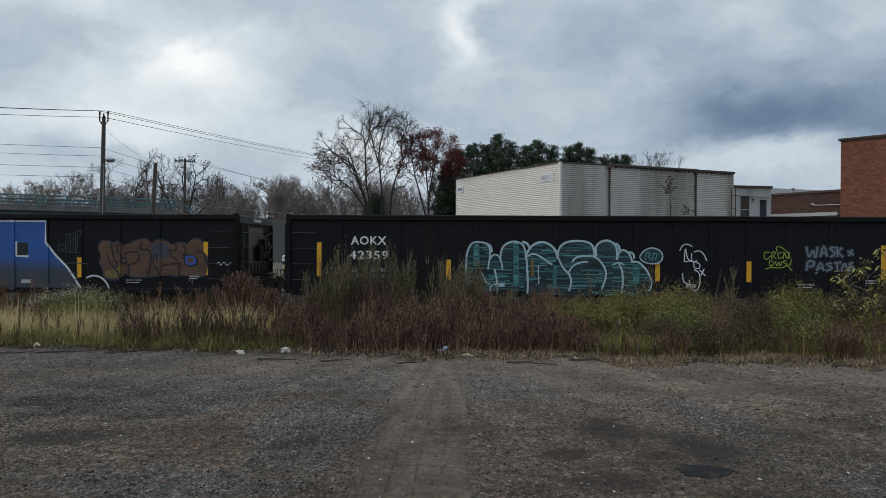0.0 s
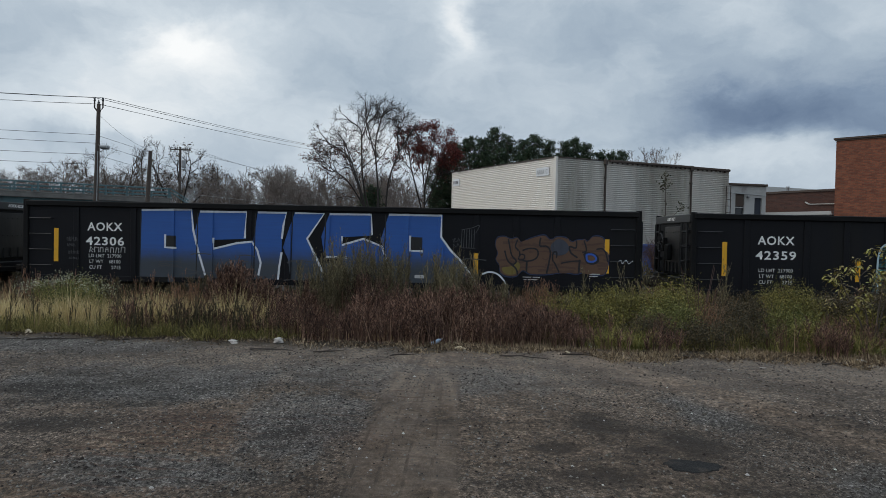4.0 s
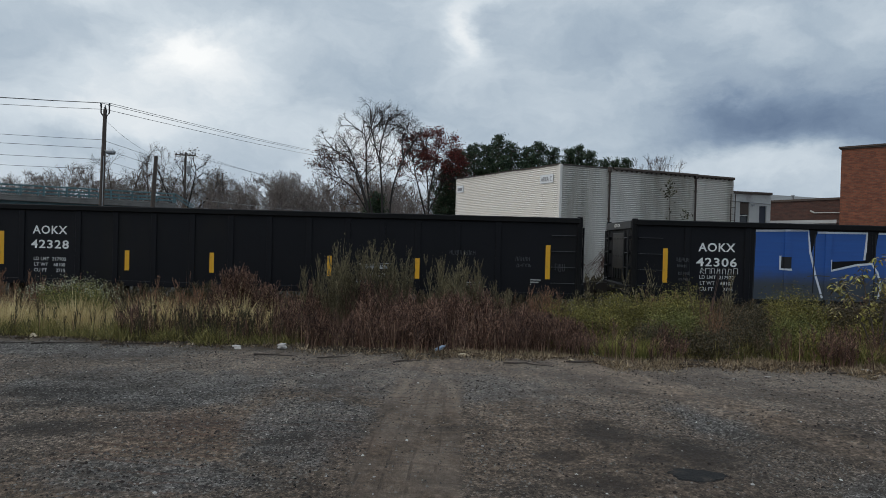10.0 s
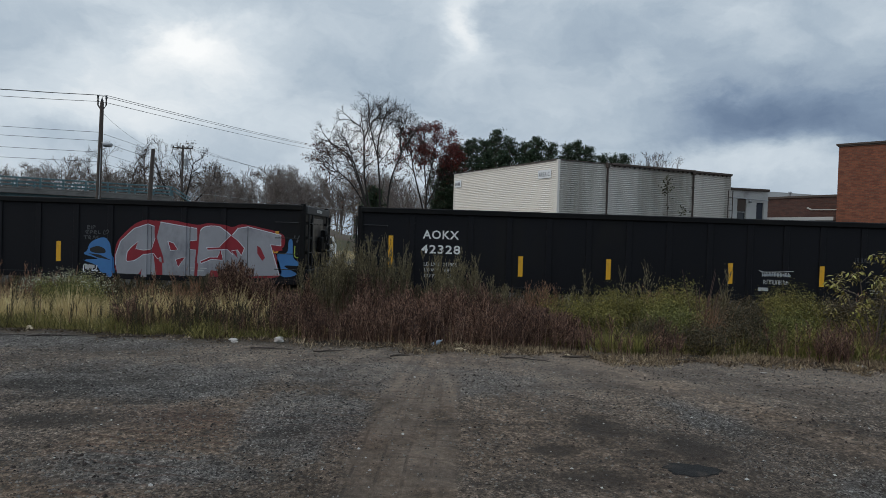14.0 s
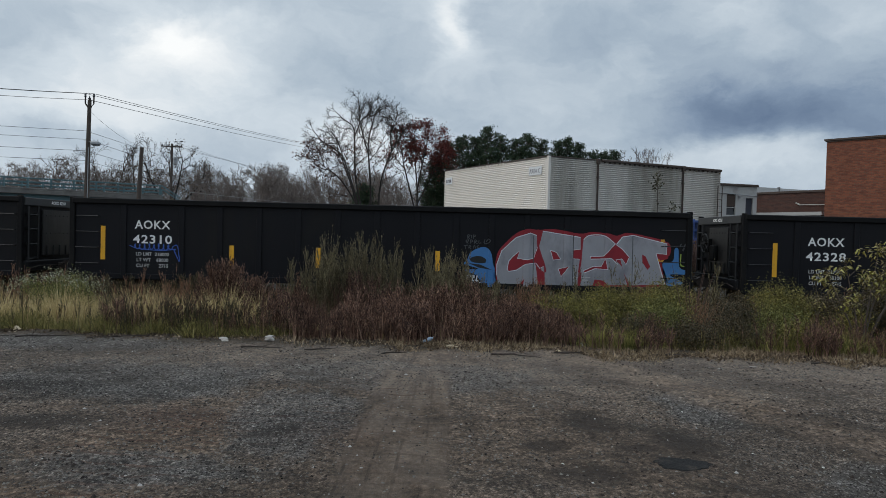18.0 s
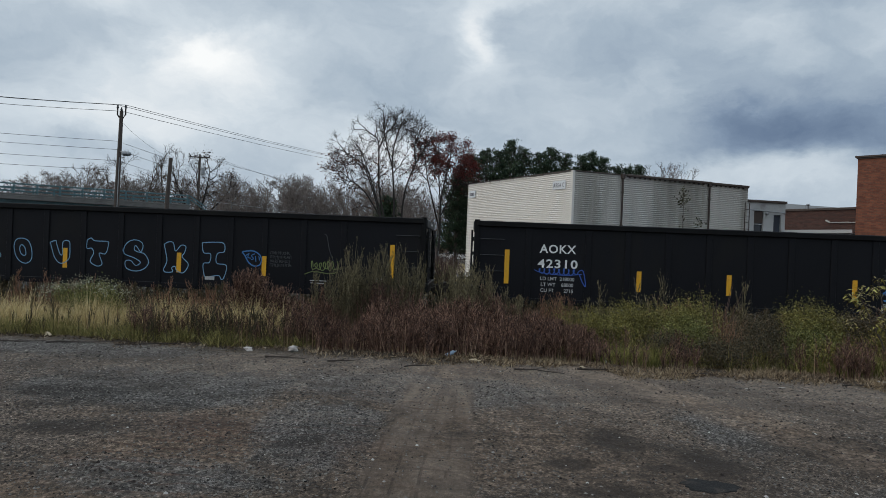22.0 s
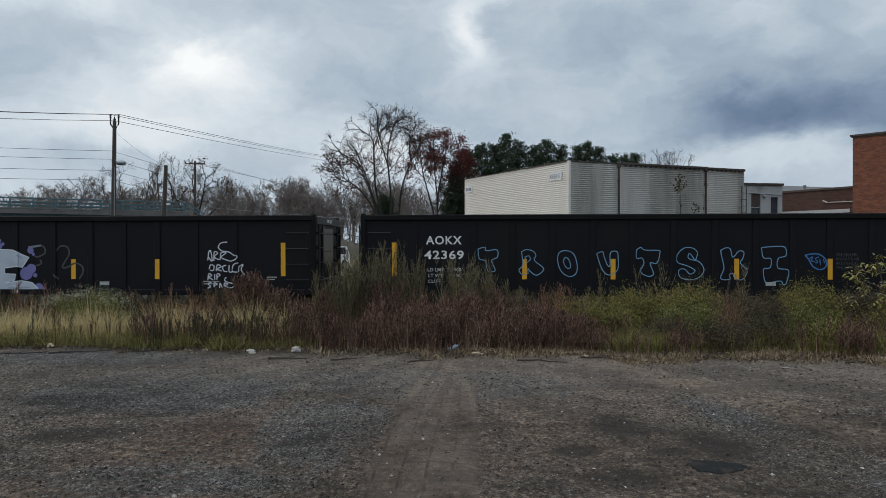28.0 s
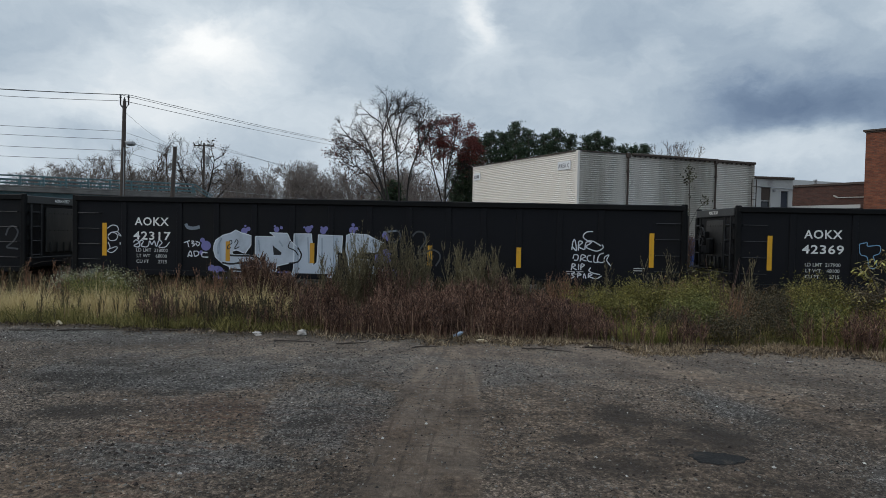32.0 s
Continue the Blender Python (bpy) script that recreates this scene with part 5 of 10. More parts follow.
spray.line(CHALK, 0.055, ((2.33, 2.53), (3.68, 2.57), (3.74, 2.02), (3.89, 1.42), (4.08, 0.81)), False)
spray.line(CHALK, 0.055, ((2.98, 1.89), (2.98, 1.54), (3.29, 1.53)), False)
spray.line(CHALK, 0.055, ((3.92, 2.52), (5.18, 2.53), (5.14, 1.83)), False)
spray.line(CHALK, 0.055, ((4.29, 1.82), (4.3, 1.53), (4.92, 1.69), (5.33, 1.74), (5.48, 1.52), (5.58, 1.17), (5.52, 0.84)), False)
spray.line(CHALK, 0.055, ((5.48, 2.53), (6.26, 2.53), (6.18, 2.21), (6.14, 1.84)), False)
spray.line(CHALK, 0.055, ((6.14, 1.47), (6.08, 1.07), (6.05, 0.69)), False)
spray.line(CHALK, 0.055, ((6.48, 2.53), (7.27, 2.53), (6.82, 1.85), (7.05, 1.39), (7.26, 0.95)), False)
spray.line(CHALK, 0.055, ((7.42, 2.52), (8.53, 2.53), (8.56, 1.99)), False)
spray.line(CHALK, 0.055, ((7.76, 1.94), (7.76, 1.7), (8.33, 1.88), (8.83, 1.69), (9, 1.22), (9, 0.8)), False)
spray.line(CHALK, 0.055, ((7.29, 1.38), (7.89, 1.37)), False)
spray.line(CHALK, 0.055, ((9, 2.54), (10.41, 2.54), (10.41, 1.97), (10.65, 1.64), (10.98, 1.31), (11.38, 0.74)), False)
spray.line(CHALK, 0.055, ((9.58, 1.99), (9.58, 1.59), (9.92, 1.58)), False)
spray.line(CHALK, 0.045, ((11.52, 1.01), (11.72, 1.07), (11.94, 1.01), (12.1, 0.84), (12.18, 0.61)))
spray.line(PAINT_BLACK, 0.03, ((2.32, 2.45), (2.29, 0.64)), False)
spray.line(PAINT_BLACK, 0.03, ((3.86, 2.48), (3.83, 0.66)), False)
spray.line(PAINT_BLACK, 0.03, ((5.42, 2.5), (5.39, 0.68)), False)
spray.line(PAINT_BLACK, 0.03, ((6.42, 2.52), (6.39, 0.7)), False)
spray.line(PAINT_BLACK, 0.03, ((7.32, 2.53), (7.29, 0.71)), False)
spray.line(PAINT_BLACK, 0.03, ((8.92, 2.55), (8.89, 0.73)), False)
spray.line(GREYLINE, 0.025, ((6.32, 1.23), (6.5, 1.27), (6.95, 1.24)))
spray.line(GREYLINE, 0.025, ((8.63, 1.21), (8.82, 1.24), (9.02, 1.24)))
spray.line(GREYLINE, 0.025, ((10.95, 1.37), (11.13, 1.41), (11.62, 1.38)))
spray.line(GREYLINE, 0.025, ((10.59, 0.95), (10.77, 0.98), (11.29, 0.96)))
spray.line(GREYLINE, 0.025, ((8.87, 1.22), (9.05, 1.25), (9.3, 1.25)))
spray.line(GREYLINE, 0.025, ((2.88, 1.02), (3.07, 1.05), (3.29, 1.01)))
spray.line(GREYLINE, 0.025, ((6.4, 1.05), (6.59, 1.08), (7.07, 1.03)))
spray.line(GREYLINE, 0.025, ((10.79, 1.12), (10.98, 1.15), (11.31, 1.12)))
spray.line(GREYLINE, 0.025, ((4.99, 1.35), (5.17, 1.38), (5.42, 1.34)))
spray.line(GREYLINE, 0.025, ((3.36, 0.82), (3.54, 0.85), (3.91, 0.84)))
spray.line(GREYLINE, 0.025, ((4.67, 1.19), (4.85, 1.23), (5.25, 1.2)))
spray.line(GREYLINE, 0.025, ((3.68, 1.36), (3.87, 1.39), (4.25, 1.38)))
spray.line(GREYLINE, 0.025, ((6.39, 1), (6.58, 1.03), (6.88, 1.02)))
spray.line(GREYLINE, 0.025, ((7.57, 1.36), (7.75, 1.39), (8, 1.35)))
spray.line(GREYLINE, 0.025, ((8.9, 1.27), (9.08, 1.3), (9.44, 1.3)))
spray.line(GREYLINE, 0.025, ((2.79, 1.02), (2.97, 1.05), (3.45, 1.01)))
spray.line(GREYLINE, 0.025, ((6.3, 1.2), (6.48, 1.23), (6.81, 1.19)))
spray.line(GREYLINE, 0.025, ((10.49, 1.2), (10.67, 1.23), (10.89, 1.22)))
spray.line(GREYLINE, 0.025, ((2.82, 1.14), (3, 1.17), (3.43, 1.15)))
spray.line(GREYLINE, 0.025, ((2.8, 1.07), (2.98, 1.1), (3.34, 1.05)))
spray.line(GREYLINE, 0.025, ((6.7, 0.73), (6.88, 0.77), (7.36, 0.73)))
spray.line(GREYLINE, 0.025, ((3.48, 0.92), (3.66, 0.95), (3.9, 0.91)))
spray.line(GREYLINE, 0.025, ((9.97, 0.79), (10.15, 0.83), (10.72, 0.79)))
spray.line(GREYLINE, 0.025, ((6.16, 0.71), (6.34, 0.74), (6.71, 0.73)))
spray.line(GREYLINE, 0.025, ((7.25, 1.31), (7.43, 1.34), (7.81, 1.34)))
spray.line(GREYLINE, 0.025, ((3.77, 0.87), (3.95, 0.9), (4.41, 0.88)))
spray.done()

spray = Paint(cars[1], 'brown bubble-letter graffiti with blue outline')
ring = ((11.86, 1.78), (11.91, 1.97), (12.1, 2.01), (12.27, 1.95), (12.43, 1.99), (12.55, 1.87), (12.72, 1.95), (12.95, 2.03), (13.16, 2.06), (13.31, 1.95), (13.48, 2.03), (13.7, 2.01), (13.87, 1.91), (13.99, 1.95), (14.19, 1.97), (14.29, 1.93), (14.41, 2.05), (14.6, 2.06), (14.72, 1.97), (14.72, 1.73), (14.84, 1.59), (14.83, 1.29), (14.74, 1.09), (14.51, 1.06), (14.2, 1.12), (14, 1.08), (13.65, 1.11), (13.22, 1.05), (12.8, 1.05), (12.6, 1.14), (12.44, 1), (12.18, 0.98), (12.01, 1.07), (11.97, 1.27), (11.88, 1.42), (11.93, 1.58))
spray.fill(NAVY, [(x * 1.012 - 0.16, z * 1.07 - 0.108) for x, z in ring])
spray.fill(INKBLACK, [(x * 1.006 - 0.08, z * 1.028 - 0.042) for x, z in ring])
spray.fill(BROWN, ring)
spray.hatch((BROWN, BROWN_DARK, BROWN_DARK), ring, 0.09, 0.06, 61, 0.5, 0.05)
spray.fill(BROWN_BLUE, ((13.31, 1.78), (13.48, 1.97), (13.68, 1.94), (13.81, 1.74), (13.67, 1.57), (13.42, 1.57)))
spray.fill(BROWN_YELLOW, ((12.04, 1.19), (12.25, 1.23), (12.46, 1.35), (12.52, 1.21), (12.38, 1.03), (12.13, 1.03)))
spray.line(INKBLACK, 0.04, ((12.19, 1.96), (12.24, 1.73), (12.29, 1.53), (12.41, 1.38), (12.33, 1.29), (12.19, 1.38), (12.1, 1.65)))
spray.line(INKBLACK, 0.04, ((12.44, 1.95), (12.38, 1.76), (12.49, 1.63), (12.5, 1.53)))
spray.line(INKBLACK, 0.035, ((12.47, 1.47), (12.54, 1.56), (12.63, 1.53), (12.61, 1.43), (12.5, 1.41), (12.47, 1.47)))
spray.line(INKBLACK, 0.04, ((12.57, 1.66), (12.75, 1.72), (12.94, 1.7), (12.99, 1.57), (12.91, 1.44), (12.72, 1.38), (12.57, 1.4)))
spray.line(INKBLACK, 0.05, ((12.69, 1.09), (12.69, 1.38)))
spray.line(INKBLACK, 0.045, ((13.05, 2.01), (13.03, 1.8), (13.22, 1.78), (13.31, 1.63), (13.28, 1.36), (13.22, 1.06)))
spray.line(INKBLACK, 0.04, ((13.55, 1.1), (13.45, 1.3), (13.37, 1.45), (13.39, 1.62), (13.47, 1.63), (13.47, 1.48)))
spray.line(INKBLACK, 0.035, ((13.59, 1.34), (13.81, 1.39), (14.09, 1.42)))
spray.line(INKBLACK, 0.045, ((13.99, 1.95), (13.98, 1.76), (13.82, 1.79), (13.85, 1.63), (14.03, 1.5)))
spray.line(INKBLACK, 0.05, ((14.09, 1.45), (14.07, 1.1)))
spray.line(INKBLACK, 0.04, ((14.19, 1.96), (14.26, 1.7), (14.15, 1.64)))
spray.line(INKBLACK, 0.04, ((14.52, 1.73), (14.67, 1.75), (14.77, 1.64), (14.83, 1.4)))
spray.line(INKBLACK, 0.045, ((12.25, 1.32), (12.41, 1.17), (12.46, 1)))
spray.line(INKBLACK, 0.06, ((14.2, 1.61), (14.32, 1.62), (14.5, 1.58), (14.57, 1.45), (14.47, 1.36), (14.29, 1.39), (14.2, 1.61)))
spray.line(BLUEP, 0.05, ((14.26, 1.59), (14.43, 1.59), (14.52, 1.49), (14.46, 1.41), (14.3, 1.42), (14.26, 1.59)))
spray.line(CHALK, 0.016, ((15.09, 1.4), (15.17, 1.46), (15.21, 1.37), (15.31, 1.46), (15.38, 1.37), (15.49, 1.45)))
spray.done()

spray = Paint(cars[1], 'thin grey hatched graffiti tag')
spray.line(GREYLINE, 0.016, ((10.96, 2.18), (10.95, 1.7)))
spray.line(GREYLINE, 0.016, ((11.02, 2.18), (11.01, 1.7)))
spray.line(GREYLINE, 0.016, ((11.09, 2.19), (11.08, 1.7)))
spray.line(GREYLINE, 0.016, ((11.16, 2.19), (11.15, 1.7)))
spray.line(GREYLINE, 0.016, ((11.22, 2.19), (11.22, 1.71)))
spray.line(GREYLINE, 0.016, ((11.29, 2.19), (11.28, 1.71)))
spray.line(GREYLINE, 0.016, ((10.95, 2.18), (11.22, 2.23), (11.42, 2.3), (11.32, 2.09)))
spray.line(GREYLINE, 0.016, ((10.95, 1.7), (11.32, 1.69)))
spray.line(GREYLINE, 0.014, ((10.71, 1.91), (10.79, 1.94), (10.73, 1.85), (10.82, 1.86)))
spray.line(GREYLINE, 0.014, ((10.85, 1.85), (10.87, 1.94), (10.93, 1.83)))
spray.line(GREYLINE, 0.014, ((10.74, 1.71), (10.73, 1.79), (10.82, 1.71), (10.85, 1.81), (10.91, 1.71)))
spray.done()

spray = Paint(cars[1], 'thin pale graffiti tag over the small lettering')
spray.scrawl(SMALL_LETTER, 0.02, 0.92, 1.92, 1.44, 0.075, 7, 5)
spray.scrawl(GREYLINE, 0.013, 0.3, 0.62, 1.72, 0.05, 5, 6)
spray.scrawl(GREYLINE, 0.013, 0.32, 0.55, 1.55, 0.04, 4, 7)
spray.scrawl(GREYLINE, 0.013, 0.35, 0.66, 1.36, 0.045, 5, 8)
spray.scrawl(GREYLINE, 0.012, 0.36, 0.64, 1.2, 0.03, 5, 9)
spray.done()

spray = Paint(cars[2], 'small pale smudged graffiti tag')
spray.line(HAZE, 0.05, ((9.8, 1.27), (10.1, 1.3), (10.55, 1.28)))
spray.scrawl(SMALL_LETTER, 0.017, 9.82, 10.55, 1.3, 0.06, 9, 11)
spray.scrawl(SMALL_LETTER, 0.017, 9.86, 10.5, 1.1, 0.055, 8, 12)
spray.line(SMALL_LETTER, 0.018, ((9.72, 1.4), (9.9, 1.36), (10.62, 1.4)))
spray.scrawl(GREYLINE, 0.012, 13.95, 14.35, 1.62, 0.05, 5, 13)
spray.scrawl(GREYLINE, 0.012, 13.98, 14.4, 1.45, 0.04, 5, 14)
spray.scrawl(GREYLINE, 0.014, 15.0, 15.28, 1.42, 0.09, 3, 15)
spray.scrawl(GREYLINE, 0.01, 12.2, 12.9, 1.75, 0.06, 9, 16)
spray.done()

spray = Paint(cars[3], 'silver block-letter graffiti with red outline')
spray.fill(REDP, ((10.51, 1.04), (10.55, 1.47), (10.68, 1.72), (11.05, 2.08), (11.37, 2.21), (11.64, 2.19), (12.08, 2.22), (12.73, 2.12), (13.05, 2.17), (13.49, 2.14), (13.73, 2.09), (13.98, 2.17), (14.47, 2.1), (15.09, 1.93), (15.12, 1.6), (14.9, 1.46), (15.04, 0.82), (14.03, 0.74), (13.16, 0.72), (12.73, 0.87), (12.29, 0.7), (11.64, 0.68), (10.88, 0.66), (10.56, 0.82)))
spray.fill(SILVER, ((10.56, 0.96), (10.56, 1.25), (10.68, 1.61), (11.05, 1.97), (11.43, 2.1), (11.6, 2.04), (11.63, 1.77), (11.51, 1.43), (11.6, 1.22), (11.67, 0.68), (10.88, 0.66), (10.61, 0.74)), False)
spray.fill(SILVER, ((11.67, 1.77), (11.76, 2.16), (12.76, 2.02), (12.78, 1.52), (12.73, 0.75), (11.86, 0.7), (11.72, 1.23)), False)
spray.fill(SILVER, ((12.84, 1.96), (13, 2.08), (13.38, 2.08), (13.68, 1.87), (13.6, 1.54), (13.87, 1.28), (14.03, 0.79), (12.78, 0.74), (12.78, 1.47)), False)
spray.fill(SILVER, ((13.72, 1.87), (13.87, 2.06), (14.14, 2.11), (15.04, 1.91), (15.04, 1.63), (14.76, 1.65), (14.85, 1.35), (15.02, 0.83), (14.09, 0.78), (13.92, 1.12)), False)
spray.fill(REDP, ((10.84, 1.12), (10.87, 1.34), (10.99, 1.48), (11.16, 1.62), (11.1, 1.42), (11.34, 1.39), (11.53, 1.43), (11.63, 1.74), (11.72, 1.5), (11.81, 1.23), (11.7, 1.17), (11.59, 1.31), (11.32, 1.27), (11.07, 1.1), (10.88, 1.07)), False)
spray.fill(REDP, ((11.97, 1.66), (12.13, 1.61), (12.25, 1.43), (12.05, 1.4)), False)
spray.fill(REDP, ((12.19, 1.17), (12.47, 1.24), (12.27, 0.96)), False)
spray.fill(REDP, ((12.57, 1.68), (12.78, 1.71), (12.78, 1.44), (12.57, 1.45)), False)
spray.fill(REDP, ((13.03, 1.52), (13.38, 1.54), (13.68, 1.87), (13.87, 1.74), (14.06, 1.53), (13.98, 1.33), (13.87, 1.48), (13.71, 1.45), (13.76, 1.33), (13.6, 1.48), (13.05, 1.45)), False)
spray.fill(REDP, ((12.86, 1.14), (13.11, 1.26), (13.33, 1.27), (13.43, 1.47), (13.5, 1.19), (13.16, 1.2), (12.89, 1.08)), False)
spray.fill(REDP, ((13.16, 0.91), (13.38, 0.89), (13.54, 0.75), (13.11, 0.74)), False)
spray.fill(REDP, ((11.13, 0.67), (11.29, 0.88), (11.26, 0.66)), False)
spray.fill(REDP, ((14.4, 1.61), (14.49, 1.56), (14.62, 1.29), (14.55, 1.21), (14.41, 1.4)), False)
spray.fill(REDP, ((14.76, 1.65), (15.04, 1.63), (15.09, 1.51), (14.87, 1.46)), False)
spray.fill(REDP, ((12.73, 1.09), (12.81, 1.09), (12.79, 0.72), (12.71, 0.72)), False)
spray.fill(REDP, ((11.72, 1.12), (11.83, 1.07), (11.85, 0.7), (11.7, 0.69)), False)
spray.line(CHALK, 0.018, ((10.84, 1.12), (10.87, 1.34), (10.99, 1.48), (11.16, 1.62), (11.1, 1.42), (11.34, 1.39), (11.53, 1.43), (11.63, 1.74), (11.72, 1.5), (11.81, 1.23), (11.7, 1.17), (11.59, 1.31), (11.32, 1.27), (11.07, 1.1), (10.88, 1.07), (10.84, 1.12)), False)
spray.line(CHALK, 0.018, ((11.97, 1.66), (12.13, 1.61), (12.25, 1.43), (12.05, 1.4), (11.97, 1.66)), False)
spray.line(CHALK, 0.018, ((12.19, 1.17), (12.47, 1.24), (12.27, 0.96), (12.19, 1.17)), False)
spray.line(CHALK, 0.018, ((12.57, 1.68), (12.78, 1.71), (12.78, 1.44), (12.57, 1.45), (12.57, 1.68)), False)
spray.line(CHALK, 0.018, ((13.03, 1.52), (13.38, 1.54), (13.68, 1.87), (13.87, 1.74), (14.06, 1.53), (13.98, 1.33), (13.87, 1.48), (13.71, 1.45), (13.76, 1.33), (13.6, 1.48), (13.05, 1.45), (13.03, 1.52)), False)
spray.line(CHALK, 0.018, ((12.86, 1.14), (13.11, 1.26), (13.33, 1.27), (13.43, 1.47), (13.5, 1.19), (13.16, 1.2), (12.89, 1.08), (12.86, 1.14)), False)
spray.line(CHALK, 0.022, ((10.56, 0.96), (10.56, 1.25), (10.68, 1.61), (11.05, 1.97), (11.43, 2.1), (11.6, 2.04)), False)
spray.line(CHALK, 0.022, ((11.76, 2.16), (12.76, 2.02)), False)
spray.line(CHALK, 0.022, ((12.84, 1.96), (13, 2.08), (13.38, 2.08), (13.68, 1.87)))
spray.line(CHALK, 0.022, ((13.72, 1.87), (13.87, 2.06), (14.14, 2.11), (15.04, 1.91), (15.04, 1.63), (14.76, 1.65), (14.85, 1.35), (15.02, 0.83)), False)
spray.line(GREYLINE, 0.02, ((11.52, 2.04), (11.53, 0.72)), False)
spray.line(GREYLINE, 0.02, ((12.57, 2.06), (12.58, 0.75)), False)
spray.line(GREYLINE, 0.02, ((14.14, 2.1), (14.15, 0.78)), False)
spray.line(REDP, 0.05, ((11.64, 2.2), (11.64, 1.77), (11.81, 1.28), (11.85, 1.07)))
spray.line(REDP, 0.05, ((12.81, 2.12), (12.78, 1.47), (12.74, 1.09)))
spray.done()

spray = Paint(cars[3], 'sky-blue graffiti wing with small pale tag')
spray.fill(SKYB, ((9.77, 1.34), (9.85, 1.54), (10.07, 1.67), (10.26, 1.69), (10.4, 1.55), (10.46, 1.25), (10.54, 1.04), (10.5, 0.68), (10.23, 0.68), (10.02, 0.94), (9.69, 1.07), (10.07, 1.12), (9.69, 1.23)))
spray.fill(PAINT_BLACK, ((9.8, 1.26), (10.12, 1.23), (10.45, 1.09), (10.07, 1.15)), False)
spray.fill(PAINT_BLACK, ((9.85, 1.39), (10.07, 1.46), (10.26, 1.38), (10.23, 1.27), (9.91, 1.29)))
spray.line(CHALK, 0.03, ((9.68, 0.77), (9.69, 0.94), (9.77, 0.94), (9.74, 0.83)))
spray.line(CHALK, 0.03, ((9.8, 0.8), (9.83, 0.94), (9.9, 0.9), (9.82, 0.86)))
spray.line(CHALK, 0.03, ((9.93, 0.91), (9.92, 0.79), (10, 0.82)))
spray.line(CHALK, 0.03, ((10.05, 0.94), (10.02, 0.8), (10.08, 0.8)))
spray.line(CHALK, 0.03, ((9.67, 0.65), (9.69, 0.75), (9.77, 0.7), (9.7, 0.65)))
spray.line(CHALK, 0.03, ((9.81, 0.75), (9.81, 0.65)))
spray.line(CHALK, 0.03, ((9.93, 0.74), (9.86, 0.71), (9.93, 0.68), (9.86, 0.65)))
spray.line(CHALK, 0.03, ((9.99, 0.75), (9.99, 0.65)))
spray.line(CHALK, 0.03, ((10.15, 0.75), (10.03, 0.7), (10.17, 0.66)))
spray.line(GREYLINE, 0.02, ((9.77, 1.91), (9.77, 2.01), (9.83, 1.99), (9.77, 1.95), (9.83, 1.91)))
spray.line(GREYLINE, 0.02, ((9.87, 2.01), (9.87, 1.92)))
spray.line(GREYLINE, 0.02, ((9.92, 1.91), (9.92, 2.01), (9.98, 1.99), (9.92, 1.96)))
spray.line(GREYLINE, 0.02, ((9.74, 1.79), (9.8, 1.88), (9.72, 1.85), (9.79, 1.78)))
spray.line(GREYLINE, 0.02, ((9.84, 1.78), (9.85, 1.88), (9.91, 1.85), (9.84, 1.81)))
spray.line(GREYLINE, 0.02, ((9.95, 1.78), (9.96, 1.88), (10.02, 1.85), (9.96, 1.83), (10.03, 1.78)))
spray.line(GREYLINE, 0.02, ((10.07, 1.88), (10.07, 1.8), (10.13, 1.81)))
spray.line(GREYLINE, 0.02, ((10.23, 1.9), (10.21, 1.79), (10.32, 1.81), (10.37, 1.87), (10.32, 1.91), (10.26, 1.84)))
spray.line(GREYLINE, 0.02, ((9.67, 1.72), (9.79, 1.74)))
spray.line(GREYLINE, 0.02, ((9.72, 1.72), (9.72, 1.64)))
spray.line(GREYLINE, 0.02, ((9.8, 1.65), (9.82, 1.74), (9.86, 1.7), (9.81, 1.68), (9.87, 1.64)))
spray.line(GREYLINE, 0.02, ((9.92, 1.65), (9.95, 1.74), (9.99, 1.65)))
spray.line(GREYLINE, 0.02, ((10.07, 1.74), (10.02, 1.7), (10.08, 1.67)))
spray.done()

spray = Paint(cars[3], 'sky-blue and yellow graffiti end strokes')
spray.fill(SKYB, ((14.94, 1.38), (15.12, 1.41), (15.23, 1.5), (15.25, 1.77), (15.35, 1.77), (15.39, 1.31), (15.59, 1.2), (15.59, 1.11), (15.14, 1.09), (15.5, 0.88), (15.06, 0.82)))
spray.line(LIME, 0.03, ((15.42, 1.64), (15.42, 1.37), (15.52, 1.32)))
spray.fill(ORANGE, ((14.88, 2.02), (14.98, 2.02), (14.98, 1.93), (14.88, 1.93)), False)
spray.fill(ORANGE, ((14.8, 1.5), (15.01, 1.52), (14.95, 1.43), (14.85, 1.43)), False)
spray.line(GREYLINE, 0.09, ((15.39, 1.88), (15.42, 1.87)), False)
spray.line(GREYLINE, 0.09, ((15.5, 1.88), (15.53, 1.87)), False)
spray.line(GREYLINE, 0.09, ((15.46, 1.78), (15.5, 1.76)), False)
spray.done()

spray = Paint(cars[3], 'small blue graffiti scribble over the lettering')
spray.coil(BLUEP, 0.024, 0.84, 1.86, 1.47, 0.085, 8, 3, ((2.0, 1.52), (2.06, 1.3), (2.08, 1.1), (2.0, 1.22), (1.92, 1.4)))
spray.line(BLUEP, 0.02, ((0.72, 1.5), (0.95, 1.42), (1.5, 1.38), (1.98, 1.42)))
spray.done()

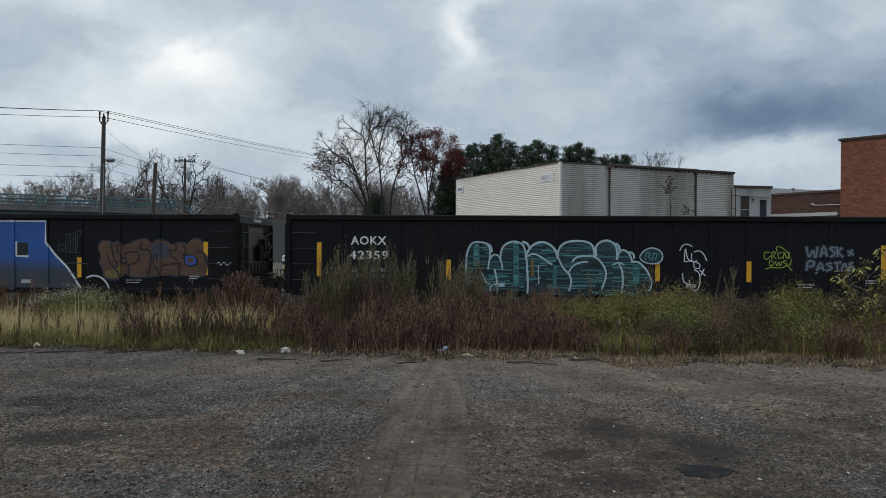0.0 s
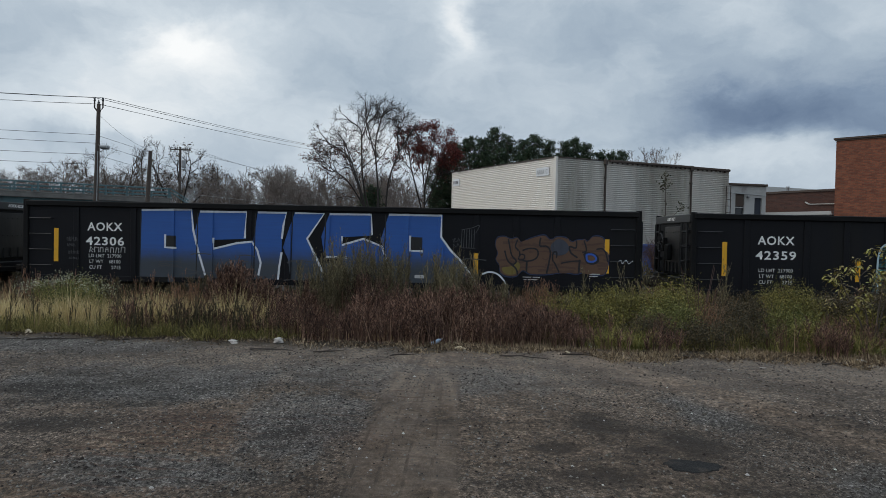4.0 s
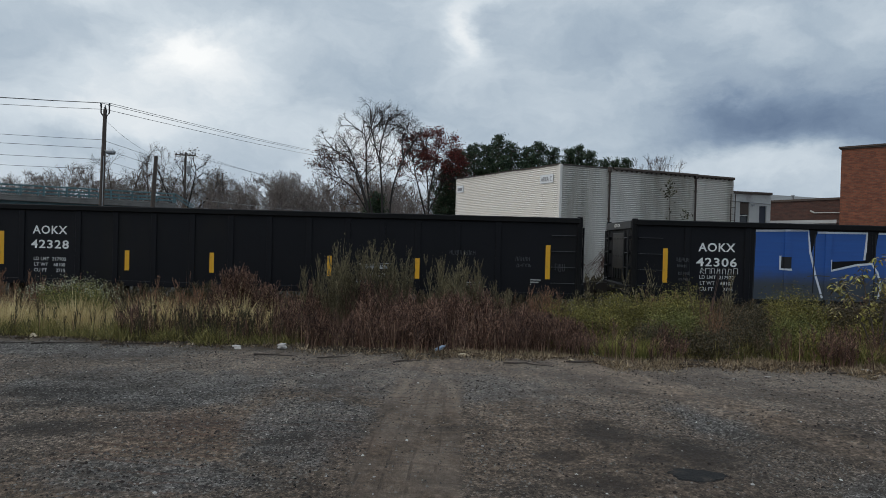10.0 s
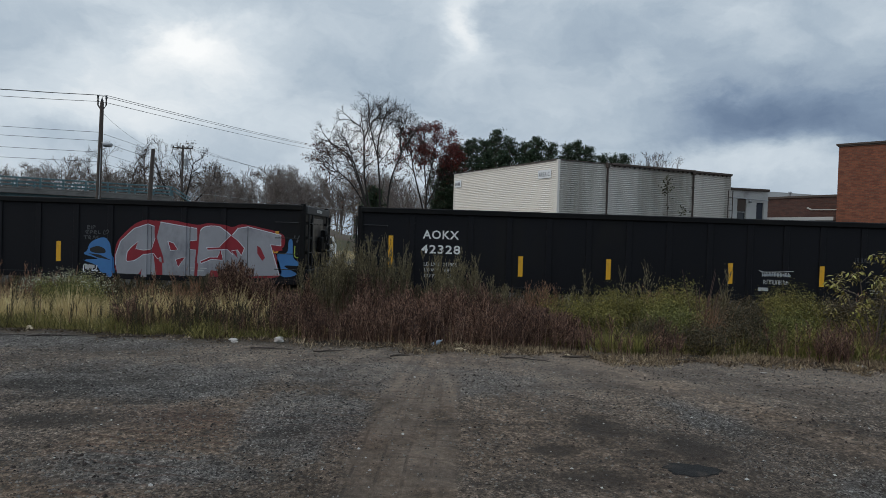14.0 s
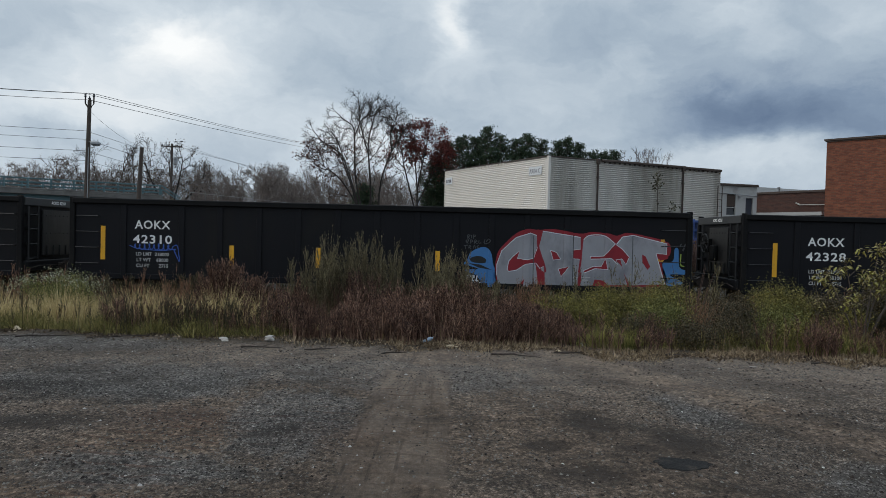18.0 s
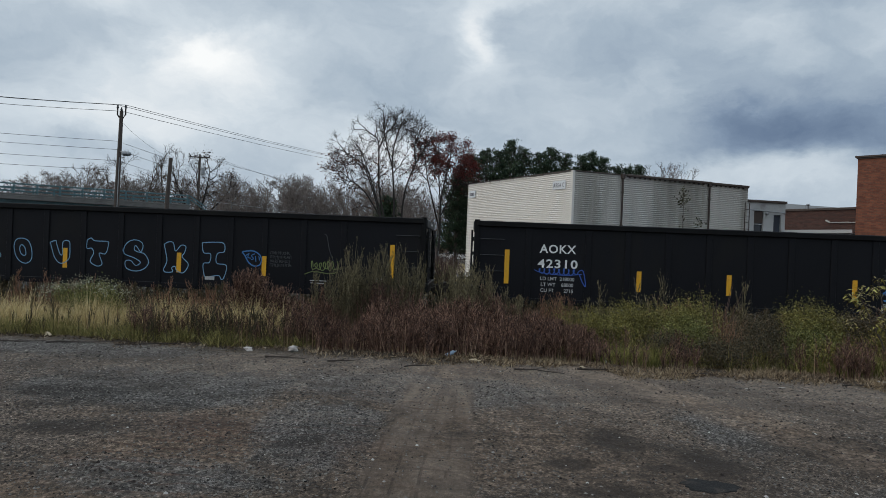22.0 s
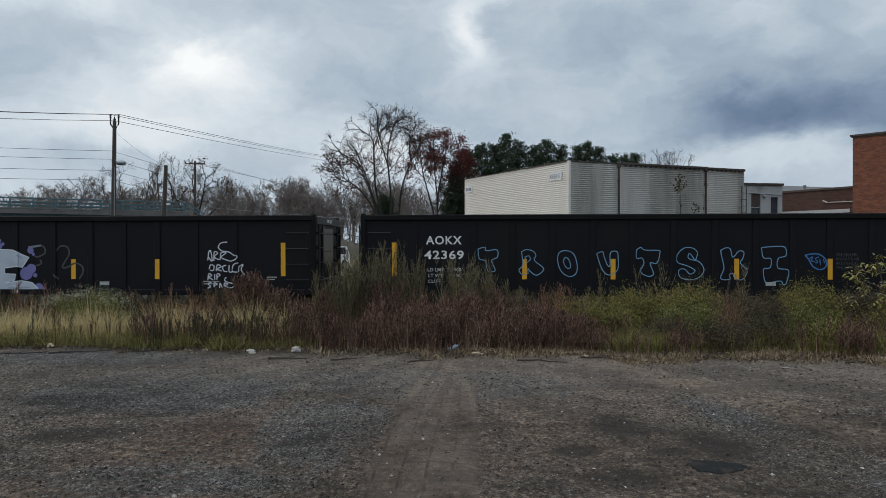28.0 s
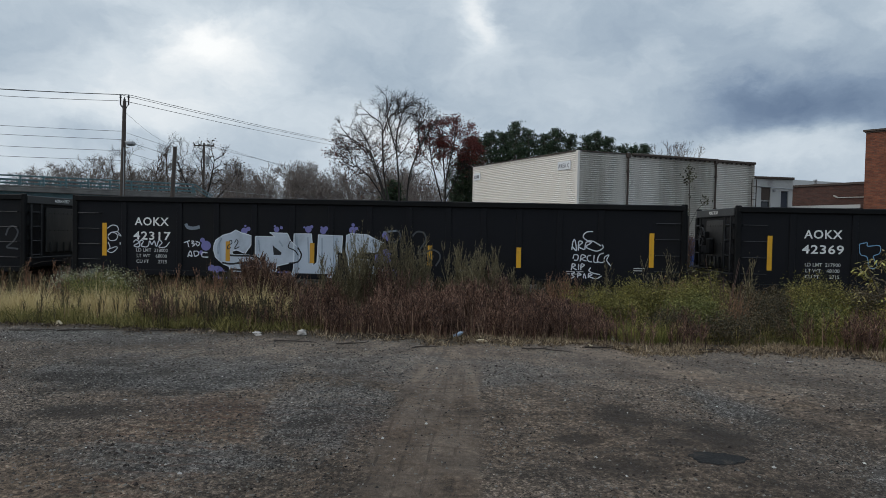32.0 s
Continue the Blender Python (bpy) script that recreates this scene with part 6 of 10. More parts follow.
spray = Paint(cars[4], 'row of pale blue outlined graffiti letters')
spray.line(SKYLINE, 0.024, ((2.24, 1.83), (2.43, 1.87), (2.45, 1.78), (2.74, 1.8), (2.75, 1.61), (2.61, 1.54), (2.61, 1.47), (2.69, 1.25), (2.5, 1.24), (2.44, 1.5), (2.27, 1.57), (2.24, 1.83)))
spray.line(SKYLINE, 0.024, ((3.39, 1.75), (3.53, 1.81), (3.7, 1.76), (3.77, 1.65), (3.73, 1.52), (3.97, 1.3), (3.8, 1.13), (3.65, 1.2), (3.56, 1.3), (3.55, 1.17), (3.41, 1.15), (3.32, 1.27), (3.42, 1.4), (3.39, 1.75)))
spray.line(SKYLINE, 0.024, ((4.33, 1.56), (4.38, 1.72), (4.54, 1.78), (4.74, 1.71), (4.84, 1.47), (4.84, 1.22), (4.71, 1.1), (4.53, 1.14), (4.39, 1.31), (4.33, 1.56)))
spray.line(SKYLINE, 0.024, ((4.49, 1.5), (4.54, 1.6), (4.64, 1.53), (4.68, 1.35), (4.61, 1.31), (4.53, 1.38), (4.49, 1.5)))
spray.line(SKYLINE, 0.024, ((5.36, 1.7), (5.51, 1.75), (5.55, 1.64), (5.64, 1.4), (5.71, 1.39), (5.72, 1.72), (5.89, 1.75), (5.92, 1.57), (5.91, 1.29), (5.76, 1.15), (5.61, 1.16), (5.48, 1.33), (5.36, 1.7)))
spray.line(SKYLINE, 0.024, ((6.4, 1.8), (6.51, 1.86), (6.62, 1.79), (6.97, 1.78), (7, 1.7), (6.93, 1.45), (6.77, 1.46), (6.76, 1.39), (6.84, 1.17), (6.72, 1.1), (6.55, 1.17), (6.51, 1.27), (6.59, 1.44), (6.54, 1.58), (6.4, 1.58), (6.4, 1.8)))
spray.line(SKYLINE, 0.024, ((7.92, 1.51), (7.97, 1.72), (7.85, 1.84), (7.63, 1.84), (7.46, 1.68), (7.46, 1.47), (7.73, 1.37), (7.91, 1.25), (7.78, 1.16), (7.64, 1.29), (7.49, 1.26), (7.53, 1.08), (7.77, 1.01), (8.02, 1.08), (8.14, 1.27), (8.02, 1.48), (7.81, 1.54), (7.73, 1.6), (7.77, 1.7), (7.92, 1.51)))
spray.line(SKYLINE, 0.024, ((8.56, 1.77), (8.68, 1.84), (8.81, 1.82), (8.88, 1.6), (9.03, 1.76), (9.16, 1.73), (9.13, 1.56), (9.07, 1.45), (9.24, 1.27), (9.2, 1.11), (9.09, 1.01), (8.93, 1.07), (8.88, 1.18), (8.79, 1.14), (8.81, 1.03), (8.61, 1.02), (8.57, 1.1), (8.65, 1.31), (8.61, 1.55), (8.56, 1.77)))
spray.line(SKYLINE, 0.024, ((9.61, 1.85), (9.9, 1.88), (10.2, 1.86), (10.23, 1.64), (10.04, 1.57), (10.03, 1.32), (10.3, 1.26), (10.25, 0.95), (10.17, 0.88), (10.1, 0.98), (9.83, 0.94), (9.71, 0.95), (9.66, 1.28), (9.83, 1.33), (9.85, 1.56), (9.66, 1.59), (9.61, 1.85)))
spray.line(SKYLINE, 0.022, ((3.48, 1.61), (3.58, 1.64), (3.62, 1.55), (3.52, 1.47), (3.48, 1.61)))
spray.line(SKYB, 0.035, ((10.72, 1.65), (10.86, 1.68), (11.05, 1.68), (11.21, 1.58), (11.26, 1.44), (11.21, 1.32), (11.07, 1.28), (10.91, 1.37), (10.81, 1.54), (10.72, 1.65)))
spray.line(SKYB, 0.025, ((10.83, 1.56), (10.91, 1.61), (10.88, 1.51), (10.97, 1.49)))
spray.line(SKYB, 0.025, ((11.07, 1.61), (10.98, 1.56), (11.04, 1.48), (10.98, 1.45)))
spray.line(SKYB, 0.025, ((11.09, 1.55), (11.11, 1.39)))
spray.line(SKYB, 0.025, ((11.18, 1.56), (11.21, 1.44)))
spray.done()

spray = Paint(cars[4], 'faint grey chalked writing')
for k in range(4):
    spray.scrawl(GREYLINE, 0.011, 11.5, 12.05 + 0.05 * (k % 2), 1.66 - 0.11 * k, 0.04, 8, 30 + k)
spray.done()

spray = Paint(cars[4], 'small lime green graffiti tag')
spray.coil(LIME_DIM, 0.022, 12.62, 13.28, 1.36, 0.13, 6, 21)
spray.line(GREYLINE, 0.016, ((12.95, 2.2), (13.02, 2.16), (13.1, 1.8), (13.22, 1.5)))
spray.line(LIME_DIM, 0.02, ((12.45, 1.12), (12.7, 1.2), (13.2, 1.16), (13.36, 1.3), (13.33, 1.5)))
spray.done()

spray = Paint(cars[5], 'white block-letter graffiti with black outline and violet bubbles')
spray.fill(VIOLET, [(2.86 + 0.135 * math.cos(a * 0.7854), 1.43 + 0.135 * math.sin(a * 0.7854)) for a in range(8)])
spray.fill(VIOLET, [(2.76 + 0.0675 * math.cos(a * 0.7854), 1.58 + 0.0675 * math.sin(a * 0.7854)) for a in range(8)])
spray.fill(VIOLET, [(2.73 + 0.06 * math.cos(a * 0.7854), 1.24 + 0.06 * math.sin(a * 0.7854)) for a in range(8)])
spray.fill(VIOLET, [(3.92 + 0.09 * math.cos(a * 0.7854), 1.85 + 0.09 * math.sin(a * 0.7854)) for a in range(8)])
spray.fill(VIOLET, [(4.03 + 0.06 * math.cos(a * 0.7854), 1.91 + 0.06 * math.sin(a * 0.7854)) for a in range(8)])
spray.fill(VIOLET, [(3.95 + 0.03 * math.cos(a * 0.7854), 1.99 + 0.03 * math.sin(a * 0.7854)) for a in range(8)])
spray.fill(VIOLET, [(4.81 + 0.075 * math.cos(a * 0.7854), 1.91 + 0.075 * math.sin(a * 0.7854)) for a in range(8)])
spray.fill(VIOLET, [(4.94 + 0.045 * math.cos(a * 0.7854), 1.96 + 0.045 * math.sin(a * 0.7854)) for a in range(8)])
spray.fill(VIOLET, [(4.76 + 0.03 * math.cos(a * 0.7854), 2 + 0.03 * math.sin(a * 0.7854)) for a in range(8)])
spray.fill(VIOLET, [(5.68 + 0.09 * math.cos(a * 0.7854), 1.93 + 0.09 * math.sin(a * 0.7854)) for a in range(8)])
spray.fill(VIOLET, [(5.77 + 0.045 * math.cos(a * 0.7854), 2 + 0.045 * math.sin(a * 0.7854)) for a in range(8)])
spray.fill(VIOLET, [(5.57 + 0.03 * math.cos(a * 0.7854), 1.98 + 0.03 * math.sin(a * 0.7854)) for a in range(8)])
spray.fill(VIOLET, [(6.09 + 0.09 * math.cos(a * 0.7854), 1.9 + 0.09 * math.sin(a * 0.7854)) for a in range(8)])
spray.fill(VIOLET, [(6.16 + 0.06 * math.cos(a * 0.7854), 1.96 + 0.06 * math.sin(a * 0.7854)) for a in range(8)])
spray.fill(VIOLET, [(6.04 + 0.03 * math.cos(a * 0.7854), 1.99 + 0.03 * math.sin(a * 0.7854)) for a in range(8)])
spray.fill(VIOLET, [(6.88 + 0.09 * math.cos(a * 0.7854), 1.93 + 0.09 * math.sin(a * 0.7854)) for a in range(8)])
spray.fill(VIOLET, [(6.99 + 0.045 * math.cos(a * 0.7854), 1.98 + 0.045 * math.sin(a * 0.7854)) for a in range(8)])
spray.fill(VIOLET, [(6.9 + 0.045 * math.cos(a * 0.7854), 2.07 + 0.045 * math.sin(a * 0.7854)) for a in range(8)])
spray.fill(VIOLET, [(7.77 + 0.09 * math.cos(a * 0.7854), 1.8 + 0.09 * math.sin(a * 0.7854)) for a in range(8)])
spray.fill(VIOLET, [(7.85 + 0.045 * math.cos(a * 0.7854), 1.7 + 0.045 * math.sin(a * 0.7854)) for a in range(8)])
spray.fill(VIOLET, [(7.65 + 0.18 * math.cos(a * 0.7854), 1.17 + 0.18 * math.sin(a * 0.7854)) for a in range(8)])
spray.fill(VIOLET, [(7.79 + 0.135 * math.cos(a * 0.7854), 1.3 + 0.135 * math.sin(a * 0.7854)) for a in range(8)])
spray.fill(VIOLET, [(7.9 + 0.06 * math.cos(a * 0.7854), 1.12 + 0.06 * math.sin(a * 0.7854)) for a in range(8)])
spray.fill(VIOLET, [(8 + 0.135 * math.cos(a * 0.7854), 0.77 + 0.135 * math.sin(a * 0.7854)) for a in range(8)])
spray.fill(VIOLET, [(8.14 + 0.06 * math.cos(a * 0.7854), 0.74 + 0.06 * math.sin(a * 0.7854)) for a in range(8)])
spray.fill(VIOLET, [(3.19 + 0.18 * math.cos(a * 0.7854), 0.71 + 0.18 * math.sin(a * 0.7854)) for a in range(8)])
spray.fill(VIOLET, [(3.03 + 0.105 * math.cos(a * 0.7854), 0.81 + 0.105 * math.sin(a * 0.7854)) for a in range(8)])
spray.fill(VIOLET, [(3.38 + 0.12 * math.cos(a * 0.7854), 0.64 + 0.12 * math.sin(a * 0.7854)) for a in range(8)])
spray.fill(WHITEP, ((3.07, 1.37), (3.14, 1.58), (3.32, 1.72), (3.56, 1.79), (3.68, 1.87), (3.84, 1.8), (4.12, 1.73), (4.12, 1.49), (3.95, 1.24), (3.72, 1.33), (3.58, 1.29), (3.63, 1.2), (4.01, 1.2), (4.27, 1.17), (4.46, 1.05), (4.58, 0.83), (4.55, 0.59), (3.53, 0.56), (3.52, 0.87), (3.33, 0.95), (3.14, 1.13)), False)
spray.line(WHITE_EDGE, 0.026, ((3.07, 1.37), (3.14, 1.58), (3.32, 1.72), (3.56, 1.79), (3.68, 1.87), (3.84, 1.8), (4.12, 1.73), (4.12, 1.49), (3.95, 1.24), (3.72, 1.33), (3.58, 1.29), (3.63, 1.2), (4.01, 1.2), (4.27, 1.17), (4.46, 1.05), (4.58, 0.83), (4.55, 0.59), (3.53, 0.56), (3.52, 0.87), (3.33, 0.95), (3.14, 1.13), (3.07, 1.37)), False)
spray.fill(WHITEP, ((4.24, 1.71), (4.77, 1.71), (4.62, 1.82), (5.11, 1.81), (5.21, 1.61), (5.4, 1.43), (5.5, 1.24), (5.41, 1.05), (5.16, 1), (4.83, 0.92), (4.8, 0.6), (4.61, 0.59), (4.59, 0.86), (4.46, 1.1), (4.24, 1.2)), False)
spray.line(WHITE_EDGE, 0.026, ((4.24, 1.71), (4.77, 1.71), (4.62, 1.82), (5.11, 1.81), (5.21, 1.61), (5.4, 1.43), (5.5, 1.24), (5.41, 1.05), (5.16, 1), (4.83, 0.92), (4.8, 0.6), (4.61, 0.59), (4.59, 0.86), (4.46, 1.1), (4.24, 1.2), (4.24, 1.71)), False)
spray.fill(WHITEP, ((5.3, 1.8), (5.77, 1.81), (5.81, 1.4), (5.82, 0.95), (5.93, 1.05), (5.96, 1.79), (6.62, 1.77), (6.6, 1.31), (6.49, 1.34), (6.46, 0.65), (5.21, 0.61), (5.3, 0.88)), False)
spray.line(WHITE_EDGE, 0.026, ((5.3, 1.8), (5.77, 1.81), (5.81, 1.4), (5.82, 0.95), (5.93, 1.05), (5.96, 1.79), (6.62, 1.77), (6.6, 1.31), (6.49, 1.34), (6.46, 0.65), (5.21, 0.61), (5.3, 0.88), (5.3, 1.8)), False)
spray.fill(WHITEP, ((6.71, 1.41), (6.73, 1.79), (6.84, 1.84), (7.31, 1.81), (7.5, 1.7), (7.73, 1.62), (7.54, 1.34), (7.36, 1.36), (7.04, 1.32), (7.04, 1.16), (7.37, 1.15), (7.34, 0.99), (7.03, 0.91), (7.51, 0.97), (7.81, 0.92), (7.97, 0.77), (7.98, 0.66), (6.8, 0.63), (6.79, 1.04)), False)
spray.line(WHITE_EDGE, 0.026, ((6.71, 1.41), (6.73, 1.79), (6.84, 1.84), (7.31, 1.81), (7.5, 1.7), (7.73, 1.62), (7.54, 1.34), (7.36, 1.36), (7.04, 1.32), (7.04, 1.16), (7.37, 1.15), (7.34, 0.99), (7.03, 0.91), (7.51, 0.97), (7.81, 0.92), (7.97, 0.77), (7.98, 0.66), (6.8, 0.63), (6.79, 1.04), (6.71, 1.41)), False)
spray.line(WHITE_SHADE, 0.04, ((3.3, 1.64), (3.21, 1.45), (3.21, 1.22)))
spray.line(WHITE_SHADE, 0.04, ((3.57, 0.7), (4.42, 0.7)))
spray.line(WHITE_SHADE, 0.04, ((4.32, 1.62), (4.36, 1.28)))
spray.line(WHITE_SHADE, 0.04, ((4.88, 1.61), (4.99, 1.45)))
spray.line(WHITE_SHADE, 0.04, ((5.37, 1.71), (5.41, 1), (5.35, 0.72)))
spray.line(WHITE_SHADE, 0.04, ((5.67, 1.72), (5.71, 1.01)))
spray.line(WHITE_SHADE, 0.04, ((6.06, 1.7), (6.07, 1.1)))
spray.line(WHITE_SHADE, 0.04, ((6.47, 1.71), (6.44, 1.37)))
spray.line(WHITE_SHADE, 0.04, ((6.84, 1.72), (6.82, 1.2)))
spray.line(WHITE_SHADE, 0.04, ((7.39, 1.67), (7.55, 1.58)))
spray.line(WHITE_SHADE, 0.04, ((7.14, 0.77), (7.76, 0.79)))
spray.line(WHITE_SHADE, 0.04, ((4.7, 0.98), (4.69, 0.67)))
spray.line(WHITE_SHADE, 0.04, ((6.07, 0.9), (6.33, 0.75)))
spray.line(INKBLACK, 0.05, ((3.31, 0.98), (3.57, 0.95), (3.92, 0.99), (4.1, 0.89), (4, 0.79), (3.57, 0.81)))
spray.line(INKBLACK, 0.05, ((3.47, 1.24), (3.57, 1.18), (4.04, 1.18), (4.27, 1.14), (4.46, 1.02), (4.58, 0.79)))
spray.line(INKBLACK, 0.03, ((5.21, 1.61), (5.14, 1.44), (5.31, 1.36), (5.42, 1.22)))
spray.line(INKBLACK, 0.04, ((5.4, 1.43), (5.5, 1.24), (5.41, 1.05), (5.16, 1)))
spray.fill(INKBLACK, ((4.71, 1.48), (4.96, 1.28), (4.93, 1.22), (4.74, 1.22)), False)
spray.fill(VIOLET, ((4.85, 0.77), (5.15, 0.78), (5.15, 0.62), (4.88, 0.62)), False)
spray.line(INKBLACK, 0.024, ((3.48, 1.54), (3.56, 1.59), (3.58, 1.51), (3.48, 1.45), (3.47, 1.35), (3.56, 1.4)))
spray.line(INKBLACK, 0.024, ((3.66, 1.53), (3.7, 1.61), (3.75, 1.55), (3.66, 1.37), (3.79, 1.42)))
spray.fill(ORANGE, ((3.41, 1.56), (3.53, 1.56), (3.53, 1.02), (3.41, 1.02)), False)
spray.fill(ORANGE, ((5.73, 1.56), (5.85, 1.56), (5.85, 1.02), (5.73, 1.02)), False)
spray.done()

spray = Paint(cars[5], 'thin white graffiti tags')
spray.line(CHALK, 0.03, ((2.24, 1.5), (2.41, 1.56)))
spray.line(CHALK, 0.03, ((2.34, 1.54), (2.38, 1.38)))
spray.line(CHALK, 0.03, ((2.45, 1.55), (2.52, 1.54), (2.46, 1.48), (2.55, 1.46), (2.47, 1.4)))
spray.line(CHALK, 0.03, ((2.57, 1.54), (2.68, 1.5), (2.63, 1.42), (2.57, 1.5)))
spray.line(CHALK, 0.03, ((2.35, 1.11), (2.42, 1.28), (2.47, 1.13), (2.38, 1.18)))
spray.line(CHALK, 0.03, ((2.52, 1.27), (2.55, 1.14), (2.65, 1.18), (2.63, 1.27), (2.52, 1.27)))
spray.line(CHALK, 0.03, ((2.9, 1.24), (2.76, 1.24), (2.76, 1.13), (2.93, 1.12)))
spray.line(HAZE, 0.09, ((2.29, 2.02), (2.35, 1.92), (2.52, 1.9), (2.68, 1.94)))
spray.done()

spray = Paint(cars[5], 'grey looped graffiti outlines')
spray.line(GREYLINE, 0.045, ((7.71, 1.85), (8.1, 1.93), (8.18, 1.74), (7.99, 1.63), (7.88, 1.65)))
spray.line(GREYLINE, 0.045, ((8.04, 1.55), (8.07, 1.44), (7.88, 1.38), (7.71, 1.41)))
spray.line(GREYLINE, 0.045, ((8.51, 1.8), (8.62, 1.92), (8.81, 1.89), (8.86, 1.7), (8.73, 1.48), (8.67, 1.34), (8.81, 1.34), (9.03, 1.45), (9.22, 1.37), (9.25, 1.21), (9.14, 1.02)))
spray.line(GREYLINE, 0.045, ((8.42, 1.14), (8.56, 1.01)))
spray.line(HAZE, 0.05, ((7.71, 1.89), (8.07, 1.94)))
spray.done()

spray = Paint(cars[5], 'white looped graffiti tag')
spray.line(CHALK, 0.03, ((12.73, 1.53), (12.76, 1.75), (12.81, 1.78), (12.85, 1.51), (12.75, 1.61)))
spray.line(CHALK, 0.03, ((12.9, 1.51), (12.91, 1.75), (13.01, 1.73), (12.91, 1.62), (13.05, 1.54)))
spray.line(CHALK, 0.03, ((13.07, 1.54), (13.1, 1.73), (13.24, 1.73), (13.1, 1.62), (13.24, 1.54), (13.4, 1.51), (13.54, 1.6), (13.51, 1.68)))
spray.line(CHALK, 0.03, ((13.27, 2.02), (13.1, 2), (13.02, 1.88), (13.13, 1.78), (13.29, 1.76), (13.48, 1.65)))
spray.line(CHALK, 0.03, ((12.77, 1.29), (12.8, 1.4), (12.9, 1.38), (12.88, 1.26), (12.79, 1.26)))
spray.line(CHALK, 0.03, ((12.96, 1.23), (12.99, 1.4), (13.1, 1.36), (12.99, 1.29), (13.12, 1.24)))
spray.line(CHALK, 0.03, ((13.24, 1.39), (13.14, 1.36), (13.17, 1.24), (13.27, 1.22)))
spray.line(CHALK, 0.03, ((13.32, 1.4), (13.32, 1.22), (13.43, 1.22)))
spray.line(CHALK, 0.03, ((13.57, 1.46), (13.45, 1.41), (13.41, 1.24), (13.57, 1.22), (13.59, 1.35), (13.7, 1.41), (13.65, 1.27), (13.76, 1.12)))
spray.line(CHALK, 0.03, ((12.73, 0.99), (12.76, 1.16), (12.84, 1.12), (12.76, 1.07), (12.87, 1)))
spray.line(CHALK, 0.03, ((12.92, 1.16), (12.92, 1)))
spray.line(CHALK, 0.03, ((12.98, 1), (12.99, 1.16), (13.07, 1.13), (12.99, 1.07)))
spray.line(CHALK, 0.03, ((12.83, 0.93), (12.73, 0.89), (12.81, 0.82), (12.72, 0.77)))
spray.line(CHALK, 0.03, ((12.9, 0.8), (12.91, 0.92), (12.99, 0.88), (12.92, 0.85)))
spray.line(CHALK, 0.03, ((13.05, 0.78), (13.07, 0.91), (13.12, 0.78)))
spray.line(CHALK, 0.03, ((13.18, 0.8), (13.19, 0.91), (13.28, 0.88), (13.2, 0.84), (13.37, 0.78), (13.52, 0.86)))
spray.line(CHALK, 0.03, ((13.24, 1.07), (13.19, 0.99), (13.29, 0.93), (13.48, 0.89)))
spray.done()

spray = Paint(cars[5], 'thin white graffiti scribble beside the yellow strip')
spray.line(CHALK, 0.025, ((0.08, 1.85), (0.22, 1.94), (0.36, 1.91), (0.38, 1.78), (0.19, 1.74), (0.1, 1.65), (0.22, 1.74), (0.36, 1.68), (0.33, 1.54), (0.16, 1.52), (0.09, 1.62)))
spray.line(CHALK, 0.025, ((0.1, 1.48), (0.16, 1.32), (0.09, 1.23), (0.22, 1.19), (0.36, 1.3), (0.33, 1.35), (0.16, 1.29)))
spray.line(CHALK, 0.025, ((0.36, 1.77), (0.48, 1.65), (0.39, 1.68)))
spray.line(CHALK, 0.06, ((0.43, 1.44), (0.46, 1.44)), False)
spray.line(CHALK, 0.03, ((0.82, 1.48), (0.89, 1.55), (0.98, 1.48), (0.84, 1.39), (0.98, 1.36), (1.01, 1.53), (1.1, 1.51), (1.04, 1.39), (1.22, 1.37), (1.28, 1.53), (1.34, 1.43), (1.41, 1.53), (1.47, 1.38), (1.54, 1.54), (1.63, 1.49), (1.54, 1.37), (1.72, 1.37), (1.84, 1.51)))
spray.done()

spray = Paint(cars[6], 'grey looped graffiti stroke')
spray.line(GREYLINE, 0.05, ((15.11, 1.6), (15.2, 1.81), (15.35, 1.85), (15.46, 1.7), (15.35, 1.46), (15.14, 1.28), (15.29, 1.25), (15.47, 1.23)))
spray.done()

# ---- buildings, bridge, poles ----
def ribbed(a, c, z0, z1, pitch=0.095, deep=0.022):
    """A sheet-metal wall with level ribs on the plan line a to c; its face looks to the right of that line."""
    ax, ay = a
    cx, cy = c
    L = math.hypot(cx - ax, cy - ay)
    nx, ny = (cy - ay) / L, -(cx - ax) / L
    m = M()
    rows, z = [], z0
    while z < z1 - 1e-6:
        rows += [(z, 0.0), (z + pitch * 0.35, 0.0), (z + pitch * 0.5, deep), (z + pitch * 0.85, deep)]
        z += pitch
    rows.append((z1, 0.0))
    for z, d in rows:
        m.v += [(ax + nx * d, ay + ny * d, z), (cx + nx * d, cy + ny * d, z)]
    m.f += [(2 * i, 2 * i + 1, 2 * i + 3, 2 * i + 2) for i in range(len(rows) - 1)]
    b = len(m.v)
    for z in (z0, z1):
        m.v += [(ax - nx * 0.12, ay - ny * 0.12, z), (cx - nx * 0.12, cy - ny * 0.12, z)]
    t = 2 * (len(rows) - 1)
    m.f += [(b + 1, b, b + 2, b + 3), (t, t + 1, b + 3, b + 2), (1, 0, b, b + 1)]
    return m


def along(a, c, s, off=0.0):
    """The plan point s metres from a towards c, off metres to the right of that line."""
    L = math.hypot(c[0] - a[0], c[1] - a[1])
    ux, uy = (c[0] - a[0]) / L, (c[1] - a[1]) / L
    return (a[0] + ux * s + uy * off, a[1] + uy * s - ux * off)


def turned(a, c):
    return math.degrees(math.atan2(c[1] - a[1], c[0] - a[0]))


